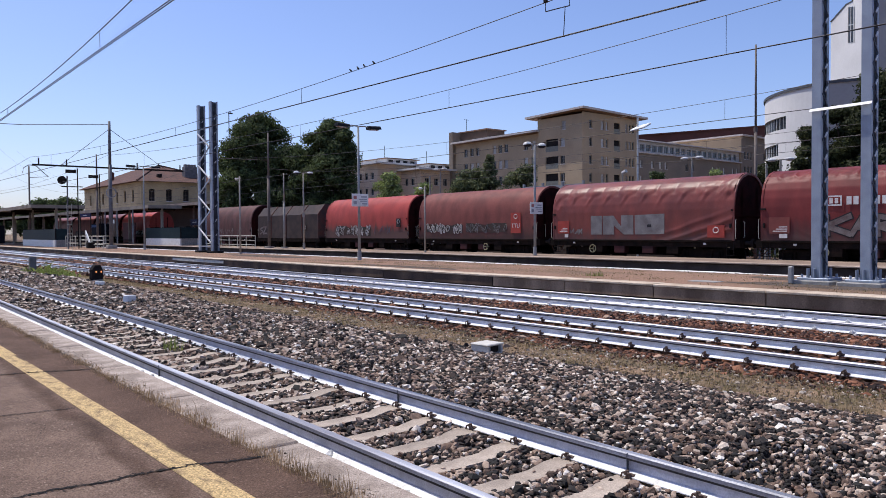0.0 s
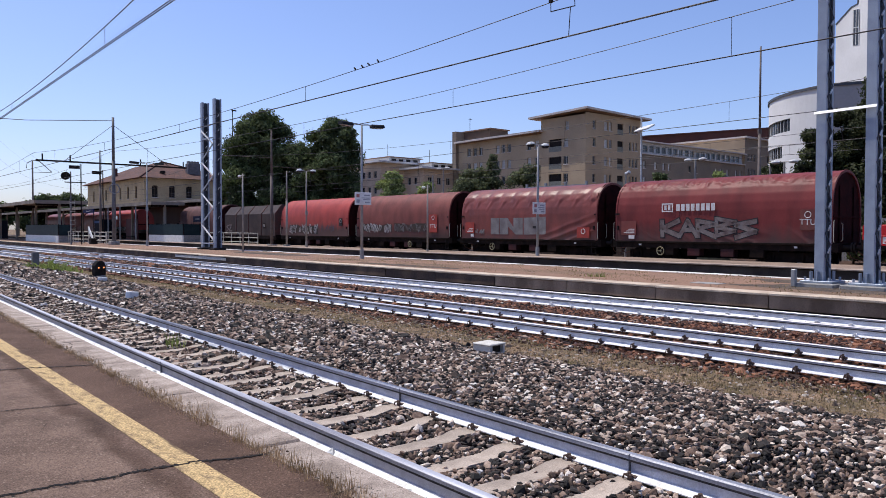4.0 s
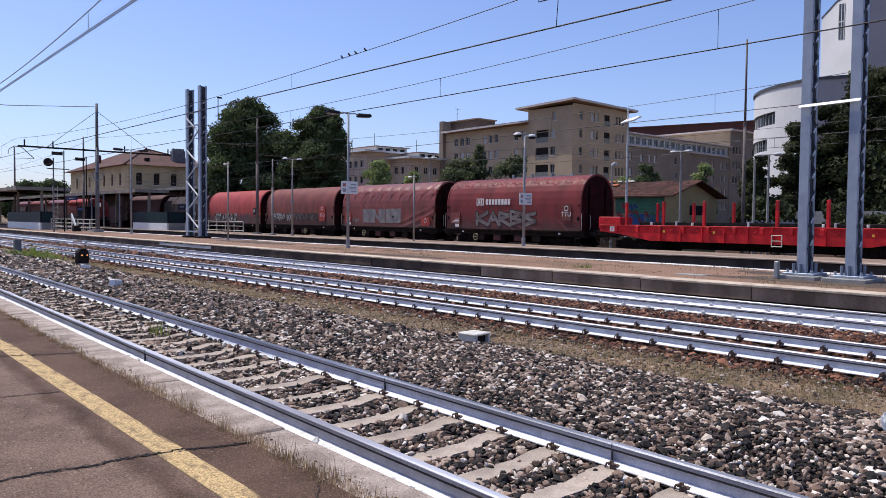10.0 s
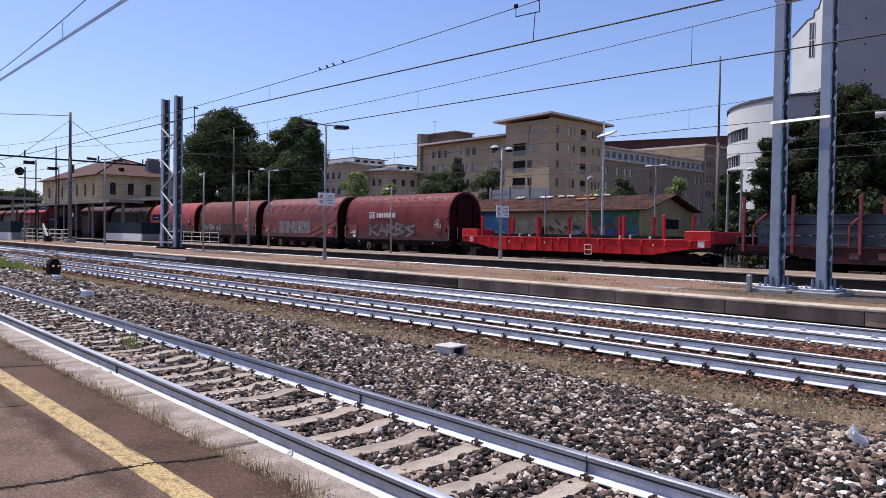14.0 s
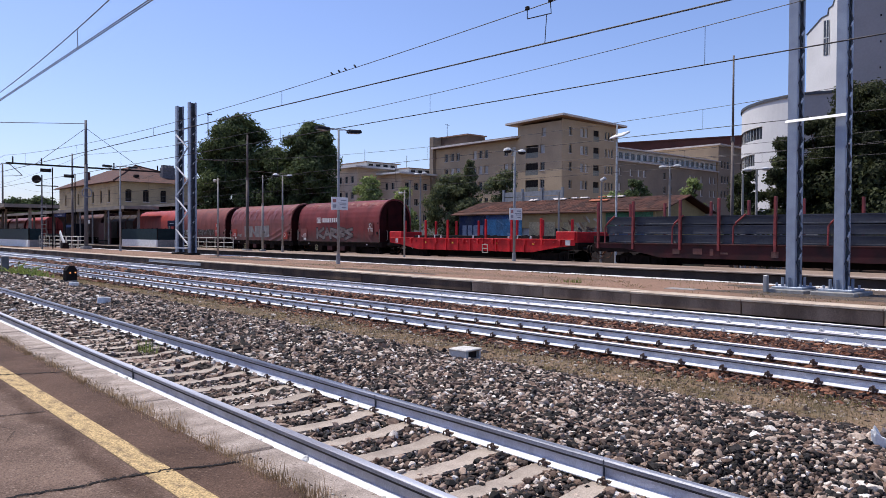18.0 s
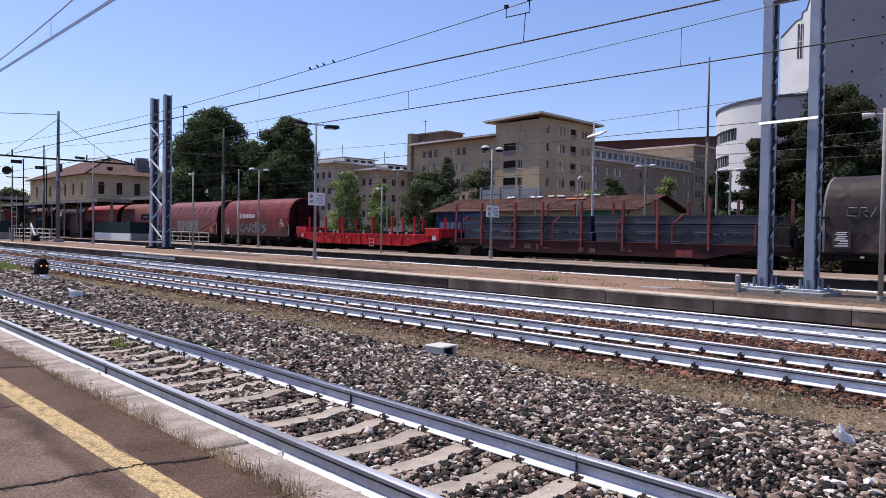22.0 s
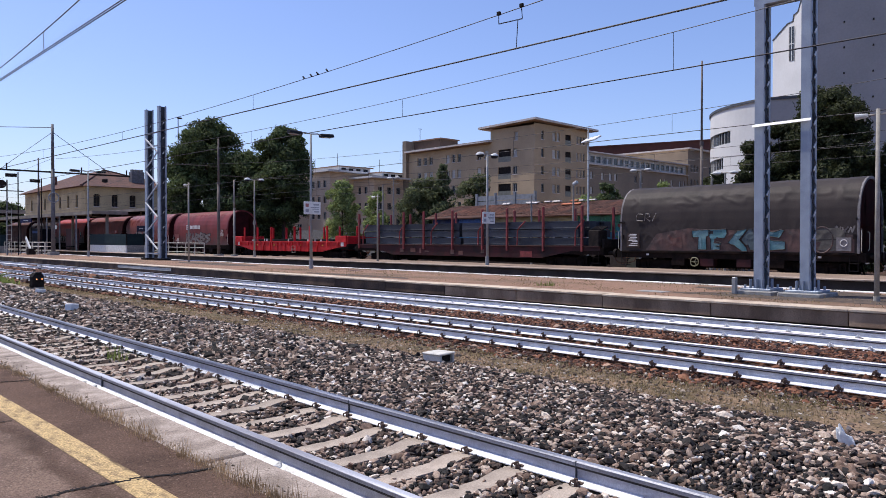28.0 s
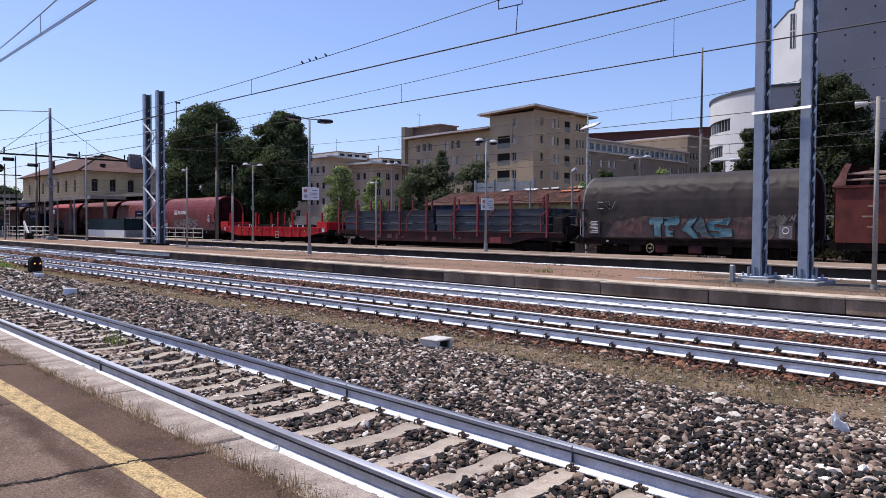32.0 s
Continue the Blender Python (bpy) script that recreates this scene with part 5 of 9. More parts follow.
HOOD_BRIGHT = mat("bright_red_tarpaulin", (0.40, 0.070, 0.058), (0.30, 0.055, 0.048), rough=0.5, scale=1.4, fine=30, grain=0.12, bump=0.08, stretch=(1, 1, 0.5), spec=0.14)
HOOD_BROWN = mat("brown_tarpaulin", (0.22, 0.072, 0.060), (0.15, 0.052, 0.046), rough=0.6, scale=1.4, fine=30, grain=0.16, bump=0.08, stretch=(1, 1, 0.5), spec=0.14)
HOOD_DULL = mat("dull_brown_tarpaulin", (0.135, 0.066, 0.060), (0.090, 0.048, 0.045), rough=0.65, scale=1.4, fine=30, grain=0.16, bump=0.08, stretch=(1, 1, 0.5), spec=0.12)
HOOD_DEEP = mat("deep_red_tarpaulin", (0.195, 0.038, 0.036), (0.130, 0.028, 0.027), rough=0.5, scale=1.2, fine=30, grain=0.16, bump=0.08, stretch=(1, 1, 0.5), spec=0.16)
HOOD_BLACK = mat("black_brown_sheet", (0.045, 0.034, 0.032), (0.07, 0.048, 0.042), rough=0.6, scale=1.5, grain=0.2, spec=0.14)
HOOD_GREY = mat("dark_grey_tarpaulin", (0.052, 0.041, 0.038), (0.033, 0.027, 0.026), rough=0.6, scale=1.3, fine=30, grain=0.18, bump=0.1, stretch=(1, 1, 0.4), spec=0.14)
HOOD_RUST = mat("faded_rusty_sheet", (0.150, 0.042, 0.032), (0.085, 0.028, 0.024), rough=0.7, scale=1.8, grain=0.25, spec=0.14)
GRIME = mat("grimy_lower_sheet", (0.10, 0.062, 0.055), (0.15, 0.062, 0.052), rough=0.75, scale=2.2, grain=0.3, stretch=(1, 0.4, 1.2))
FLAT_RED = mat("bright_red_wagon_paint", (0.60, 0.022, 0.028), (0.36, 0.016, 0.019), rough=0.5, scale=2, fine=20, grain=0.14, bump=0.05, spec=0.16)
OLD_RED = mat("old_red_brown_paint", (0.052, 0.010, 0.012), (0.020, 0.008, 0.009), rough=0.7, scale=1.3, grain=0.3)
STAKE_RED = mat("stake_red_paint", (0.26, 0.050, 0.050), (0.155, 0.036, 0.036), rough=0.6, scale=4, grain=0.2)
END_DARK = mat("dark_end_wall", (0.040, 0.009, 0.009), (0.022, 0.007, 0.007), rough=0.85, scale=2, spec=0.06)
PANEL_RED = mat("red_panel", (0.38, 0.055, 0.04), (0.30, 0.045, 0.035), rough=0.6, scale=4, grain=0.12)
PANEL_GREY = mat("grey_panel", (0.22, 0.20, 0.20), rough=0.7, scale=4)
PRINT = mat("white_print", (0.70, 0.68, 0.66), (0.58, 0.54, 0.52), rough=0.7, scale=6, grain=0.12)
SILVER = mat("silver_spray", (0.225, 0.21, 0.205), (0.15, 0.13, 0.128), rough=0.5, scale=2, grain=0.18)
SILVER_DIM = mat("faded_silver_spray", (0.185, 0.158, 0.150), (0.11, 0.072, 0.068), rough=0.6, scale=2.5, grain=0.2)
SPRAY_DARK = mat("black_spray", (0.03, 0.026, 0.028), rough=0.7)
SPRAY_MOSS = mat("dark_moss_spray", (0.055, 0.050, 0.044), (0.075, 0.045, 0.04), rough=0.7, scale=3, grain=0.3, spec=0.1)
TURQUOISE = mat("turquoise_spray", (0.065, 0.170, 0.200), (0.130, 0.240, 0.260), rough=0.6, scale=1.4, grain=0.25, lo=0.42, hi=0.6)
RUST_SPRAY = mat("brown_spray", (0.12, 0.068, 0.060), (0.055, 0.042, 0.042), rough=0.7, scale=2.2, grain=0.3)
BLUE_SPRAY = mat("blue_spray", (0.09, 0.09, 0.12), (0.12, 0.06, 0.065), rough=0.7, scale=3)
STEEL_LOAD = mat("slate_steel_beams", (0.036, 0.040, 0.053), (0.060, 0.065, 0.082), rough=0.5, metal=0.3, scale=1.5, fine=15, grain=0.15, vary=0.15, stretch=(1, 0.2, 1))
GRIME_PALE = mat("pale_worn_paint", (0.36, 0.25, 0.20), (0.22, 0.13, 0.10), rough=0.8, scale=5, grain=0.25)
YELLOW_MARK = mat("yellow_mark", (0.72, 0.48, 0.06), rough=0.6)
RUST = mat("rust", (0.20, 0.085, 0.05), (0.12, 0.06, 0.04), rough=0.85, scale=6, grain=0.3)


def grime_low(material, z_lo, z_hi, colour):
    """Dirt that has run down and gathered on the lower side, in uneven streaks."""
    nt = material.node_tree
    tc, sp, mp, nz = nt.nodes.new("ShaderNodeTexCoord"), nt.nodes.new("ShaderNodeSeparateXYZ"), nt.nodes.new("ShaderNodeMapping"), nt.nodes.new("ShaderNodeTexNoise")
    mp.inputs["Scale"].default_value = (1, 1.6, 0.35)
    nz.inputs["Scale"].default_value, nz.inputs["Detail"].default_value = 1.6, 6
    ad, mr, mx = nt.nodes.new("ShaderNodeMath"), nt.nodes.new("ShaderNodeMapRange"), nt.nodes.new("ShaderNodeMix")
    ad.operation = "MULTIPLY_ADD"
    ad.inputs[1].default_value = 1.1
    nt.links.new(tc.outputs["Object"], sp.inputs[0])
    nt.links.new(tc.outputs["Object"], mp.inputs["Vector"])
    nt.links.new(mp.outputs[0], nz.inputs["Vector"])
    nt.links.new(nz.outputs["Fac"], ad.inputs[0])
    nt.links.new(sp.outputs["Z"], ad.inputs[2])
    mr.inputs[1].default_value, mr.inputs[2].default_value = z_hi + 0.55, z_lo + 0.55
    nt.links.new(ad.outputs[0], mr.inputs[0])
    mx.data_type = "RGBA"
    mx.inputs["B"].default_value = (*colour, 1)
    bc = nt.nodes["Principled BSDF"].inputs["Base Color"]
    nt.links.new(bc.links[0].from_socket, mx.inputs["A"])
    nt.links.new(mr.outputs[0], mx.inputs["Factor"])
    nt.links.new(mx.outputs["Result"], bc)


grime_low(HOOD_RED, 1.1, 1.75, (0.10, 0.048, 0.042))
grime_low(HOOD_DEEP, 1.15, 2.1, (0.085, 0.045, 0.042))
grime_low(HOOD_BROWN, 1.3, 2.2, (0.075, 0.042, 0.038))
grime_low(HOOD_BRIGHT, 1.7, 2.3, (0.115, 0.066, 0.058))
grime_low(HOOD_GREY, 1.2, 2.0, (0.035, 0.028, 0.027))
PROFILE = [(-1.45, 1.18), (-1.455, 1.7), (-1.46, 2.2), (-1.455, 2.65), (-1.42, 3.02), (-1.33, 3.38), (-1.17, 3.70), (-0.93, 3.96), (-0.62, 4.15), (-0.30, 4.25), (0, 4.28)]
PROFILE = PROFILE + [(-x, z) for x, z in PROFILE[-2::-1]]


def wheelset(parent, y):
    bm = bmesh.new()
    for s in (-1, 1):
        rod(bm, (s * 0.68, 0, 0), (s * 0.82, 0, 0), 0.46, 20)
        rod(bm, (s * 0.82, 0, 0), (s * 0.835, 0, 0), 0.36, 16)
        rod(bm, (s * 0.80, 0, 0), (s * 1.02, 0, 0), 0.09, 8)
    rod(bm, (-0.7, 0, 0), (0.7, 0, 0), 0.08, 8)
    w = part("wheelset", bm, BLACK, parent)
    WHEELS.append((w, y))
    return w


def bogie(parent, y):
    bm = bmesh.new()
    for s in (-1, 1):
        prism(bm, [(s * 1.0 - 0.05, 0.38), (s * 1.0 + 0.05, 0.38), (s * 1.0 + 0.05, 0.78), (s * 1.0 - 0.05, 0.78)], y - 1.35, y + 1.35)
        for d in (-0.9, 0.9):
            box(bm, s * 1.0 - 0.09, s * 1.0 + 0.13 * s + 0.02, y + d - 0.16, y + d + 0.16, 0.30, 0.62, bev=0.03)
            for e in (-0.26, 0.26):
                rod(bm, (s * 1.07, y + d + e, 0.42), (s * 1.07, y + d + e, 0.72), 0.055, 8)
    box(bm, -1.0, 1.0, y - 0.2, y + 0.2, 0.5, 0.85)
    part("bogie", bm, UNDER, parent)
    for d in (-0.9, 0.9):
        wheelset(parent, y + d)


def running_gear(w, half, frame_mat=UNDER, z0=0.86, z1=1.18, bogie_at=None):
    """Frame, bogies, buffers, couplings and end steps of one wagon; half is half its frame's length."""
    bm = bmesh.new()
    for s in (-1, 1):
        box(bm, s * 1.36 - 0.05, s * 1.36 + 0.05, -half, half, z0, z1)
        box(bm, -1.4, 1.4, s * half - 0.09, s * half + 0.09, z0 - 0.02, z1 + 0.03)
    box(bm, -0.3, 0.3, -half, half, z0, z1 - 0.02)
    box(bm, -0.42, -0.30, -half + 3.3, half - 3.3, 0.42, z0)
    box(bm, 0.30, 0.42, -half + 3.3, half - 3.3, 0.42, z0)
    part("underframe", bm, frame_mat, w)
    b = bogie_at or half - 2.1
    bogie(w, b)
    bogie(w, -b)
    for s in (-1, 1):
        for x in (-0.87, 0.87):
            bm = bmesh.new()
            rod(bm, (x, s * half, 1.05), (x, s * (half + 0.42), 1.05), 0.095, 10)
            rod(bm, (x, s * (half + 0.42), 1.05), (x, s * (half + 0.50), 1.05), 0.21, 14)
            part("buffer", bm, BLACK, w)
        bm = bmesh.new()
        tube(bm, [(0, s * half, 1.02), (0, s * (half + 0.25), 0.98), (0, s * (half + 0.40), 0.80), (0, s * (half + 0.50), 0.72)], 0.035, 6)
        tube(bm, [(0.32, s * half, 0.95), (0.34, s * (half + 0.2), 0.62), (0.28, s * (half + 0.5), 0.52)], 0.022, 6)
        tube(bm, [(-0.32, s * half, 0.95), (-0.36, s * (half + 0.2), 0.60), (-0.28, s * (half + 0.5), 0.50)], 0.022, 6)
        part("coupling", bm, RUST, w, "hanging screw coupling and brake hoses")
        bm = bmesh.new()
        for zz in (0.48, 0.78):
            box(bm, -1.45, -1.15, s * (half - 0.35) - 0.17, s * (half - 0.35) + 0.17, zz, zz + 0.025)
        for d in (-0.16, 0.16):
            rod(bm, (-1.43, s * (half - 0.35) + d, 0.48), (-1.43, s * (half - 0.35) + d, 1.1), 0.012, 5)
        part("step", bm, BLACK, w, "black folding step")


HOODS = {}


def ridge(v):
    """Sharp folds: a noise that peaks along lines."""
    return (1 - abs(noise.noise(v)) * 2.2) ** 3


def swell(style, ph, length, x, y, z):
    """How far the tarpaulin bulges out at a place of its side."""
    up = max(0.0, min(1.0, (z - 2.75) / 0.9))
    d = 0.014 * noise.noise((y * 0.7 + ph, z * 0.9, x)) + 0.006 * noise.noise((y * 3.1, z * 2.2 + ph, x))
    if style == "scallop":
        u = (y + 0.30 * (z - 3.6) + 0.12 * noise.noise((y * 0.6, 0, ph))) / 1.12
        k = math.floor(u)
        f = u - k - 0.5
        own = noise.noise((k * 3.7 + ph, 1.3, 0.4))
        rim = 3.30 + 0.10 * own + 0.75 * f * f
        puff = max(0.0, min(1.0, (z - rim) / 0.22)) * max(0.0, min(1.0, (4.15 - z) / 0.40))
        puff = puff * puff * (3 - 2 * puff)
        d += (0.050 + 0.020 * own) * puff * (1 - (2 * abs(f)) ** 2.0) + 0.008 * puff * ridge((y * 2.0 + ph, z * 2.5, 2))
        e = (y - 0.62 * (3.42 - z)) / 1.12 + 0.10 * noise.noise((y * 0.9, z * 1.3, ph + 1))
        k = math.floor(e)
        long = 0.45 + 0.75 * abs(noise.noise((k * 2.9, 0.7, ph)))
        fall = max(0.0, min(1.0, (3.5 - z) / 0.15)) * max(0.0, 1 - (3.45 - z) / long)
        d += 0.045 * fall * math.exp(-(((e - k - 0.5) / 0.085) ** 2)) - 0.018 * fall * math.exp(-(((e - k - 0.34) / 0.10) ** 2))
        q = z + 0.30 * (y + 5.0) + 0.08 * noise.noise((y * 0.8, z, ph + 2))
        m = max(0.0, min(1.0, (-0.8 - y) / 1.6)) * max(0.0, min(1.0, (2.75 - z) / 0.5)) * max(0.0, min(1.0, (q - 1.35) / 0.25)) * max(0.0, min(1.0, (2.75 - q) / 0.4))
        d += 0.050 * m * (1 - abs(math.sin(q * 7.5))) ** 1.5
        g = max(0.0, 1 - abs(y + length * 0.5) / 1.3) * max(0.0, min(1.0, (z - 2.9) / 0.4))
        d += 0.06 * g * ridge((y * 1.8 + z * 2.2, z - y, 3 + ph))
        g = max(0.0, 1 - abs(y - length * 0.5) / 1.2) * max(0.0, 1 - abs(z - 2.9) / 0.7)
        d += 0.05 * g * ridge((y * 2.2 - z * 2.0, z + y, 6 + ph))
    elif style == "ribbed":
        c = abs(math.sin(math.pi * y / 1.5))
        d += 0.02 * up * c**0.7
        band = max(0.0, 1 - abs(z - 3.55) / 0.5)
        d += 0.045 * band * ridge((y * 1.1 + 0.3 * z, z * 2.6 - y * 0.35, ph))
        d += 0.03 * max(0.0, 1 - abs(z - 1.9) / 0.7) * ridge((y * 2.1, z * 2.4 + y * 0.4, ph + 3))
    elif style == "crinkled":
        t = max(0.0, min(1.0, (z - 3.72) / 0.12)) * max(0.0, min(1.0, (4.16 - z) / 0.08))
        d += t * (0.05 * ridge((y * 1.9 + z * 2, z * 3 - y * 0.6, ph)) + 0.035 * noise.noise((y * 6.3 + z * 3, z * 9, 2 + ph)))
        t = max(0.0, 1 - max(0.0, z - 1.3) / 0.7)
        d += 0.04 * t * ridge((y * 0.9 - z * 2.1, (y + z) * 0.4, ph + 5)) * (1 if y < 0 else 0.4)
    return d


def hood(w, length, material, style, seed):
    fold = style != "smooth"
    n = int(length / (0.055 if fold else 0.16))
    ph = random.Random(seed).uniform(0, 9)
    HOODS[w.name] = (style, ph, length)
    fine = []
    for (xa, za), (xb, zb) in zip(PROFILE, PROFILE[1:]):
        k = max(2, int(math.hypot(xb - xa, zb - za) / 0.065)) if fold and xa < 0.4 else 2
        for i in range(k):
            fine.append((xa + (xb - xa) * i / k, za + (zb - za) * i / k))
    fine.append(PROFILE[-1])
    m = len(fine)
    verts = []
    for i in range(n + 1):
        y = -length / 2 + length * i / n
        for x, z in fine:
            d = swell(style, ph, length, x, y, z)
            verts.append((x + x / 1.5 * d, y, z + max(0, (z - 2.4) / 1.9) * d))
    faces = [(i * m + j, i * m + j + 1, (i + 1) * m + j + 1, (i + 1) * m + j) for i in range(n) for j in range(m - 1)]
    return raw_mesh("tarpaulin_hood", verts, faces, material, w, smooth=True)


def painted(w, outlines, material, name, label, lift=0.004, ribbon=()):
    """Paint on the cloth: outlines of (y, z) cut into small pieces that follow the folds of the side."""
    style, ph, length = HOODS[w.name]
    bm = bmesh.new()
    for pts in outlines:
        bm.faces.new([bm.verts.new((0, y, z)) for y, z in pts])
    pairs = [[bm.verts.new((0, y, z)) for y, z in pr] for pr in ribbon]
    for p, q in zip(pairs, pairs[1:]):
        bm.faces.new((p[0], p[1], q[1], q[0]))
    ys = [v.co.y for v in bm.verts]
    zs = [v.co.z for v in bm.verts]
    for k in range(int((max(ys) - min(ys)) / 0.055)):
        bmesh.ops.bisect_plane(bm, geom=bm.verts[:] + bm.edges[:] + bm.faces[:], plane_co=(0, min(ys) + 0.055 * (k + 1), 0), plane_no=(0, 1, 0))
    for k in range(int((max(zs) - min(zs)) / 0.065)):
        bmesh.ops.bisect_plane(bm, geom=bm.verts[:] + bm.edges[:] + bm.faces[:], plane_co=(0, 0, min(zs) + 0.065 * (k + 1)), plane_no=(0, 0, 1))
    for v in bm.verts:
        x = -np.interp(v.co.z, [1.18, 1.7, 2.2, 2.65, 3.02], [1.45, 1.455, 1.46, 1.455, 1.42])
        v.co.x = x + x / 1.5 * swell(style, ph, length, x, v.co.y, v.co.z) - lift
    return part(name, bm, material, w, label, smooth=True)


def arch(w, y, material, name, grow=0.02, width=0.10, solid=False, label=""):
    bm = bmesh.new()
    out = [(x * (1 + grow / 1.45), 1.18 + (z - 1.18) * (1 + grow / 3.1)) for x, z in PROFILE]
    if solid:
        prism(bm, out, y - width / 2, y + width / 2)
    else:
        inn = [(x * 0.955, 1.18 + (z - 1.18) * 0.972) for x, z in PROFILE]
        a = [[bm.verts.new((x, yy, z)) for x, z in p] for p in (out, inn) for yy in (y - width / 2, y + width / 2)]
        for k in range(len(out) - 1):
            for p, q in ((0, 1), (2, 3), (0, 2), (1, 3)):
                bm.faces.new((a[p][k], a[p][k + 1], a[q][k + 1], a[q][k]))
    return part(name, bm, material, w, label)


def tag_shapes(w, y0, y1, z0, z1, material, seed, n=8, outline=None, name="graffiti", label="sprayed graffiti letters", x=-1.492, word=""):
    """Spray-painted letter-like shapes on the side that faces the platforms; seen from there y falls to the right."""
    step = (y1 - y0) / n
    rnd = random.Random(seed)
    for k in range(n):
        ya, yb = y1 - k * step, y1 - (k + 0.94) * step
        h0, h1 = z0 + rnd.uniform(0, 0.12) * (z1 - z0), z1 - rnd.uniform(0, 0.25) * (z1 - z0)
        t = abs(step) * rnd.uniform(0.19, 0.27)
        hm = (h0 + h1) / 2
        strokes = {
            "A": [((ya, h0), ((ya + yb) / 2, h1)), (((ya + yb) / 2, h1), (yb, h0)), ((ya * 0.7 + yb * 0.3, h0 * 0.6 + h1 * 0.4), (ya * 0.3 + yb * 0.7, h0 * 0.6 + h1 * 0.4))],
            "K": [((ya, h0), (ya, h1)), ((ya, hm), (yb, h1)), ((ya, hm), (yb, h0))],
            "N": [((ya, h0), (ya, h1)), ((ya, h1), (yb, h0)), ((yb, h0), (yb, h1))],
            "S": [((yb, h1), (ya, h1 * 0.8 + h0 * 0.2)), ((ya, h1 * 0.8 + h0 * 0.2), (yb, h0 * 0.65 + h1 * 0.35)), ((yb, h0 * 0.65 + h1 * 0.35), (ya, h0))],
            "E": [((ya, h0), (ya, h1)), ((ya, h1), (yb, h1)), ((ya, hm), (yb, hm)), ((ya, h0), (yb, h0))],
            "R": [((ya, h0), (ya, h1)), ((ya, h1), (yb, h1 * 0.75 + h0 * 0.25)), ((yb, h1 * 0.75 + h0 * 0.25), (ya, hm)), ((ya, hm), (yb, h0))],
            "B": [((ya, h0), (ya, h1)), ((ya, h1), (yb, h1 * 0.75 + h0 * 0.25)), ((yb, h1 * 0.75 + h0 * 0.25), (ya, hm)), ((ya, hm), (yb, h1 * 0.25 + h0 * 0.75)), ((yb, h1 * 0.25 + h0 * 0.75), (ya, h0))],
            "V": [((ya, h1), ((ya + yb) / 2, h0)), (((ya + yb) / 2, h0), (yb, h1))],
            "D": [((ya, h0), (ya, h1)), ((ya, h1), (yb, hm)), ((yb, hm), (ya, h0))],
            "Z": [((ya, h1), (yb, h1)), ((yb, h1), (ya, h0)), ((ya, h0), (yb, h0))],
        }[word[k] if word else rnd.choice("AKNSEVDZ")]
        shape = None
        for m, grow, dx in ((material, 0.0, 0.0), (outline, 0.05, 0.005)):
            if m is None:
                continue
            quads = []
            for i, ((a, b), (c, d)) in enumerate(strokes):
                v = Vector((c - a, d - b)).normalized()
                p = Vector((-v.y, v.x)) * (t / 2 + grow)
                v = v * (t * 0.3 + grow)
                quads.append([(a - v.x + p.x, b - v.y + p.y), (c + v.x + p.x * 0.8, d + v.y + p.y * 0.8), (c + v.x - p.x, d + v.y - p.y), (a - v.x - p.x * 0.7, b - v.y - p.y * 0.7)])
            if w.name in HOODS and HOODS[w.name][0] != "smooth":
                ob = painted(w, quads, m, name, label if shape is None else "dark outline of the letter", 0.018 if shape is None else 0.010)
            else:
                bm = bmesh.new()
                for i, q in enumerate(quads):
                    slab(bm, q, x + dx - 0.0012 * i, 0.004)
                ob = part(name, bm, m, w, label if shape is None else "dark outline of the letter")
            shape = shape or ob


def scrawl(w, y0, y1, z0, z1, line, fill, seed, n, label):
    """Spiky sprayed lettering nobody could read: a dark ragged ground and pale zigzag outlines on it."""
    rnd = random.Random(seed)
    step = (y1 - y0) / n
    if fill:
        top = [(y1 - step * k, z1 - rnd.uniform(0.02, 0.3) * (z1 - z0)) for k in range(n + 1)]
        bot = [(y1 - step * k, z0 + rnd.uniform(0.0, 0.25) * (z1 - z0)) for k in range(n + 1)]
        painted(w, [top + bot[::-1]], fill, "graffiti", "dark sprayed ground of the graffiti", 0.012)
    for k in range(n):
        ya = y1 - step * k
        pts = []
        for q in range(rnd.choice((5, 6, 7))):
            hi = q % 2
            pts.append((ya - step * (rnd.uniform(-0.1, 1.1)), (z1 - rnd.uniform(0, 0.3) * (z1 - z0)) if hi else (z0 + rnd.uniform(0, 0.35) * (z1 - z0))))
        wide = [rnd.uniform(0.045, 0.085) if fill else rnd.uniform(0.02, 0.035) for _ in pts]
        painted(w, [], line, "graffiti", label, 0.018, [((y + d, z + d * 0.4), (y - d, z - d * 0.4)) for (y, z), d in zip(pts, wide)])
        if fill:
            painted(w, [], fill if k % 3 else SPRAY_DARK, "graffiti", "dark filling of the letter", 0.024, [((y + d * 0.36, z + d * 0.15), (y - d * 0.36, z - d * 0.15)) for (y, z), d in zip(pts, wide)])


def rect(w, y0, y1, z0, z1, material, name, label="", x=-1.49, t=0.012):
    return part(name, B(x, x + t, y0, y1, z0, z1), material, w, label)


def brake_wheel(w, y, z=0.72):
    bm = bmesh.new()
    pts = [(-1.47, y + 0.20 * math.cos(a), z + 0.20 * math.sin(a)) for a in [k * math.pi / 8 for k in range(17)]]
    tube(bm, pts, 0.018, 6)
    for k in range(3):
        a = k * 2.094
        rod(bm, (-1.47, y, z), (-1.47, y + 0.19 * math.cos(a), z + 0.19 * math.sin(a)), 0.013, 5)
    rod(bm, (-1.49, y, z), (-1.2, y, z), 0.03, 6)
    part("brake_wheel", bm, mat("pale_brake_wheel", (0.42, 0.38, 0.24), rough=0.6), w, "pale round handbrake wheel")


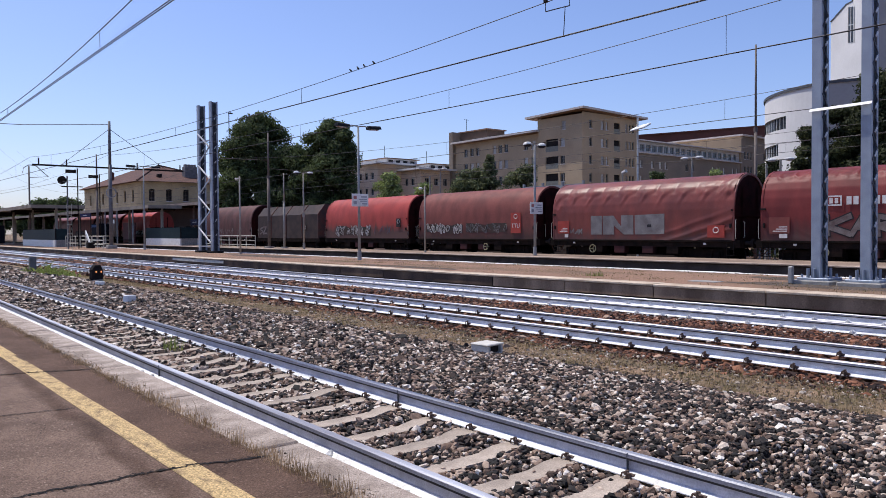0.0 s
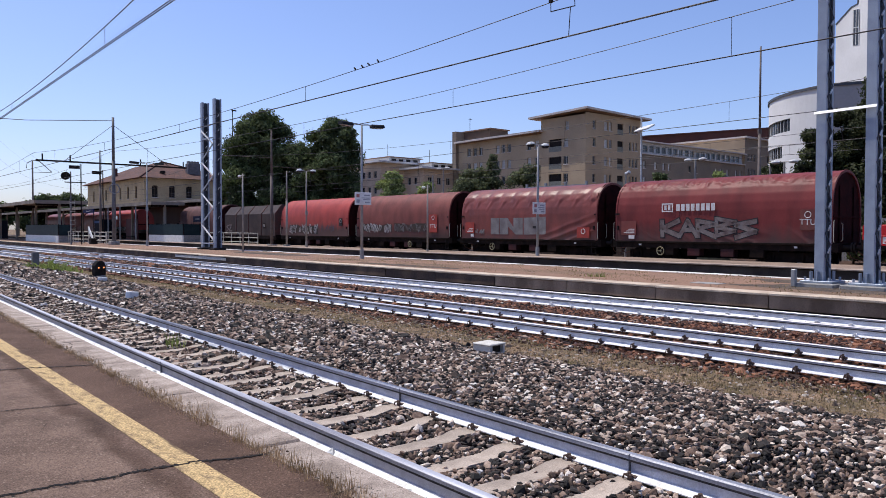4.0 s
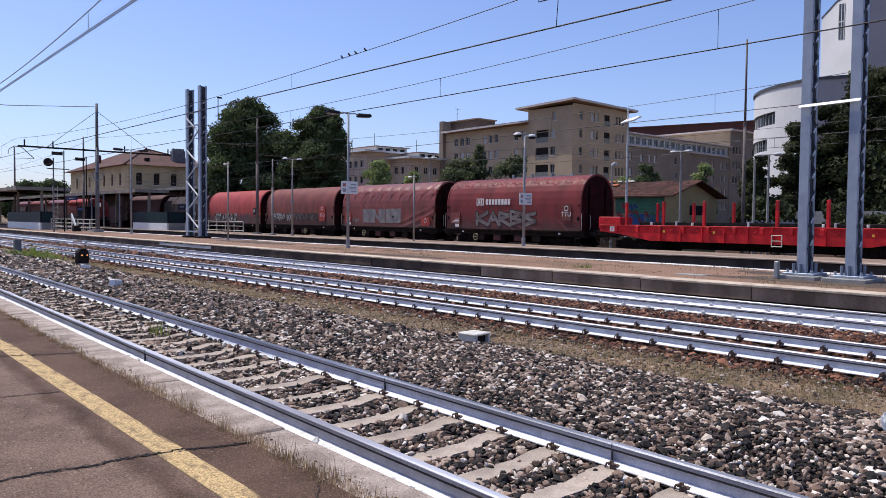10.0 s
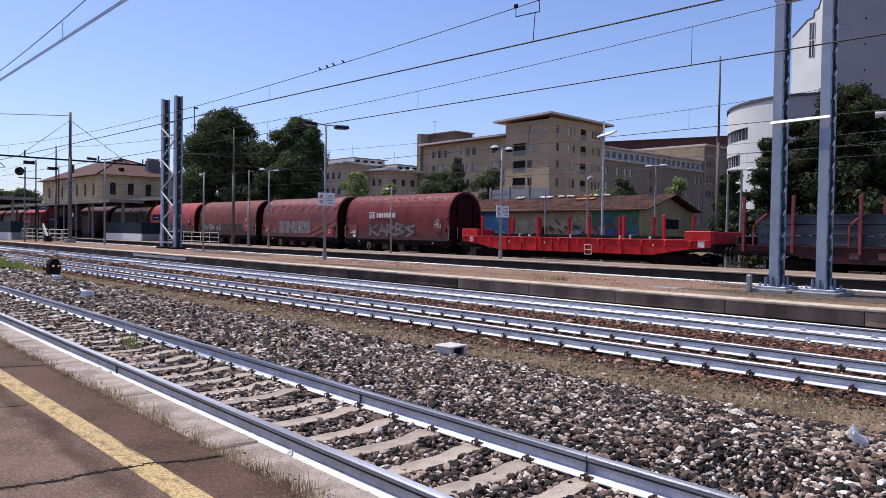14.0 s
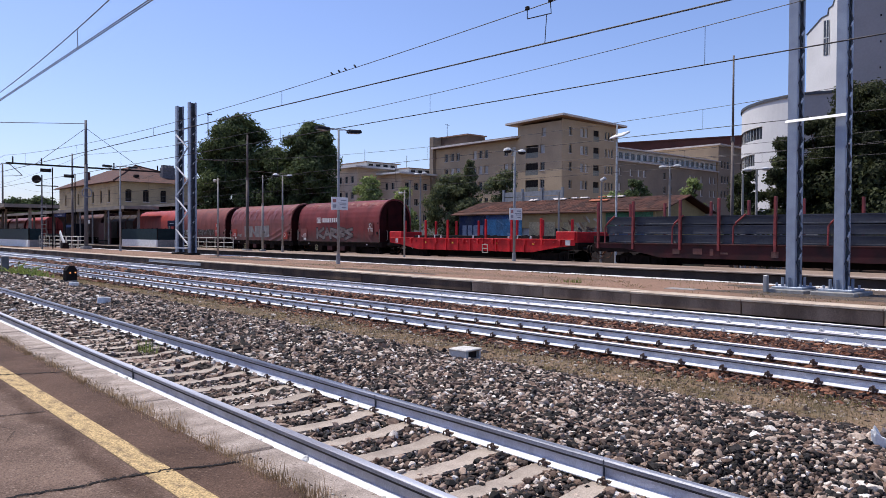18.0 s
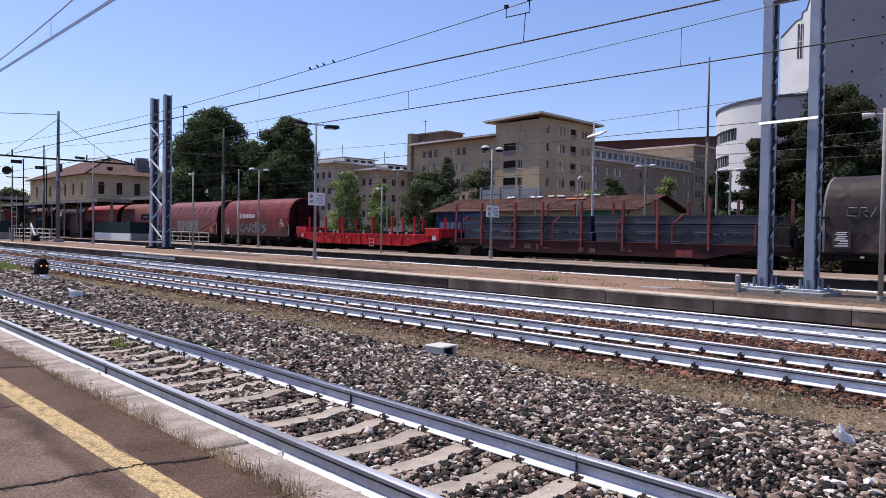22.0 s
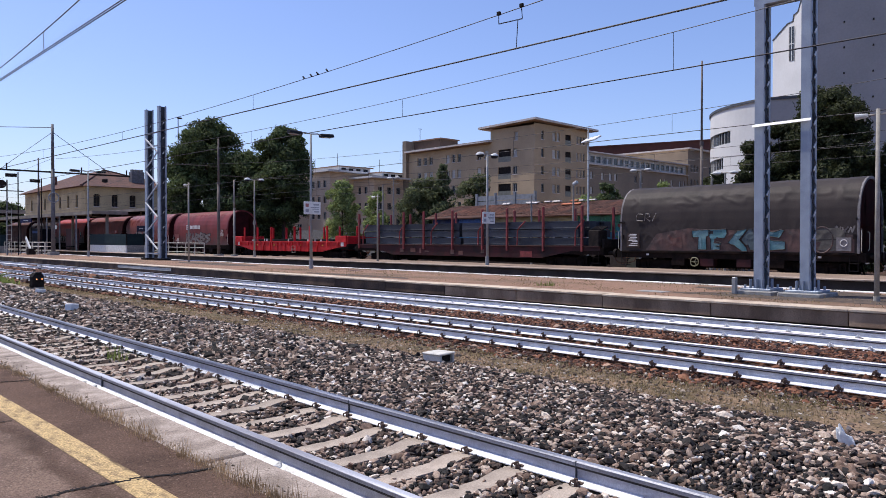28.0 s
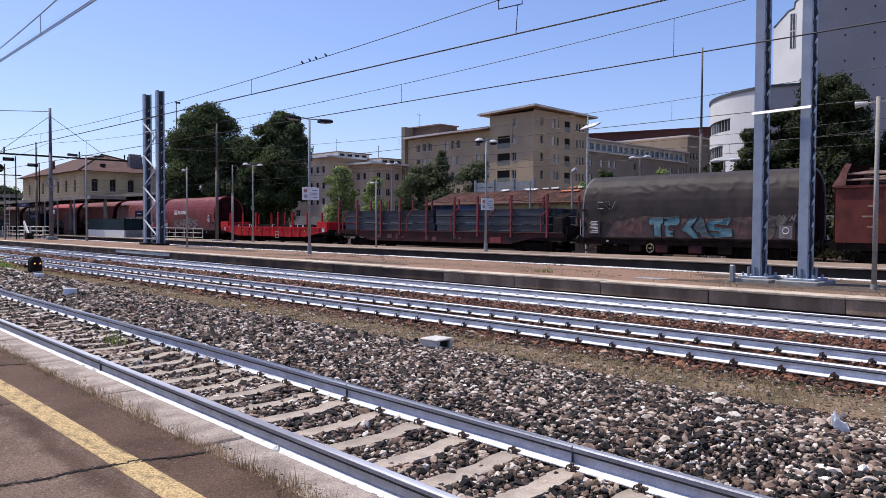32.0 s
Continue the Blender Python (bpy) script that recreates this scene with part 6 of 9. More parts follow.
def hooded_wagon(y0, material, style, label, seed, arch_mat=None, end_mat=None):
    w = thing("covered_coil_wagon", pose(AXLE_X, y0, 0), label, "freight wagon", "wagons of the freight train")
    ROLLING.append((w, AXLE_X, y0, 0))
    half = 5.52
    running_gear(w, half)
    hood(w, 10.62, material, style, seed)
    rim = arch_mat or material
    for s in (-1, 1):
        arch(w, s * 5.34, rim, "end_arch", 0.018, 0.09)
        arch(w, s * 5.30, end_mat or END_DARK, "end_wall", -0.06, 0.04, True, "red steel end wall" if end_mat else "dark steel end wall")
        bm = bmesh.new()
        for x in (-0.7, 0.7):
            box(bm, x - 0.04, x + 0.04, s * 5.32 - 0.03, s * 5.32 + 0.06 * s + 0.03, 1.2, 3.6)
        box(bm, -1.3, 1.3, s * 5.36 - 0.03, s * 5.36 + 0.03, 2.28, 2.36)
        part("end_stiffener", bm, END_DARK, w)
        bm = bmesh.new()
        tube(bm, [(-1.42, s * 5.45, 1.25), (-1.5, s * 5.47, 1.3), (-1.5, s * 5.47, 2.1), (-1.42, s * 5.45, 2.15)], 0.014, 6)
        part("handrail", bm, RAILING, w, "pale bent grab rail")
        bm = bmesh.new()
        tube(bm, [(-0.85, s * 5.5, 1.3), (-0.85, s * 5.56, 1.36), (-0.85, s * 5.56, 2.0), (-0.85, s * 5.5, 2.05)], 0.014, 6)
        part("handrail", bm, RAILING, w, "pale bent grab rail")
        bm = bmesh.new()
        box(bm, -1.52, -1.44, s * 5.2 - 0.05, s * 5.2 + 0.16 * s + 0.05, 2.52, 2.60)
        part("hood_lock", bm, BLACK, w)
        bm = bmesh.new()
        box(bm, -1.54, -1.46, s * 5.22 - 0.04, s * 5.22 + 0.04, 1.75, 1.95)
        part("hood_lock", bm, BLACK, w)
    part("lower_rail", B(-1.475, -1.38, -5.3, 5.3, 1.10, 1.20, bev=0.015), UNDER, w)
    for x in (-2.2, -0.8, 0.9, 2.3):
        bm = bmesh.new()
        box(bm, -1.42, -1.0, x - 0.3, x + 0.35, 0.52, 0.88, bev=0.02)
        part("equipment_box", bm, OLD_RED if x in (-0.8, 0.9) else UNDER, w)
    for yy in (-3.9, 3.9):
        rect(w, yy - 0.07, yy + 0.07, 0.98, 1.06, PRINT, "stencil_mark", "small pale stencil mark", x=-1.43)
    return w


def brand_bars(w, y_left, z, h):
    """A framed square and a row of plain upright blocks in white."""
    bm = bmesh.new()
    for a, b, c, d in ((0, 0.62, 0, 0.06), (0, 0.62, h - 0.06, h), (0, 0.06, 0.06, h - 0.06), (0.56, 0.62, 0.06, h - 0.06)):
        slab(bm, [(y_left - a, z + c), (y_left - b, z + c), (y_left - b, z + d), (y_left - a, z + d)], -1.498, 0.006)
    mark = part("brand_frame", bm, PRINT, w, "white square frame of the brand mark")
    for y in (y_left - 0.14, y_left - 0.35):
        part("brand_bar", slab(bmesh.new(), [(y, z + 0.1), (y - 0.13, z + 0.1), (y - 0.13, z + h - 0.1), (y, z + h - 0.1)], -1.498, 0.006), PRINT, mark)
    for k in range(8):
        y = y_left - 0.80 - 0.262 * k
        part("brand_bar", slab(bmesh.new(), [(y, z + 0.04), (y - 0.19, z + 0.04), (y - 0.19, z + h - 0.05), (y, z + h - 0.05)], -1.498, 0.006), PRINT, mark)


def data_panel(w, y0, y1, z0, z1, material, code="", circle=False, small=True):
    p = rect(w, y0, y1, z0, z1, material, "data_panel", x=-1.505, t=0.02)
    if code:
        letters(code, 0.26, PRINT, p, pose(-1.508, (y0 + y1) / 2, z0 + 0.26 * (z1 - z0), 90, 0, -90))
    if circle:
        bm = bmesh.new()
        pts = [(-1.508, (y0 + y1) / 2 + 0.13 * math.cos(k * math.pi / 8), z1 - 0.22 + 0.13 * math.sin(k * math.pi / 8)) for k in range(17)]
        tube(bm, pts, 0.018, 5)
        part("round_mark", bm, PRINT, p)
    if small:
        bm = bmesh.new()
        for k in range(3):
            box(bm, -1.509, -1.500, y0 + 0.1, y0 + 0.1 + (y1 - y0) * (0.7 - 0.15 * k), z0 + 0.08 + 0.09 * k, z0 + 0.12 + 0.09 * k)
        part("stencil_lines", bm, PRINT, p, "unreadable white stencil lines")
    return p


w = hooded_wagon(10.65, HOOD_DEEP, "crinkled", "deep red covered wagon with white brand bars and silver graffiti", 1)
brand_bars(w, 2.62, 2.62, 0.42)
tag_shapes(w, -2.2, 2.6, 1.42, 2.30, SILVER_DIM, 11, 5, SPRAY_DARK, label="silver graffiti letters with black outline", word="KARBS")
data_panel(w, -4.75, -4.1, 1.75, 2.62, HOOD_BROWN, "TTU", True, False)
data_panel(w, 4.1, 5.0, 1.5, 2.2, HOOD_RED)
rect(w, 4.2, 4.55, 1.3, 1.48, PRINT, "white_label", x=-1.505, t=0.01)
brake_wheel(w, 2.7)

w = hooded_wagon(22.65, HOOD_RED, "scallop", "covered wagon with loose creased red tarpaulin and big grey letters", 2)
g0, g1 = 1.46, 2.44
for pts in ([(2.72, g0), (1.98, g0), (1.98, g1), (2.72, g1)], [(1.93, g0), (1.93, g1), (1.25, g1), (0.78, g0 + 0.42), (0.78, g1), (0.02, g1), (0.02, g0), (0.62, g0), (1.22, g0 + 0.46), (1.22, g0)][::1], [(-0.06, g0), (-1.78, g0 + 0.02), (-1.78, g1 + 0.04), (-0.06, g1)]):
    painted(w, [pts], SILVER, "graffiti", "block letter in flat silver-grey paint", 0.014)
painted(w, [[(-0.8, g0 + 0.36), (-1.04, g0 + 0.36), (-1.04, g0 + 0.50), (-0.8, g0 + 0.50)]], SPRAY_DARK, "graffiti", "dark slot in the last letter", 0.022)
scrawl(w, 3.3, 4.2, 1.46, 1.8, SILVER, None, 21, 3, "small pale scrawl")
data_panel(w, -4.95, -4.1, 1.32, 1.88, PANEL_RED, circle=True, small=False).location.x = -0.03
data_panel(w, 4.2, 5.0, 1.52, 2.2, PANEL_RED)
rect(w, 4.25, 4.5, 1.3, 1.48, PRINT, "white_label", x=-1.505, t=0.01)
brake_wheel(w, 2.6)

w = hooded_wagon(34.7, HOOD_BROWN, "smooth", "covered wagon with smooth brown-red hood and outlined graffiti", 3)
scrawl(w, -3.0, 0.6, 1.52, 2.2, SILVER, SPRAY_MOSS, 31, 6, "spiky grey graffiti outlines")
scrawl(w, 0.9, 4.6, 1.5, 2.2, PRINT, SPRAY_MOSS, 32, 7, "spiky pale graffiti outlines")
data_panel(w, -4.2, -3.4, 1.55, 2.75, PANEL_RED, "TTU", True, False)
brake_wheel(w, -1.2)

w = hooded_wagon(46.75, HOOD_BRIGHT, "smooth", "covered wagon with sun-faded red hood and pale graffiti", 4)
scrawl(w, -0.9, 3.9, 1.3, 2.2, PRINT, SPRAY_MOSS, 41, 7, "tall spiky white graffiti outlines")
scrawl(w, -3.4, -1.4, 1.5, 2.15, BLUE_SPRAY, None, 42, 4, "faint bluish graffiti scrawl")
data_panel(w, -4.6, -4.1, 2.0, 2.6, SPRAY_DARK, circle=True, small=False)

# sliding-wall wagon with faceted dark roof panels
w = thing("sliding_wall_wagon", pose(AXLE_X, 58.8, 0), "black-brown panelled goods wagon with sloped roof", "freight wagon", "wagons of the freight train")
ROLLING.append((w, AXLE_X, 58.8, 0))
running_gear(w, 5.52)
for k in range(4):
    ya = -5.4 + 2.7 * k
    bm = prism(bmesh.new(), [(-1.42, 1.15), (-1.42, 3.15), (-0.75, 3.95), (0.75, 3.95), (1.42, 3.15), (1.42, 1.15)], ya + 0.04, ya + 2.62)
    pn = part("wall_panel", bm, HOOD_BLACK, w)
    part("panel_rib", prism(bmesh.new(), [(-1.46, 1.15), (-1.46, 3.17), (-0.77, 3.99), (0.77, 3.99), (1.46, 3.17), (1.46, 1.15)], ya - 0.02, ya + 0.05), GRIME, pn, "pale worn rib")
tag_shapes(w, 3.6, 4.9, 1.5, 2.2, SILVER_DIM, 51, 2, None, x=-1.452)
data_panel(w, -3.6, -3.2, 1.8, 2.3, BLACK, circle=True, small=False)

for y0, m, sty, lab, sd in ((70.85, HOOD_DULL, "smooth", "covered wagon with dull brown hood", 6), (98.2, HOOD_BRIGHT, "smooth", "covered wagon with red hood and grey lower side", 7), (110.25, HOOD_RED, "ribbed", "covered wagon with red-brown hood", 8), (122.3, HOOD_BROWN, "smooth", "covered wagon with dull brown hood", 9), (134.35, HOOD_RED, "smooth", "covered wagon with red-brown hood", 10)):
    w = hooded_wagon(y0, m, sty, lab, sd, end_mat=PANEL_RED if sd == 7 else None)
    scrawl(w, -3.0, 3.4, 1.4, 2.1, SILVER_DIM if sd != 7 else PRINT, SPRAY_MOSS if sd % 2 else None, 60 + sd, 7, "faded graffiti outlines")

# low empty flat wagon between the hooded ones
w = thing("low_flat_wagon", pose(AXLE_X, 84.5, 0), "dark empty flat wagon with low sides", "freight wagon", "wagons of the freight train")
ROLLING.append((w, AXLE_X, 84.5, 0))
running_gear(w, 7.3, UNDER, 0.9, 1.2, 5.2)
part("deck", B(-1.35, 1.35, -7.2, 7.2, 1.2, 1.28), BLACK, w, "dark worn deck")
for sd in (-1, 1):
    for k in range(6):
        part("side_flap", box(bmesh.new(), sd * 1.38 - 0.03, sd * 1.38 + 0.03, -7.2 + 2.4 * k + 0.03, -7.2 + 2.4 * k + 2.37, 1.12, 1.62, bev=0.01), HOOD_BLACK, w, "low dark side flap")

w = hooded_wagon(-39.9, HOOD_GREY, "ribbed", "covered wagon with dark grey hood and turquoise graffiti", 12, arch_mat=PANEL_GREY)
painted(w, [[(4.0, 1.22), (-5.2, 1.22), (-5.2, 1.9), (-3.6, 2.2), (-1.0, 2.1), (1.8, 2.25), (3.4, 2.0)]], RUST_SPRAY, "sprayed_ground", "brown sprayed lower side under the letters", 0.010)


def on_side(pts):
    """Letter outlines in tenths of their height, from the word's lower left corner."""
    return [(1.60 - 0.109 * u, 1.26 + 0.096 * v) for u, v in pts]


LETTER_T = [(0, 9.2), (7.4, 9.5), (7.4, 6.9), (6.3, 6.3), (6.5, 0.2), (2.6, 0.2), (2.9, 6.0), (0.3, 6.0)]
LETTER_E = [(7.7, 9.5), (15.0, 9.7), (15.2, 7.6), (14.0, 5.5), (10.9, 6.0), (10.4, 4.2), (12.6, 3.4), (12.4, 2.2), (10.3, 1.9), (12.2, 1.6), (12.2, 0.2), (8.3, 0.2), (8.2, 5.8), (7.6, 6.2)]
LETTER_K = [(15.5, 3.4), (19.4, 8.9), (23.4, 9.5), (20.2, 4.9), (23.0, 1.6), (23.6, -0.4), (21.3, -0.4), (18.0, 2.4), (16.6, 2.8)]
LETTER_A = [(20.9, 4.8), (23.8, 9.6), (25.6, 9.6), (27.6, 2.6), (31.0, 0.0), (24.7, 0.2), (23.8, 2.6), (22.9, 2.4)]
LETTER_S = [(27.1, 5.9), (28.6, 8.2), (34.2, 8.4), (36.8, 9.3), (37.8, 8.8), (36.0, 5.6), (33.2, 6.2), (30.7, 6.5), (30.2, 5.2), (34.2, 4.4), (38.1, 4.2), (38.1, 0.7), (31.0, 0.0), (28.2, 1.6), (28.5, 2.6), (32.4, 2.3), (32.6, 2.9), (27.7, 3.6)]
LETTER_GREY = mat("blue_grey_spray", (0.075, 0.100, 0.112), (0.105, 0.135, 0.145), rough=0.65, scale=1.6, grain=0.25)
for k, pts in enumerate((LETTER_T, LETTER_E, LETTER_K, LETTER_A, LETTER_S)):
    painted(w, [on_side(pts)], LETTER_GREY if k == 3 else TURQUOISE, "graffiti", "grey sprayed letter" if k == 3 else "big turquoise graffiti letter", 0.026)
    ink = bmesh.new()
    tube(ink, [(-1.492, y, z) for y, z in on_side(pts + pts[:1])], 0.020, 4)
    part("graffiti", ink, SPRAY_DARK, w, "black outline of a sprayed letter")
painted(w, [on_side([(7.9, 9.0), (9.4, 9.0), (9.4, 7.6), (7.9, 7.6)])], SPRAY_DARK, "graffiti", "dark inner mark of a letter", 0.032)
PALE_TURQUOISE = mat("pale_turquoise_spray", (0.20, 0.33, 0.35), (0.13, 0.25, 0.27), rough=0.6, scale=3, grain=0.25)
for pts in ([(2.8, 0.4), (4.2, 0.4), (4.2, 5.8), (2.9, 5.8)], [(19.0, 8.0), (20.6, 9.0), (19.2, 5.2), (17.6, 4.6)], [(30.0, 8.0), (34.0, 8.2), (33.6, 7.2), (29.4, 7.2)]):
    painted(w, [on_side(pts)], PALE_TURQUOISE, "graffiti", "pale highlight of a letter", 0.032)
painted(w, [on_side([(9.6, 3.2), (12.4, 3.0), (12.6, 5.6), (10.0, 5.4)])], RUST_SPRAY, "graffiti", "brown gap of a letter", 0.030)
OLIVE_SPRAY = mat("olive_grey_spray", (0.115, 0.105, 0.092), (0.075, 0.066, 0.060), rough=0.7, scale=2.5, grain=0.25)
painted(w, [on_side([(46.6, 8.2), (49.0, 9.6), (57.0, 9.8), (59.4, 8.2), (59.0, 1.0), (55.0, 0.2), (50.0, 0.6), (51.0, 3.8), (47.6, 4.6)])], OLIVE_SPRAY, "graffiti", "olive-grey sprayed block letter", 0.022)
painted(w, [on_side([(47.6, 4.9), (57.6, 5.2), (57.6, 4.8), (47.6, 4.5)])], SPRAY_DARK, "graffiti", "dark stroke across a block letter", 0.030)
painted(w, [on_side([(-5.0, 6.4), (-8.2, 5.4), (-11.0, 7.2), (-9.0, 3.2), (-12.0, 1.4), (-7.0, 1.8), (-4.4, 0.6), (-4.6, 3.6)])], GRIME, "graffiti", "pinkish sprayed star shape", 0.022)
for stroke in ([(4.12, 2.94), (4.42, 2.96), (4.49, 2.80), (4.45, 2.64), (4.12, 2.62)], [(4.04, 2.61), (3.99, 2.96), (3.78, 2.95), (3.74, 2.82), (3.98, 2.78), (3.74, 2.60)], [(3.62, 2.60), (3.42, 2.98)]):
    part("graffiti", tube(bmesh.new(), [(-1.49, y, z) for y, z in stroke], 0.018, 4), SILVER, w, "thin grey sprayed outline letter")
rc = bmesh.new()
tube(rc, [(-1.47, -4.0 + 0.42 * math.cos(k * math.pi / 9), 1.72 + 0.52 * math.sin(k * math.pi / 9)) for k in range(19)], 0.035, 5)
part("graffiti", rc, RUST_SPRAY, w, "large grey sprayed ring")
scrawl(w, -5.2, -4.5, 2.0, 2.3, SILVER, None, 71, 3, "small grey scrawl")
data_panel(w, -5.1, -4.55, 1.28, 1.82, PANEL_GREY, circle=True, small=False)
data_panel(w, 4.3, 5.0, 1.35, 2.05, HOOD_BLACK)
for k in range(5):
    rect(w, 4.42 + (0.0, 0.08, 0.0, 0.05, 0.02)[k], 4.9 - (0.0, 0.03, 0.1, 0.0, 0.06)[k], 1.66 + 0.075 * k, 1.70 + 0.075 * k, PRINT, "stencil_line", x=-1.512, t=0.006)
brake_wheel(w, 1.48)

# pink-brown lightened to paint sunlight on the end fins
FIN_LIT = mat("sunlit_pink_brown_sheet", (0.30, 0.135, 0.105), (0.20, 0.085, 0.066), rough=0.75, scale=3, grain=0.25)
# old open wagon with raised end fins and bare roof bars
w = thing("old_open_wagon", pose(AXLE_X, -52.0, 0), "old red-brown goods wagon with raised end fins and bare roof bars", "freight wagon", "wagons of the freight train")
ROLLING.append((w, AXLE_X, -52.0, 0))
running_gear(w, 5.52)
part("floor", B(-1.36, 1.36, -5.4, 5.4, 1.10, 1.20), UNDER, w)
for s in (-1, 1):
    for k in range(6):
        ya = -5.4 + 1.8 * k
        pn = part("side_panel", box(bmesh.new(), s * 1.42 - 0.03, s * 1.42 + 0.03, ya + 0.02, ya + 1.78, 1.15, 3.30, bev=0.01), HOOD_RUST, w, "faded rusty side panel")
        part("panel_rib", B(s * 1.47 - 0.03, s * 1.47 + 0.03, ya - 0.04, ya + 0.04, 1.15, 3.32), HOOD_RUST, pn)
        if s < 0:
            for j in range(3):
                part("faded_stencil", B(-1.456, -1.446, ya + 0.3, ya + 0.62 + 0.2 * (j % 2), 1.75 + 0.40 * j, 1.82 + 0.40 * j), GRIME_PALE, pn)
    part("top_rail", B(s * 1.46 - 0.06, s * 1.46 + 0.06, -5.4, 5.4, 3.30, 3.40), HOOD_RUST, w)
    part("end_wall", B(-1.40, 1.40, s * 5.42 - 0.03, s * 5.42 + 0.03, 1.15, 3.35), END_DARK, w)
    fin = [(s * 5.55, 3.36), (s * 5.30, 3.75), (s * 5.18, 4.05), (s * 5.02, 4.28), (s * 4.84, 4.24), (s * 4.98, 3.9), (s * 5.05, 3.36)]
    for x in (-1.44, 1.40):
        part("end_fin", slab(bmesh.new(), fin, x, 0.05), FIN_LIT, w, "curved end fin in a painted sunlit tone")
    bm = bmesh.new()
    prev = None
    for yy, zz in fin[:4]:
        cur = (bm.verts.new((-1.42, yy, zz)), bm.verts.new((1.42, yy, zz)))
        if prev:
            bm.faces.new((prev[0], prev[1], cur[1], cur[0]))
        prev = cur
    part("fin_sheet", bm, END_DARK, w)
for x, z in ((-1.25, 3.86), (-1.36, 3.62), (0.0, 4.0), (1.25, 3.86)):
    part("roof_bar", rod(bmesh.new(), (x, -5.0, z), (x, 5.0, z), 0.045, 8), GRIME_PALE, w, "pale worn roof bar")
for k in range(5):
    part("cross_bar", rod(bmesh.new(), (-1.36, -4.4 + 2.2 * k, 3.62), (1.36, -4.4 + 2.2 * k, 3.62), 0.035, 6), HOOD_RUST, w)


# flat wagon, bright red
def stakes(w, ys, x, z0, z1, material, r=0.055, name="stake"):
    for y in ys:
        part(name, B(x - r, x + r, y - r, y + r, z0, z1, bev=0.012), material, w)


FLAT_Y = -4.0
flat = thing("flat_wagon", pose(AXLE_X, FLAT_Y, 0), "bright red empty flat wagon with short stakes", "freight wagon", "wagons of the freight train")
ROLLING.append((flat, AXLE_X, FLAT_Y, 0))
running_gear(flat, 8.1, UNDER, 1.0, 1.35, 5.9)
for s in (-1, 1):
    bm = slab(bmesh.new(), [(-8.0, 1.52), (8.0, 1.52), (8.0, 1.22), (6.8, 1.10), (5.0, 0.80), (-5.0, 0.80), (-6.8, 1.10), (-8.0, 1.22)], s * 1.40 - 0.04, 0.08)
    sb = part("side_beam", bm, FLAT_RED, flat, "bright red fish-bellied side beam")
    part("top_flange", B(s * 1.40 - 0.09, s * 1.40 + 0.09, -8.0, 8.0, 1.50, 1.56, bev=0.01), FLAT_RED, sb)
    if s < 0:
        for k in range(9):
            part("beam_rib", B(-1.50, -1.44, -4.4 + 1.1 * k - 0.03, -4.4 + 1.1 * k + 0.03, 0.80, 1.5), FLAT_RED, sb)
        for y, mm in ((7.2, PRINT), (-7.55, PRINT), (4.2, YELLOW_MARK), (1.6, YELLOW_MARK), (-2.2, YELLOW_MARK), (-5.1, YELLOW_MARK)):
            d = 0.16 if mm is PRINT else 0.05
            part("paint_mark", B(-1.47, -1.44, y - d, y + d, 1.22, 1.22 + d * 2), mm, sb)
part("deck", B(-1.35, 1.35, -8.0, 8.0, 1.42, 1.50), UNDER, flat, "dark worn deck boards")
for k in range(22):
    part("rope_hook", tube(bmesh.new(), [(-1.45, -7.3 + 0.69 * k, 1.40), (-1.51, -7.3 + 0.69 * k, 1.34), (-1.50, -7.22 + 0.69 * k, 1.28), (-1.45, -7.2 + 0.69 * k, 1.31)], 0.018, 5), FLAT_RED, flat)
for k in range(12):
    part("stake_pocket", box(bmesh.new(), -1.52, -1.44, -7.0 + 1.27 * k - 0.08, -7.0 + 1.27 * k + 0.08, 1.22, 1.50, bev=0.01), FLAT_RED, flat)
for y in (-4.9, -3.2, 2.7, 4.9):
    part("strap_buckle", box(bmesh.new(), -1.49, -1.40, y - 0.05, y + 0.05, 1.56, 1.70, bev=0.01), PRINT, flat, "small white lashing buckle")
for s in (-1, 1):
    bm = box(bmesh.new(), -1.40, 1.40, s * 8.05 - 0.08, s * 8.05 + 0.08, 1.05, 1.95, bev=0.02)
    part("end_board", bm, FLAT_RED, flat, "bright red end flap")
    part("corner_box", B(-1.48, -1.2, s * 7.38 - 0.66, s * 7.38 + 0.66, 1.55, 1.97, bev=0.03), FLAT_RED, flat)
for x in (-1.38, 1.38):
    stakes(flat, (-5.6, -3.37, -1.27, 2.14, 4.28, 6.4), x, 1.5, 2.70, FLAT_RED, 0.065)
bm = bmesh.new()
for d in (-0.22, 0.22):
    rod(bm, (-1.52, -1.33 + d, 0.70), (-1.52, -1.33 + d, 1.22), 0.022, 5)
for zz in (0.72, 0.96, 1.2):
    rod(bm, (-1.52, -1.55, zz), (-1.52, -1.11, zz), 0.020, 5)
part("ladder_step", bm, RAILING, flat, "pale ladder step")
for k, x in enumerate((-0.9, -0.3, 0.35, 0.95)):
    lb = new("steel_bar")
    lb.empty_display_size = 0.2
    part("bar", B(-0.11, 0.11, -5.8, 5.9, 0, 0.16, bev=0.015), BLACK, lb)
    for yy in (-3.5, 0.2, 3.8):
        part("strap", B(-0.13, 0.13, yy - 0.05, yy + 0.05, -0.004, 0.20), PRINT if k == 0 else BLACK, lb)
    tagged(lb, "long black steel bar lying on the red flat wagon", "steel bar", "bars on the flat wagon")
    ROLLING.append((lb, AXLE_X + x, FLAT_Y, 1.56))

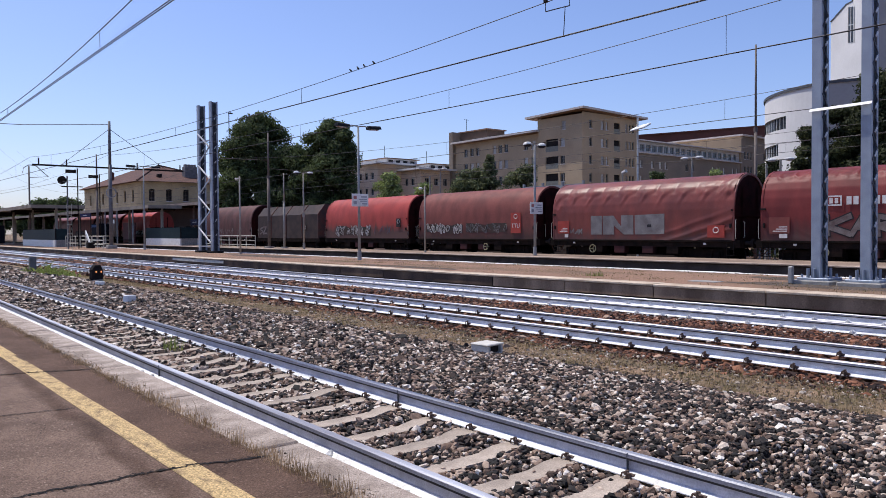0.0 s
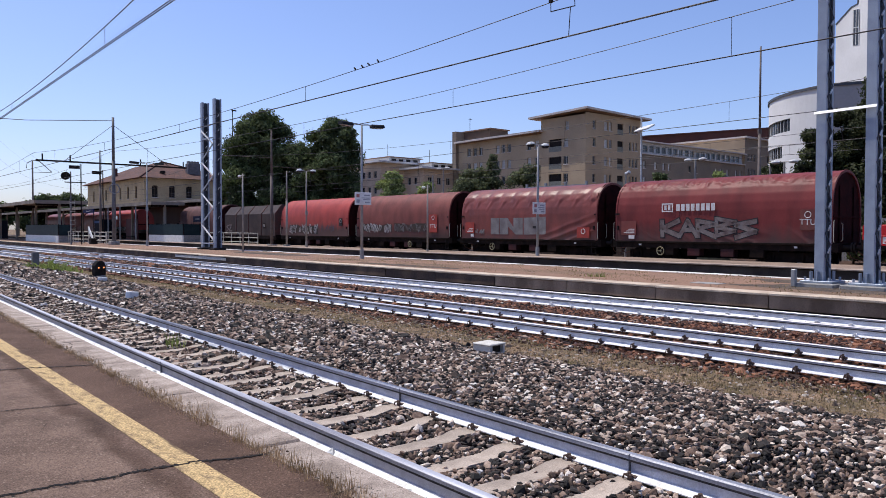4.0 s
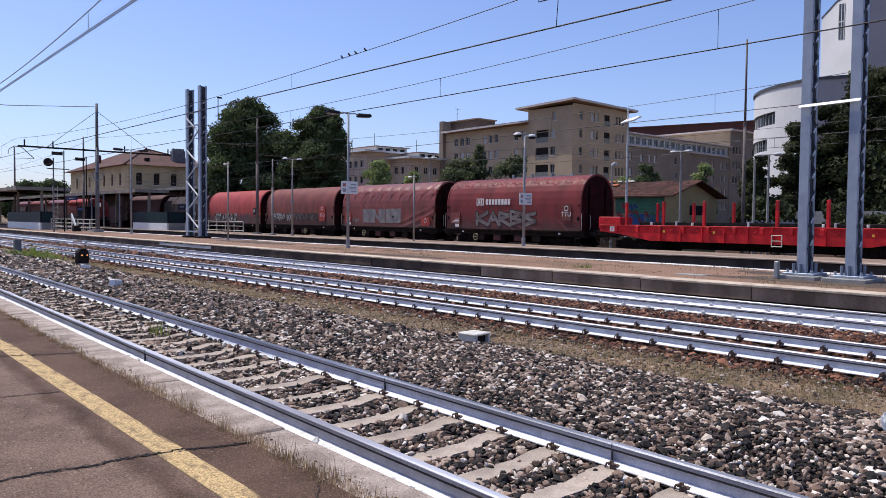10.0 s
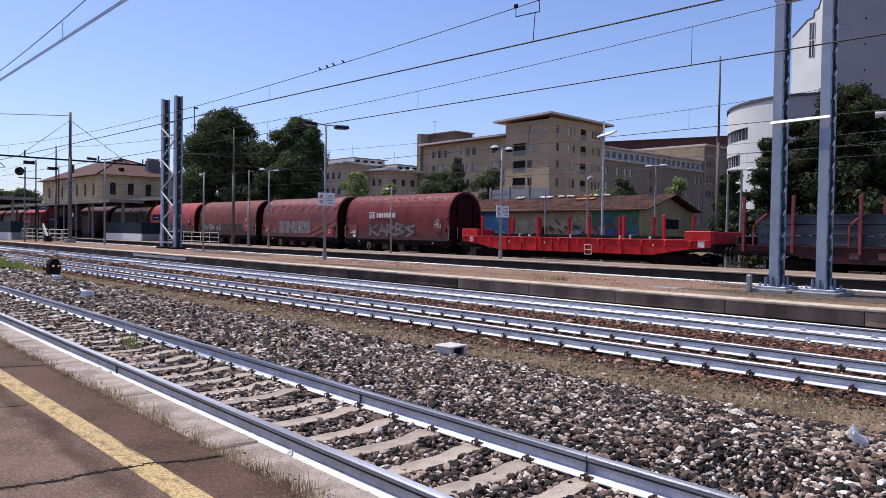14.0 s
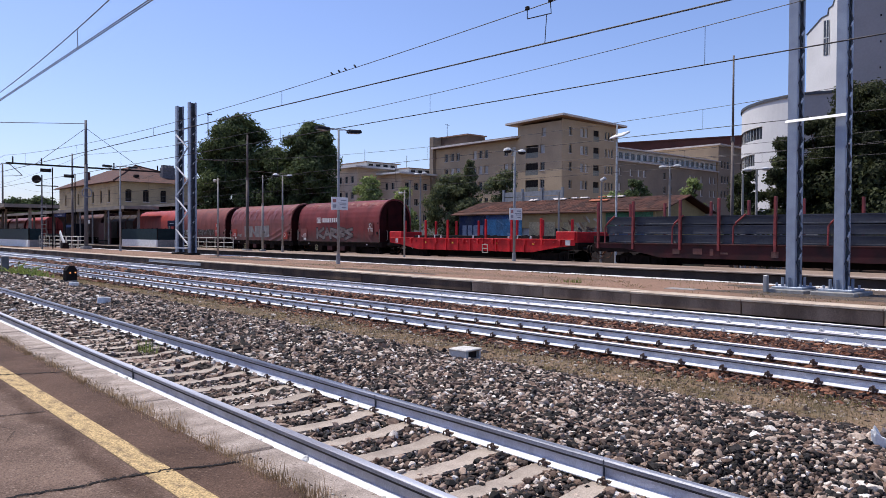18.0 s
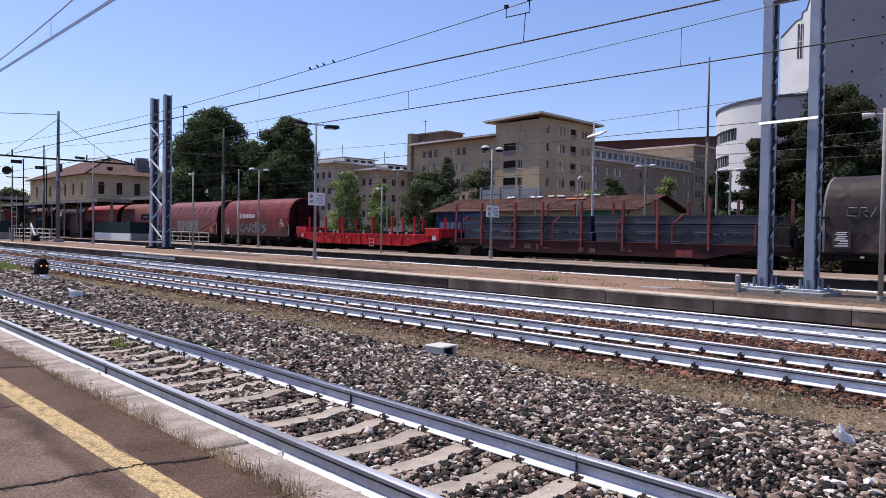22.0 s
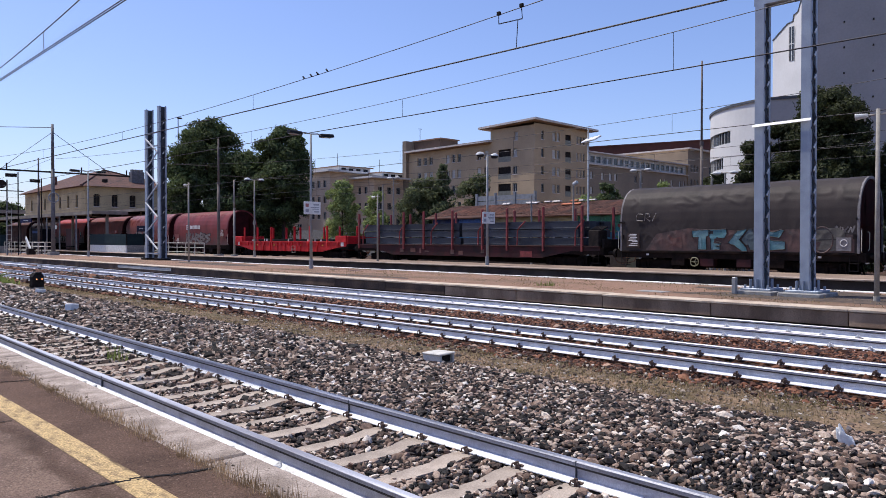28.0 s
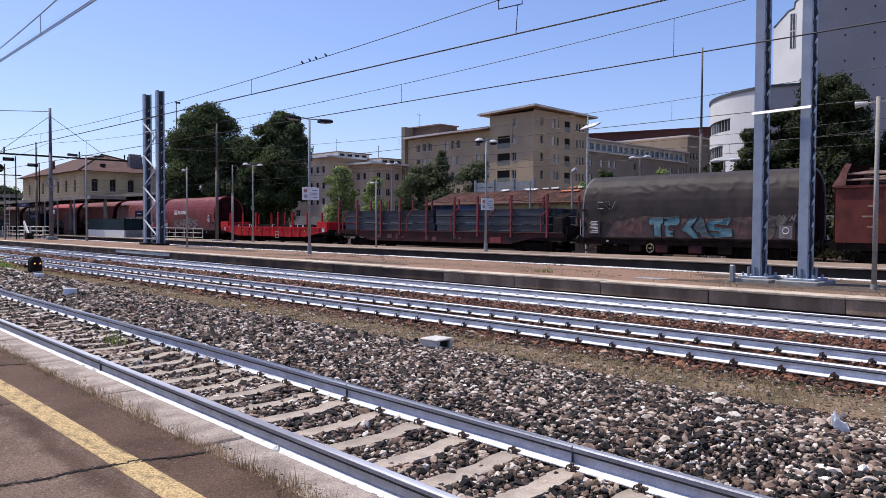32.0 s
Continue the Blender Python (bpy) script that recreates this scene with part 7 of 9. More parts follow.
# stake wagon with steel beams
ST_Y = -23.3
steel = thing("stake_wagon", pose(AXLE_X, ST_Y, 0), "dark red stake wagon loaded with slate-grey steel beams", "freight wagon", "wagons of the freight train")
ROLLING.append((steel, AXLE_X, ST_Y, 0))
running_gear(steel, 10.1, UNDER, 0.95, 1.3, 7.6)
for s in (-1, 1):
    bm = slab(bmesh.new(), [(-10.0, 1.36), (10.0, 1.36), (10.0, 1.15), (8.2, 1.12), (6.2, 0.72), (-6.2, 0.72), (-8.2, 1.12), (-10.0, 1.15)], s * 1.38 - 0.04, 0.08)
    sb = part("side_beam", bm, OLD_RED, steel, "dark red side beam with faded stencils")
    part("top_flange", B(s * 1.38 - 0.10, s * 1.38 + 0.10, -10.0, 10.0, 1.34, 1.40, bev=0.01), OLD_RED, sb)
    if s < 0:
        rnd = random.Random(5)
        for k in range(8):
            y = (5.3, 4.2, 3.5, 2.9, 0.6, -0.1, -1.9, -2.3)[k]
            d = rnd.uniform(0.08, 0.24)
            part("faded_stencil", B(-1.434, -1.42, y - d, y + d, 0.80 + rnd.uniform(0, 0.15), 1.0 + rnd.uniform(0, 0.2)), GRIME, sb)
        part("red_panel", B(-1.436, -1.42, -5.6, -4.75, 0.76, 1.10), STAKE_RED, sb, "dull red stencil panel")
part("deck", B(-1.35, 1.35, -10.0, 10.0, 1.28, 1.35), UNDER, steel)
SY = [9.78, 7.68, 5.09, 3.16, 0.59, -1.89, -3.8, -6.38, -8.91]
for x in (-1.44, 1.44):
    stakes(steel, SY, x, 1.1, 3.48, STAKE_RED, 0.06)
for x in (-1.44,):
    for y in (9.34, 5.49, 2.46, -1.57, -4.57, -8.5):
        bm = tube(bmesh.new(), [(x, y + 0.02, 1.4), (x, y, 2.2), (x, y - 0.12, 2.36), (x, y - 0.56, 2.74)], 0.042, 6)
        part("folded_stake", bm, STAKE_RED, steel, "folded red stake arm")
for s in (-1, 1):
    part("end_board", box(bmesh.new(), -1.3, 1.3, s * 10.1 - 0.07, s * 10.1 + 0.07, 1.0, 1.75, bev=0.02), BLACK, steel)
part("winch_box", box(bmesh.new(), -1.45, -0.7, -9.95, -9.3, 1.36, 2.2, bev=0.04), BLACK, steel)
bm = bmesh.new()
for k in range(5):
    rod(bm, (-1.2, -9.9 + 0.16 * k, 2.2), (-0.6, -9.9 + 0.16 * k, 2.38), 0.05, 8)
part("chain_bundle", bm, BLACK, steel, "bundle of dark lashing chains")
for ya, yb in ((-8.7, -0.25), (0.0, 9.2)):
    for lay in range(3):
        for col in range(4):
            bmn = thing("steel_beam", pose(0, 0, 0), "long slate-grey steel beam stacked on the stake wagon", "steel beam", "stack of steel beams")
            L = yb - ya
            c = 0.32
            prof = [(-c, 0.0), (c, 0.0), (c, 0.05), (c - 0.02, 0.06), (c - 0.02, 0.34), (c, 0.35), (c, 0.40), (-c, 0.40), (-c, 0.35), (-c + 0.02, 0.34), (-c + 0.02, 0.06), (-c, 0.05)]
            part("beam", prism(bmesh.new(), prof, -L / 2, L / 2), STEEL_LOAD, bmn)
            if col == 0 and lay < 2:
                for yy in (-2.6, 2.4):
                    part("timber_spacer", B(-0.36, 0.3, yy - 0.05, yy + 0.05, 0.402, 0.438), BLACK if lay else PANEL_GREY, bmn)
            ROLLING.append((bmn, AXLE_X - 1.02 + 0.68 * col, ST_Y + (ya + yb) / 2 + 0.12 * math.sin(col * 3 + lay), 1.42 + lay * 0.44))

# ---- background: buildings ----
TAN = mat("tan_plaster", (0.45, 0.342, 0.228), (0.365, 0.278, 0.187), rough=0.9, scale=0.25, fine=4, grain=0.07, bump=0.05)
PALE_TAN = mat("pale_tan_plaster", (0.54, 0.42, 0.315), (0.45, 0.35, 0.265), rough=0.9, scale=0.25, fine=4, grain=0.07, bump=0.05)
# darker tan: a grey plaster, and the painted shade of walls turned from the sun
TAN_GREY_SHADED = mat("grey_tan_and_shaded_plaster", (0.245, 0.198, 0.155), (0.205, 0.166, 0.132), rough=0.9, scale=0.3, fine=4, grain=0.08, bump=0.05)
YELLOW_PLASTER = mat("yellow_plaster", (0.44, 0.315, 0.15), (0.32, 0.23, 0.115), rough=0.9, scale=0.4, fine=5, grain=0.08, bump=0.05)
ROOF_EDGE = mat("pale_roof_edge", (0.62, 0.56, 0.52), (0.5, 0.45, 0.42), rough=0.8, scale=0.6)
SOFFIT = mat("brown_soffit", (0.26, 0.16, 0.115), (0.2, 0.13, 0.095), rough=0.8, scale=0.8)
STATION_WALL = mat("old_station_plaster", (0.47, 0.365, 0.225), (0.36, 0.282, 0.175), rough=0.9, scale=0.4, fine=5, grain=0.1, bump=0.05)
STATION_ROOF = mat("dark_station_tiles", (0.115, 0.054, 0.042), (0.070, 0.038, 0.032), rough=0.9, scale=0.8, fine=9, grain=0.3)
RED_BAND = mat("brick_red_band", (0.115, 0.046, 0.038), (0.09, 0.04, 0.034), rough=0.85, scale=0.4, fine=6, grain=0.1)
TILE = mat("old_roof_tiles", (0.118, 0.049, 0.031), (0.066, 0.033, 0.024), rough=0.9, scale=0.9, fine=14, grain=0.3, vary=0.25)
TILE_NEW = mat("bright_roof_tiles", (0.45, 0.15, 0.075), rough=0.85, scale=1.5)
WHITE_WALL = mat("white_render", (0.66, 0.65, 0.645), (0.60, 0.59, 0.585), rough=0.85, scale=0.2, fine=3, grain=0.03, bump=0.02)
# grey that carries the painted shade of walls turned from the sun
GREY_SHADE_WALL = mat("grey_shaded_render", (0.34, 0.33, 0.34), (0.30, 0.295, 0.30), rough=0.85, scale=0.15, fine=3, grain=0.04, bump=0.02)
LEAF = mat("dark_leaves", (0.125, 0.160, 0.062), (0.046, 0.064, 0.028), rough=0.75, islands=True, vary=0.6, scale=0.5, grain=0.1, bump=0)
LEAF_LIGHT = mat("light_leaves", (0.34, 0.39, 0.145), (0.19, 0.235, 0.085), rough=0.75, islands=True, vary=0.5, scale=0.6, grain=0.1, bump=0)
LEAF_OLIVE = mat("olive_leaves", (0.165, 0.182, 0.084), (0.072, 0.088, 0.043), rough=0.75, islands=True, vary=0.6, scale=0.5, grain=0.1, bump=0)
LEAF_RIGHT = mat("dense_dark_leaves", (0.070, 0.080, 0.031), (0.019, 0.024, 0.010), rough=0.75, islands=True, vary=0.6, scale=0.3, grain=0.1, bump=0)
for lm in (LEAF, LEAF_LIGHT, LEAF_RIGHT, LEAF_OLIVE):
    nt = lm.node_tree
    src = nt.nodes["Principled BSDF"].inputs["Base Color"].links[0].from_socket
    tl = nt.nodes.new("ShaderNodeBsdfTranslucent")
    mx = nt.nodes.new("ShaderNodeMixShader")
    mx.inputs[0].default_value = 0.35
    nt.links.new(src, tl.inputs["Color"])
    nt.links.new(nt.nodes["Principled BSDF"].outputs[0], mx.inputs[1])
    nt.links.new(tl.outputs[0], mx.inputs[2])
    nt.links.new(mx.outputs[0], nt.nodes["Material Output"].inputs["Surface"])
BARK = mat("bark", (0.075, 0.055, 0.042), rough=0.95, scale=4, grain=0.3)


def facade(parent, p0, p1, z0, z1, openings, material, name="wall", depth=0.28, pane=GLASS_DARK, sill=True, frame=SHUTTER):
    """A wall from p0 to p1 with real openings (u0, u1, v0, v1, kind) and a window set back in each."""
    p0, p1 = Vector((*p0, 0)), Vector((*p1, 0))
    d = (p1 - p0).normalized()
    n = Vector((d.y, -d.x, 0))
    L = (p1 - p0).length
    us = sorted({0.0, L, *[o[0] for o in openings], *[o[1] for o in openings]})
    vs = sorted({z0, z1, *[o[2] for o in openings], *[o[3] for o in openings]})
    bm = bmesh.new()
    at = lambda u, v, b=0.0: p0 + d * u - n * b + Vector((0, 0, v))
    cache = {}

    def vert(u, v):
        if (u, v) not in cache:
            cache[(u, v)] = bm.verts.new(at(u, v))
        return cache[(u, v)]

    for ua, ub in zip(us, us[1:]):
        for va, vb in zip(vs, vs[1:]):
            uc, vc = (ua + ub) / 2, (va + vb) / 2
            if any(o[0] < uc < o[1] and o[2] < vc < o[3] for o in openings):
                continue
            bm.faces.new((vert(ua, va), vert(ub, va), vert(ub, vb), vert(ua, vb)))
    for o in openings:
        c = [(o[0], o[2]), (o[1], o[2]), (o[1], o[3]), (o[0], o[3])]
        for (ua, va), (ub, vb) in zip(c, c[1:] + c[:1]):
            bm.faces.new([bm.verts.new(p) for p in (at(ua, va), at(ub, vb), at(ub, vb, depth), at(ua, va, depth))])
    bmesh.ops.remove_doubles(bm, verts=bm.verts, dist=0.0005)
    me = bpy.data.meshes.new(name)
    bm.to_mesh(me)
    bm.free()
    me.materials.append(material)
    wall = new(name, me)
    wall.parent = parent
    for o in openings:
        kind = o[4] if len(o) > 4 else "w"
        bm = bmesh.new()
        q = [at(o[0], o[2], depth * 0.8), at(o[1], o[2], depth * 0.8), at(o[1], o[3], depth * 0.8), at(o[0], o[3], depth * 0.8)]
        q2 = [p - n * 0.06 for p in q]
        va, vb = [bm.verts.new(p) for p in q], [bm.verts.new(p) for p in q2]
        bm.faces.new(va)
        bm.faces.new(vb[::-1])
        for k in range(4):
            bm.faces.new((va[k], vb[k], vb[(k + 1) % 4], va[(k + 1) % 4]))
        win = part("window", bm, {"w": pane, "s": SHUTTER, "l": BLACK}[kind], wall, {"w": "", "s": "window with closed pale shutter", "l": "dark recessed loggia"}[kind])
        if kind == "w" and o[1] - o[0] > 0.5:
            bm = bmesh.new()
            mid = (o[0] + o[1]) / 2
            for ua, ub, wa, wb in ((o[0], o[0] + 0.07, o[2], o[3]), (o[1] - 0.07, o[1], o[2], o[3]), (mid - 0.035, mid + 0.035, o[2], o[3]), (o[0], o[1], o[3] - 0.07, o[3])):
                a = [bm.verts.new(p) for p in (at(ua, wa, depth * 0.7), at(ub, wa, depth * 0.7), at(ub, wb, depth * 0.7), at(ua, wb, depth * 0.7))]
                bm.faces.new(a)
            part("frame", bm, frame, win)
        if kind == "l":
            bm = bmesh.new()
            a = [bm.verts.new(p) for p in (at(o[0], o[2], 0.02), at(o[1], o[2], 0.02), at(o[1], o[2] + 0.95, 0.02), at(o[0], o[2] + 0.95, 0.02))]
            bm.faces.new(a)
            part("balcony_front", bm, mat("balcony_panel", (0.20, 0.20, 0.17), rough=0.4), win, "glazed balcony front")
        elif sill:
            bm = bmesh.new()
            a = [bm.verts.new(p) for p in (at(o[0] - 0.06, o[2] - 0.10), at(o[1] + 0.06, o[2] - 0.10), at(o[1] + 0.06, o[2]), at(o[0] - 0.06, o[2]))]
            b = [bm.verts.new(v.co + n * 0.08) for v in a]
            bm.faces.new(b)
            for k in range(4):
                bm.faces.new((a[k], b[k], b[(k + 1) % 4], a[(k + 1) % 4]))
            part("sill", bm, ROOF_EDGE, win)
    return wall


def roof_slab(parent, pts, z, t, material=ROOF_EDGE, name="roof"):
    """A flat or tilted roof slab; pts are (x, y, dz)."""
    bm = bmesh.new()
    a = [bm.verts.new((x, y, z + dz)) for x, y, dz in pts]
    b = [bm.verts.new((x, y, z + dz + t)) for x, y, dz in pts]
    bm.faces.new(a[::-1])
    bm.faces.new(b)
    for k in range(len(a)):
        bm.faces.new((a[k], a[(k + 1) % len(a)], b[(k + 1) % len(a)], b[k]))
    return part(name, bm, material, parent)


G = -0.62
# tan apartment block
ap = thing("apartment_block", pose(0, 0, 0), "tan plastered apartment block with overhanging flat roof", "building")
rows = [20.05, 16.95, 13.85, 10.75, 7.6, 4.4]
op = []
for i, z in enumerate(rows):
    for u0, u1, k in ((1.9, 2.7, "w"), (5.1, 6.1, "s"), (6.5, 7.2, "w" if i % 2 else "s"), (8.9, 10.6, "l"), (12.3, 12.9, "w"), (13.3, 13.9, "s" if i % 3 == 1 else "w"), (14.3, 14.9, "w")):
        op.append((u0, u1, z - 0.75 - (0.5 if k == "l" else 0), z + 0.75, k))
facade(ap, (102, 83), (118, 83), G, 22.0, op, TAN)
op = []
for i, z in enumerate(rows):
    if i == 0:
        op.append((5.7, 6.6, z - 0.7, z + 0.8, "s"))
        continue
    op += [(1.9, 4.9, z - 1.3, z + 0.95, "l"), (5.35, 6.4, z - 0.55, z + 0.95, "s" if i == 1 else "w")]
facade(ap, (102, 93.3), (102, 83), G, 21.7, op, TAN)
facade(ap, (118, 83), (118, 95), G, 22.0, [], TAN)
facade(ap, (118, 93.3), (102, 93.3), G, 21.7, [], TAN)
roof_slab(ap, [(100.7, 81.7, 0.35), (119.5, 81.7, 0.0), (119.5, 96, 0.0), (100.7, 95.3, -0.1)], 22.0, 0.35)
roof_slab(ap, [(100.9, 81.9, 0.33), (119.3, 81.9, -0.02), (119.3, 95.8, -0.02), (100.9, 95.1, -0.12)], 21.94, 0.04, SOFFIT, "soffit")
op = []
for i, z in enumerate((17.4, 14.4, 11.3, 8.2, 5.0)):
    for u0 in (1.5, 3.3, 5.0, 9.8, 11.4, 13.0, 18.2, 20.1):
        op.append((u0, u0 + 1.0, z - 0.8, z + 0.75, "s" if (int(u0 * 7) + i) % 4 == 0 else "w"))
facade(ap, (102.6, 116.8), (102.6, 93.3), G, 19.3, [(a + 1.3, b + 1.3, c, d, e) for a, b, c, d, e in op], TAN)
roof_slab(ap, [(101.1, 92.9, 0.2), (112, 92.9, 0.2), (112, 116.6, 0.0), (101.1, 116.6, 0.0)], 19.3, 0.35)
roof_slab(ap, [(101.3, 93.0, 0.18), (111, 93.0, 0.18), (111, 116.4, -0.02), (101.3, 116.4, -0.02)], 19.24, 0.04, SOFFIT, "soffit")
facade(ap, (101.8, 117.8), (101.8, 116.7), G, 21.9, [], TAN_GREY_SHADED, "stair_pier")
facade(ap, (101.8, 116.7), (104.0, 116.7), G, 21.9, [], TAN_GREY_SHADED, "stair_pier")
STAIR = mat("dark_brown_render", (0.125, 0.085, 0.064), (0.095, 0.066, 0.052), rough=0.85, scale=0.5, grain=0.1)
facade(ap, (104.0, 116.9), (104.0, 108.8), 19.2, 21.8, [], STAIR, "stair_tower")
facade(ap, (104.0, 108.8), (109.0, 108.8), 19.2, 21.8, [], STAIR, "stair_tower")
roof_slab(ap, [(103.7, 108.4, 0), (109.2, 108.4, 0), (109.2, 117.4, 0), (103.7, 117.4, 0)], 21.8, 0.22, SOFFIT)
part("antenna", rod(bmesh.new(), (104, 114.8, 22), (104, 114.8, 24.6), 0.05, 5), BLACK, ap)
part("antenna_bar", rod(bmesh.new(), (103.4, 114.8, 24.4), (104.6, 114.8, 24.4), 0.04, 5), BLACK, ap)

# long block with a row of attic windows
lb = thing("long_block", pose(0, 0, 0), "long tan block with a glazed attic storey", "building")
op = [(float(u), float(u) + 1.6, 17.9, 19.3, "w") for u in np.arange(1.0, 46.0, 2.2)]
facade(lb, (124, 92), (172, 92), 17.4, 19.8, op, mat("pale_blue_attic", (0.50, 0.52, 0.55), (0.42, 0.44, 0.47), rough=0.6, scale=0.3), "attic_wall", pane=mat("blue_grey_glass", (0.10, 0.12, 0.14), rough=0.2))
op = []
for z in (15.2, 12.0, 8.8, 5.6):
    op += [(float(u), float(u) + 0.9, z - 0.8, z + 0.7, "s" if u % 3 else "w") for u in (3, 5, 7, 11, 14, 16, 24, 26.5, 35, 37, 40, 44, 46)]
# this wall's darker tan has its shade painted in
facade(lb, (124, 91.6), (172, 91.6), G, 17.4, op, TAN_GREY_SHADED)
roof_slab(lb, [(123, 90.8, 0), (172, 90.8, 0), (172, 110, 0), (123, 110, 0)], 19.8, 0.25)
roof_slab(lb, [(123.5, 91.1, 0), (172, 91.1, 0), (172, 93, 0), (123.5, 93, 0)], 17.3, 0.2)

rb = thing("red_banded_block", pose(0, 0, 0), "large block with a brick-red top band", "building")
facade(rb, (180, 180), (206.4, 96), G, 27.6, [], TAN_GREY_SHADED)
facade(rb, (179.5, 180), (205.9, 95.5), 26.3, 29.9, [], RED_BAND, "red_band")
facade(rb, (205.9, 95.5), (240, 95.5), G, 28.7, [], TAN_GREY_SHADED)
roof_slab(rb, [(178.8, 180.6, 0), (205.7, 94.6, 0), (246, 94.6, 0), (246, 180, 0)], 29.9, 0.35, RED_BAND)
tb = thing("tan_annex", pose(0, 0, 0), "tan annex block with flat roof, shade painted on one side", "building")
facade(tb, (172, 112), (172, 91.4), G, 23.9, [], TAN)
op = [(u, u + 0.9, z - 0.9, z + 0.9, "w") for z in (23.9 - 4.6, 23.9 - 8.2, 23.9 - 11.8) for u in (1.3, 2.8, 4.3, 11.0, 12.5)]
# same annex as the tan wall, darkened here to paint its shaded side
facade(tb, (172, 91.4), (192, 91.4), G, 23.9, op, TAN_GREY_SHADED)
roof_slab(tb, [(171.3, 90.6, 0), (193, 90.6, 0), (193, 113, 0), (171.3, 113, 0)], 23.9, 0.35)


# white curved hall and tall grey slab
hall = thing("curved_white_hall", pose(0, 0, 0), "white rendered building with a curved front and ribbon windows", "building")
cx, cy, R = 108.9, 36.9, 15.5
bm = bmesh.new()
ring = []
segs = 30
zs = [G, 11.1, 12.6, 14.4, 16.0, 19.0]
for k in range(segs + 1):
    a = radians(75 + 97 * k / segs)
    ring.append((cx + R * math.cos(a), cy + R * math.sin(a), math.degrees(a)))
grid = [[bm.verts.new((x, y, z)) for z in zs] for x, y, _ in ring]
win_faces = []
for k in range(segs):
    for j in range(len(zs) - 1):
        glazed = (j == 3 and 112 < ring[k][2] < 147) or (j == 1 and 112 < ring[k][2] < 142)
        if glazed:
            win_faces.append((k, zs[j], zs[j + 1]))
            continue
        bm.faces.new((grid[k][j], grid[k + 1][j], grid[k + 1][j + 1], grid[k][j + 1]))
shell = part("shell", bm, WHITE_WALL, hall)
for k, za, zb in win_faces:
    bm = bmesh.new()
    f = (R - 0.45) / R
    pts = [(cx + (x - cx) * f, cy + (y - cy) * f) for x, y, _ in (ring[k], ring[k + 1])]
    v = [bm.verts.new((*pts[0], za)), bm.verts.new((*pts[1], za)), bm.verts.new((*pts[1], zb)), bm.verts.new((*pts[0], zb))]
    bm.faces.new(v)
    w = part("window", bm, GLASS_DARK, shell)
    part("mullion", rod(bmesh.new(), (cx + (ring[k][0] - cx) * 0.985, cy + (ring[k][1] - cy) * 0.985, za), (cx + (ring[k][0] - cx) * 0.985, cy + (ring[k][1] - cy) * 0.985, zb), 0.06, 5), SHUTTER, w)
bm = bmesh.new()
top = [bm.verts.new((cx + R * 1.01 * math.cos(radians(75 + 97 * k / segs)), cy + R * 1.01 * math.sin(radians(75 + 97 * k / segs)), 19.3)) for k in range(segs + 1)]
hx, hy = cx + R * math.cos(radians(172)), cy + R * math.sin(radians(172))
top += [bm.verts.new((x, y, 19.3)) for x, y in ((hx + 8.6 * 0.37 - 0.15, hy - 8.6 * 0.93 - 0.06), (hx + 8.6 * 0.37 + 22.3, hy - 8.6 * 0.93 + 8.9))]
low = [bm.verts.new((v.co.x, v.co.y, 18.95)) for v in top]
for k in range(len(top) - 1):
    bm.faces.new((low[k], low[k + 1], top[k + 1], top[k]))
bm.faces.new(top[::-1])
part("roof", bm, DARK_SHADED_STEEL, hall, "dark roof edge")

tall = thing("tall_grey_slab", pose(0, 0, 0), "tall windowless grey slab with a white side wall", "building")
xw = 140.7


def swung(bm):
    """The side wall runs back at a slant from the slab's corner."""
    for v in bm.verts:
        f = 1 + SLANT * (v.co.y - 52.7) / 5.24
        v.co = (v.co.x * f, v.co.y * f, 1.75 + (v.co.z - 1.75) * f)
    return bm


SLANT = 0.05
bm = bmesh.new()
v = [bm.verts.new((xw, y, z)) for y, z in [(52.7, G), (52.7, 45.5), (53.5, 42.8), (54.2, 42.4), (54.36, 41.3), (55.35, 41.0), (57.94, 38.5), (57.94, G)]]
bm.faces.new(v)
part("side_wall", swung(bm), WHITE_WALL, tall, "white side wall with slanted top")
part("slanted_coping", swung(tube(bmesh.new(), [(xw, 57.98, 38.5), (xw, 55.35, 41.05), (xw, 54.36, 41.35), (xw, 54.2, 42.45), (xw, 53.5, 42.85), (xw, 52.7, 45.5)], 0.16, 5)), DARK_SHADED_STEEL, tall, "dark metal coping")
wn2 = part("tall_window", swung(B(xw - 0.12, xw + 0.1, 54.05, 54.95, 34.2, 40.4)), GLASS_DARK, tall, "tall dark window")
for y in (54.05, 54.5, 54.95):
    part("mullion", swung(B(xw - 0.18, xw - 0.12, y - 0.05, y + 0.05, 34.2, 40.4)), SHUTTER, wn2)
part("mullion", swung(B(xw - 0.18, xw - 0.12, 54.05, 54.95, 37.2, 37.35)), SHUTTER, wn2)
wx2, wy2 = 0.37, -0.93
# the front's grey includes its shade
facade(tall, (xw, 52.7), (xw + 70 * wx2, 52.7 + 70 * wy2), G, 45.5, [], GREY_SHADE_WALL, "front_wall", sill=False)
part("parapet_cap", tube(bmesh.new(), [(xw, 52.7, 45.55), (xw + 70 * wx2, 52.7 + 70 * wy2, 45.55)], 0.2, 5), DARK_SHADED_STEEL, tall)
roof_slab(tall, [(xw, 52.7, 0), (xw + 70 * wx2, 52.7 + 70 * wy2, 0), (xw + 70 * wx2 + 20, 52.7 + 70 * wy2, 0), (xw + 20, 53.0, 0)], 44.6, 0.3, GREY_SHADE_WALL)
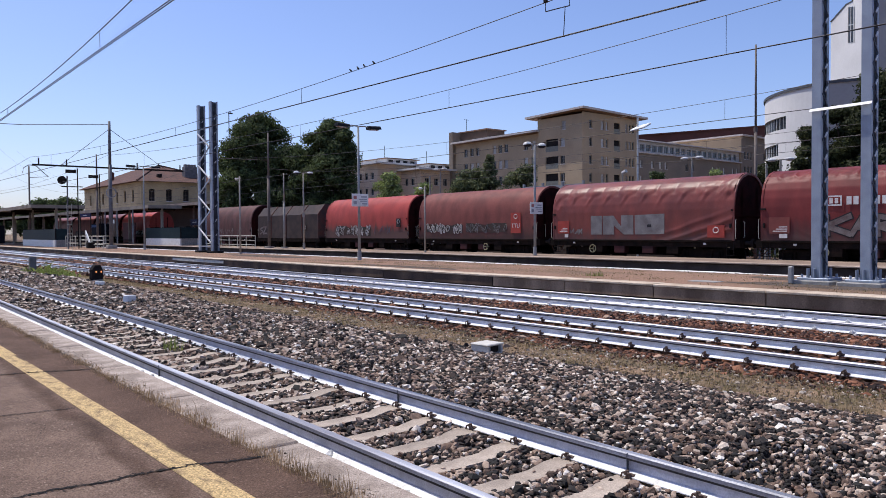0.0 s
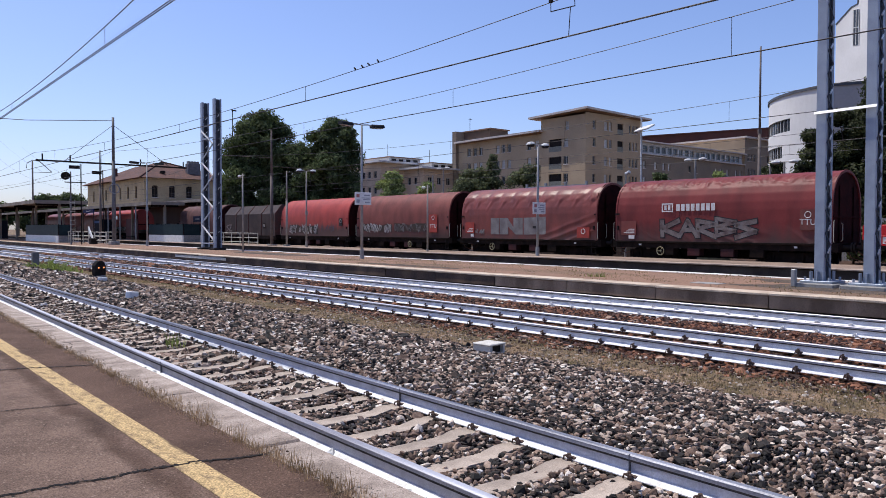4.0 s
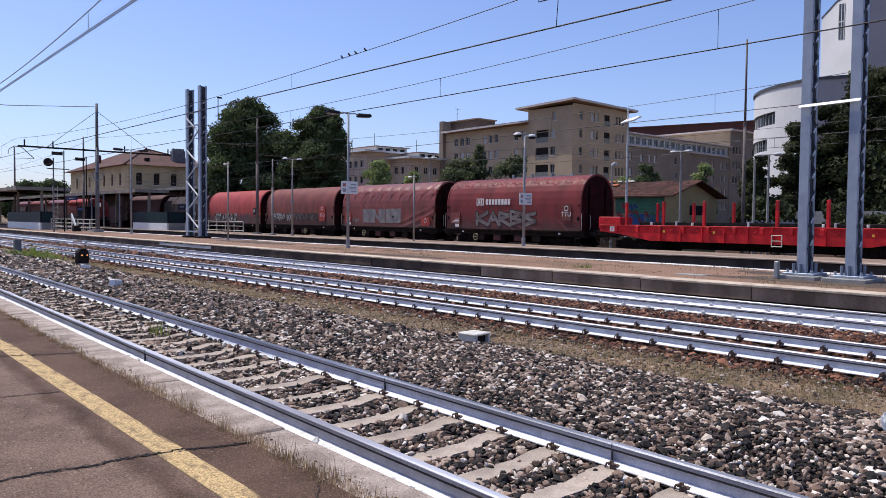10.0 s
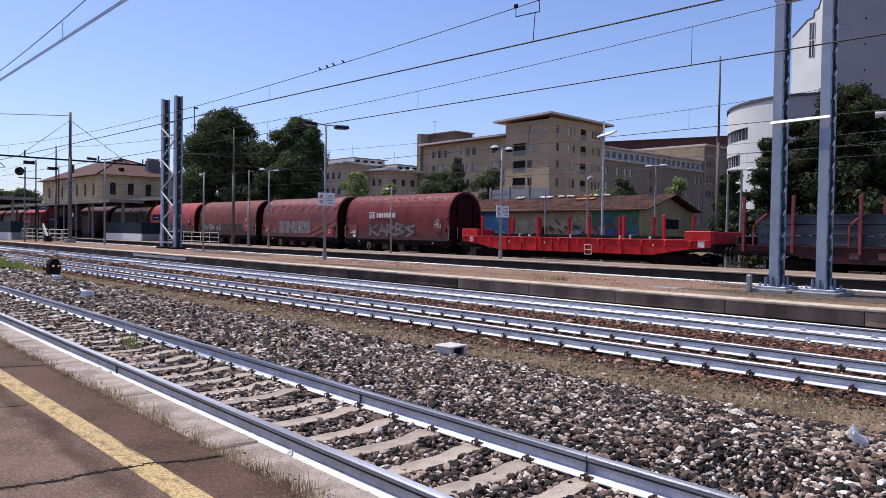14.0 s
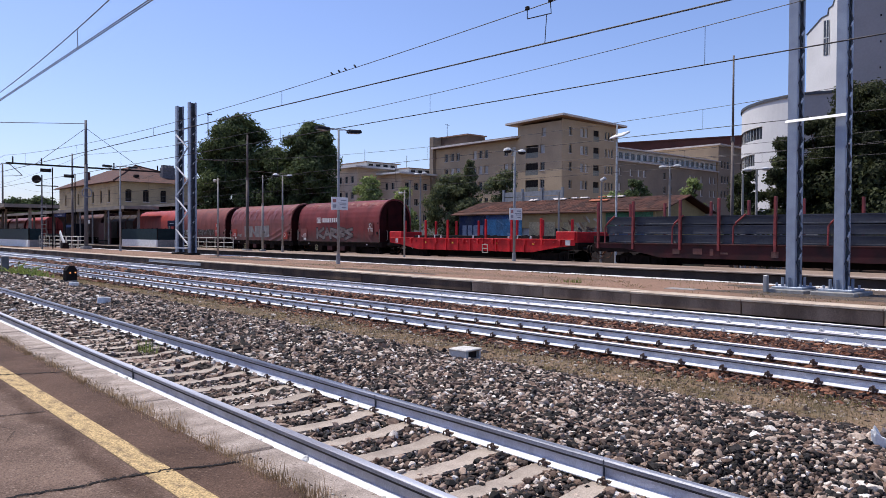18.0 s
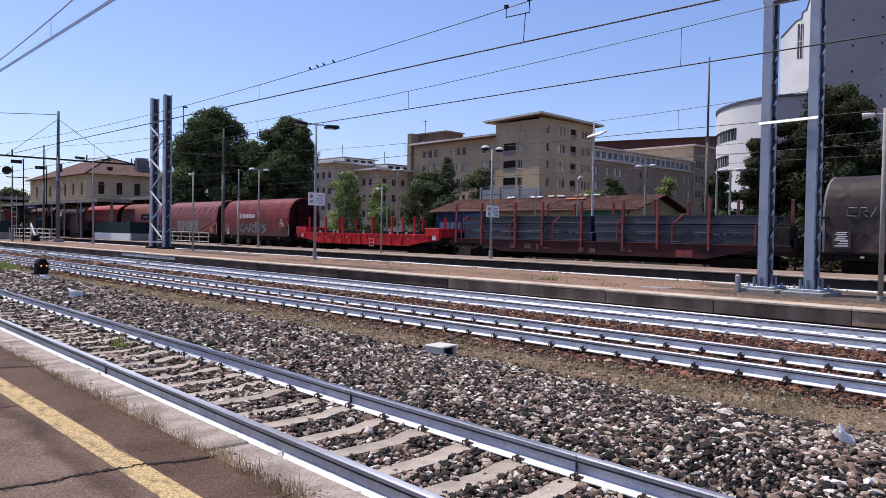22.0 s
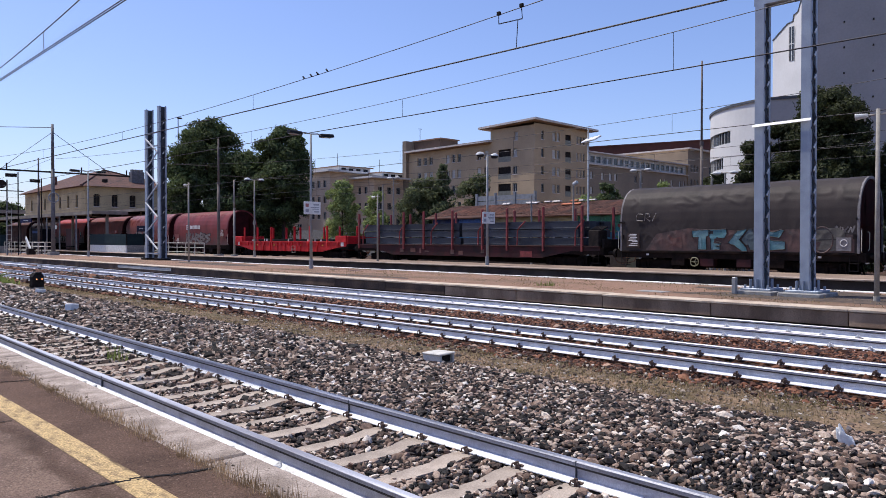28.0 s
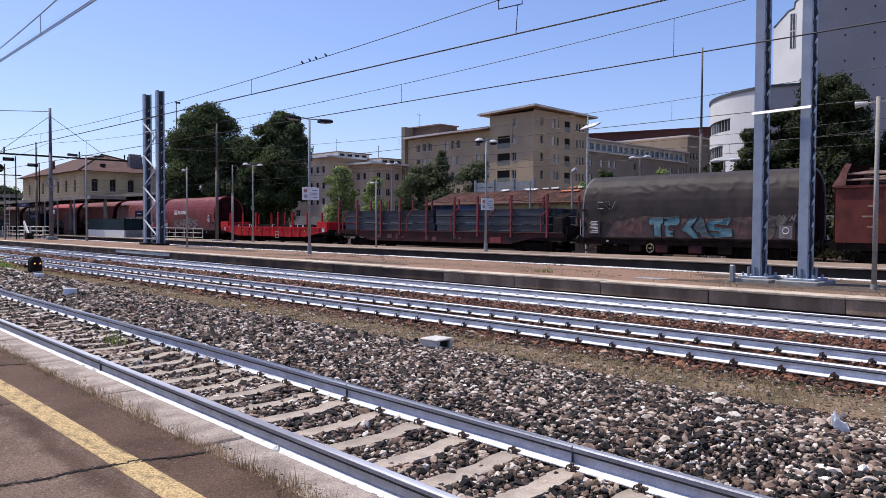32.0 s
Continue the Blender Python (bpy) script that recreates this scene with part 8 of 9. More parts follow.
# straight walls of the white hall, greyed to paint their shaded side
facade(hall, (hx, hy), (hx + 8.6 * wx2, hy + 8.6 * wy2), G, 19.0, [], GREY_SHADE_WALL, "straight_wall", sill=False)
facade(hall, (hx + 8.6 * wx2, hy + 8.6 * wy2), (hx + 8.6 * wx2 + 22, hy + 8.6 * wy2 + 8.8), G, 19.0, [], GREY_SHADE_WALL, "end_wall", sill=False)
for i in range(9):
    for j in range(5):
        u = 6.7 + 4.5 * i
        o = part("facade_fixing", B(-0.16, 0.16, -0.10, 0.10, -0.16, 0.16), BLACK, tall)
        o.location = (xw + u * wx2, 52.7 + u * wy2, 40.1 - 4.5 * j)

# older blocks further left
for x0, y0, x1, y1, z, m in ((88, 124, 108, 136, 15.2, PALE_TAN), (94, 117.6, 112, 124, 13.9, PALE_TAN), (82, 132, 96, 142, 12.8, PALE_TAN)):
    hb = thing("flat_roofed_block", pose(0, 0, 0), "low tan block with flat overhanging roof", "building")
    op = [(float(u), float(u) + 1.1, zz - 0.8, zz + 0.6, "w") for zz in (z - 2.2, z - 5.4, z - 8.6) for u in np.arange(1.2, y1 - y0 - 1.6, 2.1)]
    facade(hb, (x0, y1), (x0, y0), G, z, op, m)
    op = [(float(u), float(u) + 1.1, zz - 0.8, zz + 0.6, "w") for zz in (z - 2.2, z - 5.4, z - 8.6) for u in np.arange(1.2, x1 - x0 - 1.6, 2.4)]
    facade(hb, (x0, y0), (x1, y0), G, z, op, m)
    roof_slab(hb, [(x0 - 1.4, y0 - 1.4, 0), (x1 + 1, y0 - 1.4, 0), (x1 + 1, y1 + 1, 0), (x0 - 1.4, y1 + 1, 0)], z, 0.35, WHITE_WALL)
    rr = part("roof_room", B(x0 + 3, x0 + 11, y0 + 1, y1 - 1, z + 0.35, z + 1.35), WHITE_WALL, hb, "white set-back top floor")
    for k in range(4):
        part("roof_window", B(x0 + 3.5 + 1.9 * k, x0 + 4.6 + 1.9 * k, y0 + 0.96, y0 + 1.0, z + 0.55, z + 1.1), GLASS_DARK, rr)
    part("roof_lid", B(x0 + 2.5, x0 + 11.5, y0 + 0.5, y1 - 0.5, z + 1.35, z + 1.5), SOFFIT, rr, "brown roof lid")
    part("antenna", rod(bmesh.new(), (x0 + 4, y0 + 3, z), (x0 + 4, y0 + 3, z + 4.2), 0.05, 5), BLACK, hb)

# station building
CANOPY = mat("weathered_canopy", (0.34, 0.285, 0.235), (0.22, 0.185, 0.155), rough=0.9, scale=0.8, grain=0.2, spec=0.08)
stn = thing("station_building", pose(0, 0, 0), "two-storey yellow station building with red-brown hipped roof", "building")
op = [(u - 0.5, u + 0.5, 7.05, 8.85, "w") for u in (1.75, 4.65, 7.6, 10.5, 13.4)] + [(u - 0.6, u + 0.6, 1.0, 3.8, "w") for u in (1.75, 4.65, 7.6, 10.5, 13.4)]
facade(stn, (42.65, 128), (58, 128), G, 10.3, op, STATION_WALL, frame=BARK, pane=BLACK)
for u in (1.75, 4.65, 7.6, 10.5, 13.4):
    part("window_head", prism(bmesh.new(), [(42.65 + u + 0.5 * math.cos(a), 8.85 + 0.22 * math.sin(a)) for a in [k * math.pi / 8 for k in range(9)]], 127.97, 128.02), BLACK, stn, "arched dark window head")
op = [(33.5 - (y - 128) - 0.5, 33.5 - (y - 128) + 0.5, 7.0, 9.0, "w") for y in (157.3, 152.8, 149.2, 145.0, 140.7, 136.4, 132.2)] + [(33.5 - (y - 128) - 0.6, 33.5 - (y - 128) + 0.6, 0.8, 3.8, "w") for y in (157.3, 152.8, 149.2, 145.0, 140.7, 136.4, 132.2)]
facade(stn, (42.65, 161.5), (42.65, 128), G, 10.3, op, STATION_WALL, frame=BARK, pane=BLACK)
facade(stn, (58, 128), (58, 161.5), G, 10.3, [], STATION_WALL)
part("string_course", B(42.53, 42.65, 128.0, 161.5, 5.5, 5.8), ROOF_EDGE, stn)
part("string_course", B(42.53, 58.0, 127.88, 128.0, 5.5, 5.8), ROOF_EDGE, stn)
bm = bmesh.new()
e = [(41.6, 126.9, 10.3), (59, 126.9, 10.3), (59, 162.6, 10.3), (41.6, 162.6, 10.3), (50.3, 141.5, 14.2), (50.3, 156.5, 14.2)]
v = [bm.verts.new(p) for p in e]
for f in ((0, 1, 4), (1, 2, 5, 4), (2, 3, 5), (3, 0, 4, 5), (3, 2, 1, 0)):
    bm.faces.new([v[k] for k in f])
rf = part("roof", bm, STATION_ROOF, stn, "red-brown tiled hip roof")
rnd = random.Random(9)
part("ridge_tiles", tube(bmesh.new(), [(41.6, 126.9, 10.4), (50.3, 141.5, 14.3), (59, 126.9, 10.4)], 0.14, 5), STATION_ROOF, rf)
part("skylight", B(46.2, 46.9, 130.0, 130.8, 11.3, 11.75), BLACK, rf)
part("chimney", box(bmesh.new(), 51.4, 53.6, 131.2, 132.6, 10.5, 13.4, bev=0.05), MAST_GREY, rf, "broad grey chimney stack")
for k in range(4):
    part("chimney_pot", B(51.5 + 0.55 * k, 51.8 + 0.55 * k, 131.4, 132.2, 13.4, 13.8), MAST_GREY, rf)
part("chimney", B(44.5, 45.0, 150, 150.6, 11, 13.2), RED_BAND, rf, "small red chimney")

wr = thing("waiting_rooms", pose(42.2, 86.4, G), "dark brown low waiting-room front under the station canopy", "building")
part("wall", B(0, 0.3, 0, 75.0, 0, 5.85), STAIR, wr)
part("end_wall", B(0.3, 6.0, 0, 0.3, 0, 5.85), STAIR, wr)
part("roof", B(-0.1, 6.1, -0.1, 41.3, 5.85, 6.0), CANOPY, wr)
for k in range(9):
    o = part("doorway", B(-0.03, 0, 1.6 + 4.5 * k, 3.4 + 4.5 * k, 0.1, 3.2), BLACK, wr, "dark glazed double door")
    part("door_frame", B(-0.06, -0.03, 1.6 + 4.5 * k, 3.4 + 4.5 * k, 2.55, 2.65), BARK, o)
part("blue_sign", B(-0.08, 0, 6.2, 9.6, 3.9, 4.5), mat("navy_panel", (0.012, 0.016, 0.060), rough=0.7, spec=0.08), wr, "dark blue sign panel")

# platform canopies


def canopy(m, length, width, height, label, step=11.0, edge=CANOPY):
    t = thing("platform_canopy", m, label, "canopy", "platform canopies")
    part("roof", B(-width / 2, width / 2, 0, length, height, height + 0.22), edge, t)
    part("fascia", B(-width / 2 - 0.06, -width / 2, 0, length, height - 0.1, height + 0.26), edge, t)
    part("gutter", B(width / 2, width / 2 + 0.06, 0, length, height - 0.1, height + 0.26), edge, t)
    part("end_fascia", B(-width / 2, width / 2, -0.06, 0, height - 0.1, height + 0.26), edge, t)
    y = 1.0
    while y < length:
        part("column", box(bmesh.new(), -0.13, 0.13, y - 0.13, y + 0.13, 0, height, bev=0.02), CANOPY, t)
        part("beam", B(-width / 2 + 0.3, width / 2 - 0.3, y - 0.12, y + 0.12, height - 0.28, height), UNDER, t)
        y += step
    return t


canopy(pose(20.6, 88.0, P2), 130, 5.2, 4.2, "long concrete platform canopy with dark underside")
canopy(pose(30.2, 83.0, P3), 125, 3.6, 4.1, "long concrete platform canopy with dark underside")
canopy(pose(39.9, 86.0, G), 102, 4.6, 5.9, "weathered station canopy along the building", 12.0, CANOPY)
sh = thing("platform_shelter", pose(29.6, 88.0, P3), "open waiting shelter with maroon back panel under the canopy", "shelter")
part("back_panel", B(0.9, 0.98, 6.0, 10.5, 0.1, 2.6), mat("maroon_panel", (0.10, 0.022, 0.026), (0.07, 0.018, 0.02), rough=0.6, scale=2), sh, "dark maroon back panel")
for y in (0.2, 5.9, 10.6):
    part("post", rod(bmesh.new(), (-1.2, y, 0), (-1.2, y, 4.0), 0.09, 8), GALV_POLE, sh)
part("bench", box(bmesh.new(), 0.2, 0.75, 6.4, 10.0, 0.42, 0.5, bev=0.02), BLACK, sh)
part("white_notice", B(-1.32, -1.28, 6.6, 7.8, 2.5, 2.95), WHITE_PAINT, sh)
part("notice_hanger", B(-1.31, -1.29, 7.15, 7.25, 2.95, 4.0), GALV_POLE, sh)
bs = thing("platform_name_sign", pose(20.5, 75.6, P2), "dark blue platform sign on two thin posts", "sign")
part("board", box(bmesh.new(), -0.04, 0.04, 0, 3.6, 2.95, 3.3, bev=0.01), mat("navy_board", (0.010, 0.014, 0.060), rough=0.7, spec=0.08), bs)
part("print_bar", B(-0.05, -0.04, 1.0, 2.5, 3.10, 3.16), SIGN_BAR, bs)
for y in (0.1, 3.5):
    part("post", rod(bmesh.new(), (0, y, 0), (0, y, 2.95), 0.04, 8), BLACK, bs)
hs = thing("platform_name_sign", pose(30.6, 74.6, P3), "dark blue platform sign on two thin posts", "sign")
part("board", box(bmesh.new(), -0.04, 0.04, 0, 2.2, 2.1, 2.7, bev=0.01), mat("dark_blue_board", (0.008, 0.010, 0.030), rough=0.7, spec=0.08), hs)
part("print_bar", B(-0.05, -0.04, 0.6, 1.6, 2.37, 2.43), SIGN_BAR, hs)
for y in (0.1, 2.1):
    part("post", rod(bmesh.new(), (0, y, 0), (0, y, 2.1), 0.04, 8), BLACK, hs)
for x, y, z0, w in ((20.6, 122, 1.9, 3.0), (30.0, 104, 1.9, 3.2)):
    kb = thing("kiosk", pose(x, y, P2 if x < 25 else P3), "dark blue closed kiosk under the canopy", "kiosk")
    part("body", box(bmesh.new(), -0.9, 0.9, 0, w, 0, 2.6, bev=0.04), mat("dark_blue_panel", (0.016, 0.018, 0.028), rough=0.7, spec=0.06), kb)
    part("sign_strip", B(-0.93, -0.9, 0.2, w - 0.2, 2.1, 2.4), mat("blue_sign", (0.05, 0.09, 0.22), rough=0.6, spec=0.1), kb)


# ---- painted goods hut ----
hut = thing("goods_hut", pose(0, 0, 0), "low yellow goods hut with old tiled roof and mural", "building")
HY0, HY1, HX0, HX1 = 27.1, 45.8, 42.9, 49.2
op = [(HY1 - y - 0.75, HY1 - y + 0.75, G, 2.3, "s") for y in (38.5, 32.5)]
op += [(HY1 - 35.6 - 0.6, HY1 - 35.6 + 0.6, 1.0, 2.3, "w")]
wall_h = facade(hut, (HX0, HY1), (HX0, HY0), G, 3.40, op, YELLOW_PLASTER, sill=False)
bm = bmesh.new()
v = [bm.verts.new(p) for p in ((HX0, HY0, G), (HX1, HY0, G), (HX1, HY0, 3.40), ((HX0 + HX1) / 2, HY0, 4.40), (HX0, HY0, 3.40))]
bm.faces.new(v)
gb = part("gable_wall", bm, YELLOW_PLASTER, hut)
part("gable_window", B(45.75, 47.55, HY0 - 0.05, HY0 + 0.02, 2.2, 2.85), BLACK, gb, "dark barred gable window")
facade(hut, (HX1, HY0), (HX1, HY1), G, 3.40, [], YELLOW_PLASTER)
bm = bmesh.new()
v = [bm.verts.new(p) for p in ((HX0, HY1, G), (HX1, HY1, G), (HX1, HY1, 3.40), ((HX0 + HX1) / 2, HY1, 4.40), (HX0, HY1, 3.40))]
bm.faces.new(v)
part("gable_wall", bm, YELLOW_PLASTER, hut)
bm = bmesh.new()
slope = math.atan2(1.0, (HX1 - HX0) / 2)
for s in (-1, 1):
    a = Vector(((HX0 + HX1) / 2, 0, 4.46))
    out = Vector((s * math.cos(slope), 0, -math.sin(slope)))
    e = a + out * 3.65
    v = [bm.verts.new((p.x, y, p.z + dz)) for p, y, dz in ((a, HY0 - 0.7, 0), (a, HY1 + 0.7, 0), (e, HY1 + 0.7, 0), (e, HY0 - 0.7, 0), (a, HY0 - 0.7, 0.08), (a, HY1 + 0.7, 0.08), (e, HY1 + 0.7, 0.08), (e, HY0 - 0.7, 0.08))]
    for f in ((0, 1, 2, 3), (4, 5, 6, 7), (0, 3, 7, 4), (1, 2, 6, 5), (2, 3, 7, 6)):
        bm.faces.new([v[k] for k in f])
hr = part("roof", bm, TILE, hut, "worn red-brown tiled roof")
# rows of clay tiles on the slope that faces the tracks
a = Vector(((HX0 + HX1) / 2, 0, 4.54))
out = Vector((-math.cos(slope), 0, -math.sin(slope)))
rnd = random.Random(4)
big = bmesh.new()
for r in range(8):
    p = a + out * (0.25 + 0.42 * r)
    y = HY0 - 0.6
    while y < HY1 + 0.6:
        m = Matrix.Translation((p.x, y, p.z + rnd.uniform(-0.01, 0.015))) @ Matrix.Rotation(slope, 4, "Y").inverted() @ Matrix.Rotation(radians(90), 4, "Z")
        prism(big, [(-0.14, 0.0), (-0.07, 0.032), (0.07, 0.032), (0.14, 0.0)], -0.24, 0.24, m)
        y += 0.30
        if len(big.verts) > 4000:
            break
    if len(big.verts) > 5200:
        break
tiles = part("roof_tiles", big, mat("clay_tiles", (0.092, 0.036, 0.024), (0.048, 0.024, 0.019), rough=0.95, scale=0.8, fine=9, grain=0.3, islands=True, vary=0.42), hr)
tiles["kind"] = "stuff"
for y, ln in ((37.4, 0.5), (33.2, 0.8), (40.2, 0.35)):
    p = a + out * (0.2 if y != 33.2 else 1.0)
    o = part("new_tiles", box(bmesh.new(), -0.2, 0.2, -ln, ln, 0, 0.05, m=Matrix.Rotation(-slope, 4, "Y")), TILE_NEW if y == 33.2 else ROOF_EDGE, hr, "patch of newer tiles")
    o.location = (p.x, y, p.z + 0.09)
murals = [((0.018, 0.030, 0.085), 45.75, 42.65, 0.95, 3.35), ((0.10, 0.28, 0.44), 42.6, 38.75, 0.95, 3.0), ((0.06, 0.12, 0.30), 42.6, 38.75, 3.0, 3.35), ((0.50, 0.40, 0.23), 38.0, 35.5, 1.0, 2.75), ((0.46, 0.35, 0.19), 34.7, 32.6, 1.1, 2.7), ((0.07, 0.20, 0.10), 31.0, 27.25, 2.3, 3.35), ((0.05, 0.10, 0.26), 29.9, 28.7, 0.95, 2.25), ((0.06, 0.16, 0.19), 28.6, 27.25, 0.95, 2.25)]
for k, (c, ya, yb, za, zb) in enumerate(murals):
    part("mural_field", B(HX0 - 0.035, HX0 - 0.01, yb, ya, za, zb), mat("mural_paint", c, tuple(q * 0.55 + 0.04 for q in c), rough=0.85, scale=1.6, fine=12, grain=0.35), wall_h, "painted mural field")
part("plinth", B(HX0 - 0.06, HX0 - 0.005, HY0, HY1, G, 0.95), BARK, wall_h, "dark brown plinth band")
for y in (45.1, 44.45, 43.8, 43.15):
    part("mural_field", B(HX0 - 0.048, HX0 - 0.038, y - 0.24, y + 0.24, 1.15, 2.55), mat("mural_pale", (0.30, 0.34, 0.40), (0.16, 0.20, 0.28), rough=0.85, scale=2, grain=0.3), wall_h, "painted pale window in the mural")
rnd = random.Random(12)


def mural_shapes(n, ya, yb, za, zb, colours, size, slim):
    for k in range(n):
        y, z, a0 = rnd.uniform(yb, ya), rnd.uniform(za, zb), rnd.uniform(0.3, 1.0)
        c = rnd.choice(colours)
        pts = []
        for t in (0.2, 1.1, 2.2, 3.3, 4.2, 5.3):
            p, q = size * rnd.uniform(0.5, 1.1) * math.cos(t), size * slim * rnd.uniform(0.5, 1.1) * math.sin(t)
            pts.append((y + p * math.cos(a0) - q * math.sin(a0), z + p * math.sin(a0) + q * math.cos(a0)))
        part("mural_shape", slab(bmesh.new(), pts, HX0 - 0.05 - 0.0012 * k, 0.012), mat("mural_colour", c, rough=0.85, scale=3, grain=0.3), wall_h)


mural_shapes(26, 35.3, 31.5, 1.3, 3.0, [(0.10, 0.06, 0.045), (0.50, 0.44, 0.34), (0.22, 0.11, 0.06), (0.07, 0.05, 0.045), (0.36, 0.22, 0.12)], 0.42, 0.28)
mural_shapes(12, 31.5, 29.6, 1.4, 2.8, [(0.36, 0.06, 0.06), (0.42, 0.25, 0.13), (0.10, 0.20, 0.24)], 0.34, 0.5)
mural_shapes(14, 29.8, 27.4, 1.2, 3.1, [(0.05, 0.19, 0.20), (0.07, 0.18, 0.08), (0.05, 0.08, 0.20), (0.26, 0.06, 0.05)], 0.34, 0.45)
mural_shapes(7, 41.6, 39.0, 1.3, 2.9, [(0.30, 0.44, 0.54), (0.07, 0.22, 0.38), (0.20, 0.36, 0.48)], 0.5, 0.2)

# mortared ridge, broken in places
rnd = random.Random(22)
y = HY0 + 4.5
while y < HY0 + 13.5:
    ln = rnd.uniform(0.3, 0.75)
    if rnd.random() < 0.93:
        part("ridge_tile", prism(bmesh.new(), [(-0.16, 0.0), (-0.10, 0.09), (0.10, 0.09), (0.16, 0.0)], y, y + ln, Matrix.Translation(((HX0 + HX1) / 2 - 0.1, 0, 4.60))), ROOF_EDGE if rnd.random() < 0.7 else TILE_NEW, hr, "pale mortared ridge tile")
    y += ln + rnd.uniform(0.05, 0.3)

# metal fence panels and low walls behind the tracks
fn = thing("sheet_metal_fence", pose(52.5, 42.6, G, 0, 0, 0), "grey corrugated metal fence with posts", "fence")
for k in range(4):
    part("post", B(-0.1, 0.1, k * 2.4 - 0.1, k * 2.4 + 0.1, 0, 6.7), GALV_POLE, fn)
for k in range(3):
    for j in range(3):
        part("sheet", B(-0.04, 0.04, k * 2.4 + 0.12, k * 2.4 + 2.28, 5.0 + 0.5 * j, 5.44 + 0.5 * j), GALV_POLE, fn)
    part("lower_sheet", B(-0.03, 0.03, k * 2.4 + 0.12, k * 2.4 + 2.28, 0, 4.9), TAN_GREY_SHADED, fn)
fl = thing("light_mast", pose(46.0, 101.0, G), "slim dark light mast rising behind the trees", "mast")
part("shaft", rod(bmesh.new(), (0, 0, 0), (0, 0, 19.2), 0.11, 8, 0.06), BLACK, fl)
part("lamp_head", box(bmesh.new(), -0.1, 0.55, -0.12, 0.12, 19.1, 19.3, bev=0.03), BLACK, fl)
bw = part("boundary_wall", B(56.0, 56.3, -60, 26, G, 2.6), CONC_GREY)
tagged(bw, "plain grey boundary wall behind the rear tracks", "wall", kind="structure")
bw = part("boundary_wall", B(58.0, 58.3, 46, 240, G, 2.9), CONC_GREY)
tagged(bw, "plain grey boundary wall behind the rear tracks", "wall", kind="structure")
yard = part("yard", B(40.6, 70, -60, 240, G - 0.1, -0.40), BED_RUST)
tagged(yard, "dark trodden yard behind the rear track", "yard", kind="structure")
gate2 = thing("mesh_gate", pose(46.8, 23.6, -0.4, 0, 0, -70), "grey wire mesh gate beside the hut", "gate")
for k in range(10):
    part("slat", B(0.3 * k - 0.05, 0.3 * k + 0.05, -0.03, 0.03, 0, 2.3), GALV_POLE, gate2)
part("rail", B(0, 2.8, -0.05, 0.05, 2.1, 2.2), GALV_POLE, gate2)

# lamps behind the train
for x, y, hgt, kind in ((41.0, 28.82, 9.4, "flag"), (41.0, 24.93, 6.4, "two"), (41.0, 30.0, 5.9, "one"), (41.0, 19.5, 5.9, "two"), (41.0, 50.0, 6.8, "pole"), (41.0, 48.6, 7.3, "two"), (41.0, 33.6, 5.2, "pole"), (41.0, 20.3, 5.7, "pole")):
    t = thing("yard_lamp", pose(x, y, -0.40), "slim pale lamp post behind the train", "lamp post", "yard lamps")
    part("pole", rod(bmesh.new(), (0, 0, 0), (0, 0, hgt), 0.08, 10, 0.055), PALE_LAMP if kind == "flag" else CONC_POLE, t)
    if kind == "flag":
        part("lamp_head", box(bmesh.new(), -0.45, 0.45, -1.10, 0.0, 0, 0.12, bev=0.04, m=Matrix.Translation((0, 0.30, hgt - 0.85)) @ Matrix.Rotation(radians(-7), 4, "X") @ Matrix.Rotation(radians(-22), 4, "Y")), WHITE_PAINT, t, "broad white floodlight head")
    elif kind == "two":
        for s in (-1, 1):
            bm = bmesh.new()
            bmesh.ops.create_uvsphere(bm, u_segments=12, v_segments=7, radius=0.25, matrix=Matrix.Translation((0, s * 0.5, hgt)) @ Matrix.Diagonal((1, 1, 0.42, 1)))
            part("lamp_head", bm, PALE_LAMP, t)
        part("arm", rod(bmesh.new(), (0, -0.5, hgt), (0, 0.5, hgt), 0.03, 6), CONC_POLE, t)
    elif kind == "one":
        part("lamp_head", rod(bmesh.new(), (0, 0, hgt - 0.1), (0, -0.3, hgt + 0.05), 0.12, 10), PALE_LAMP, t)


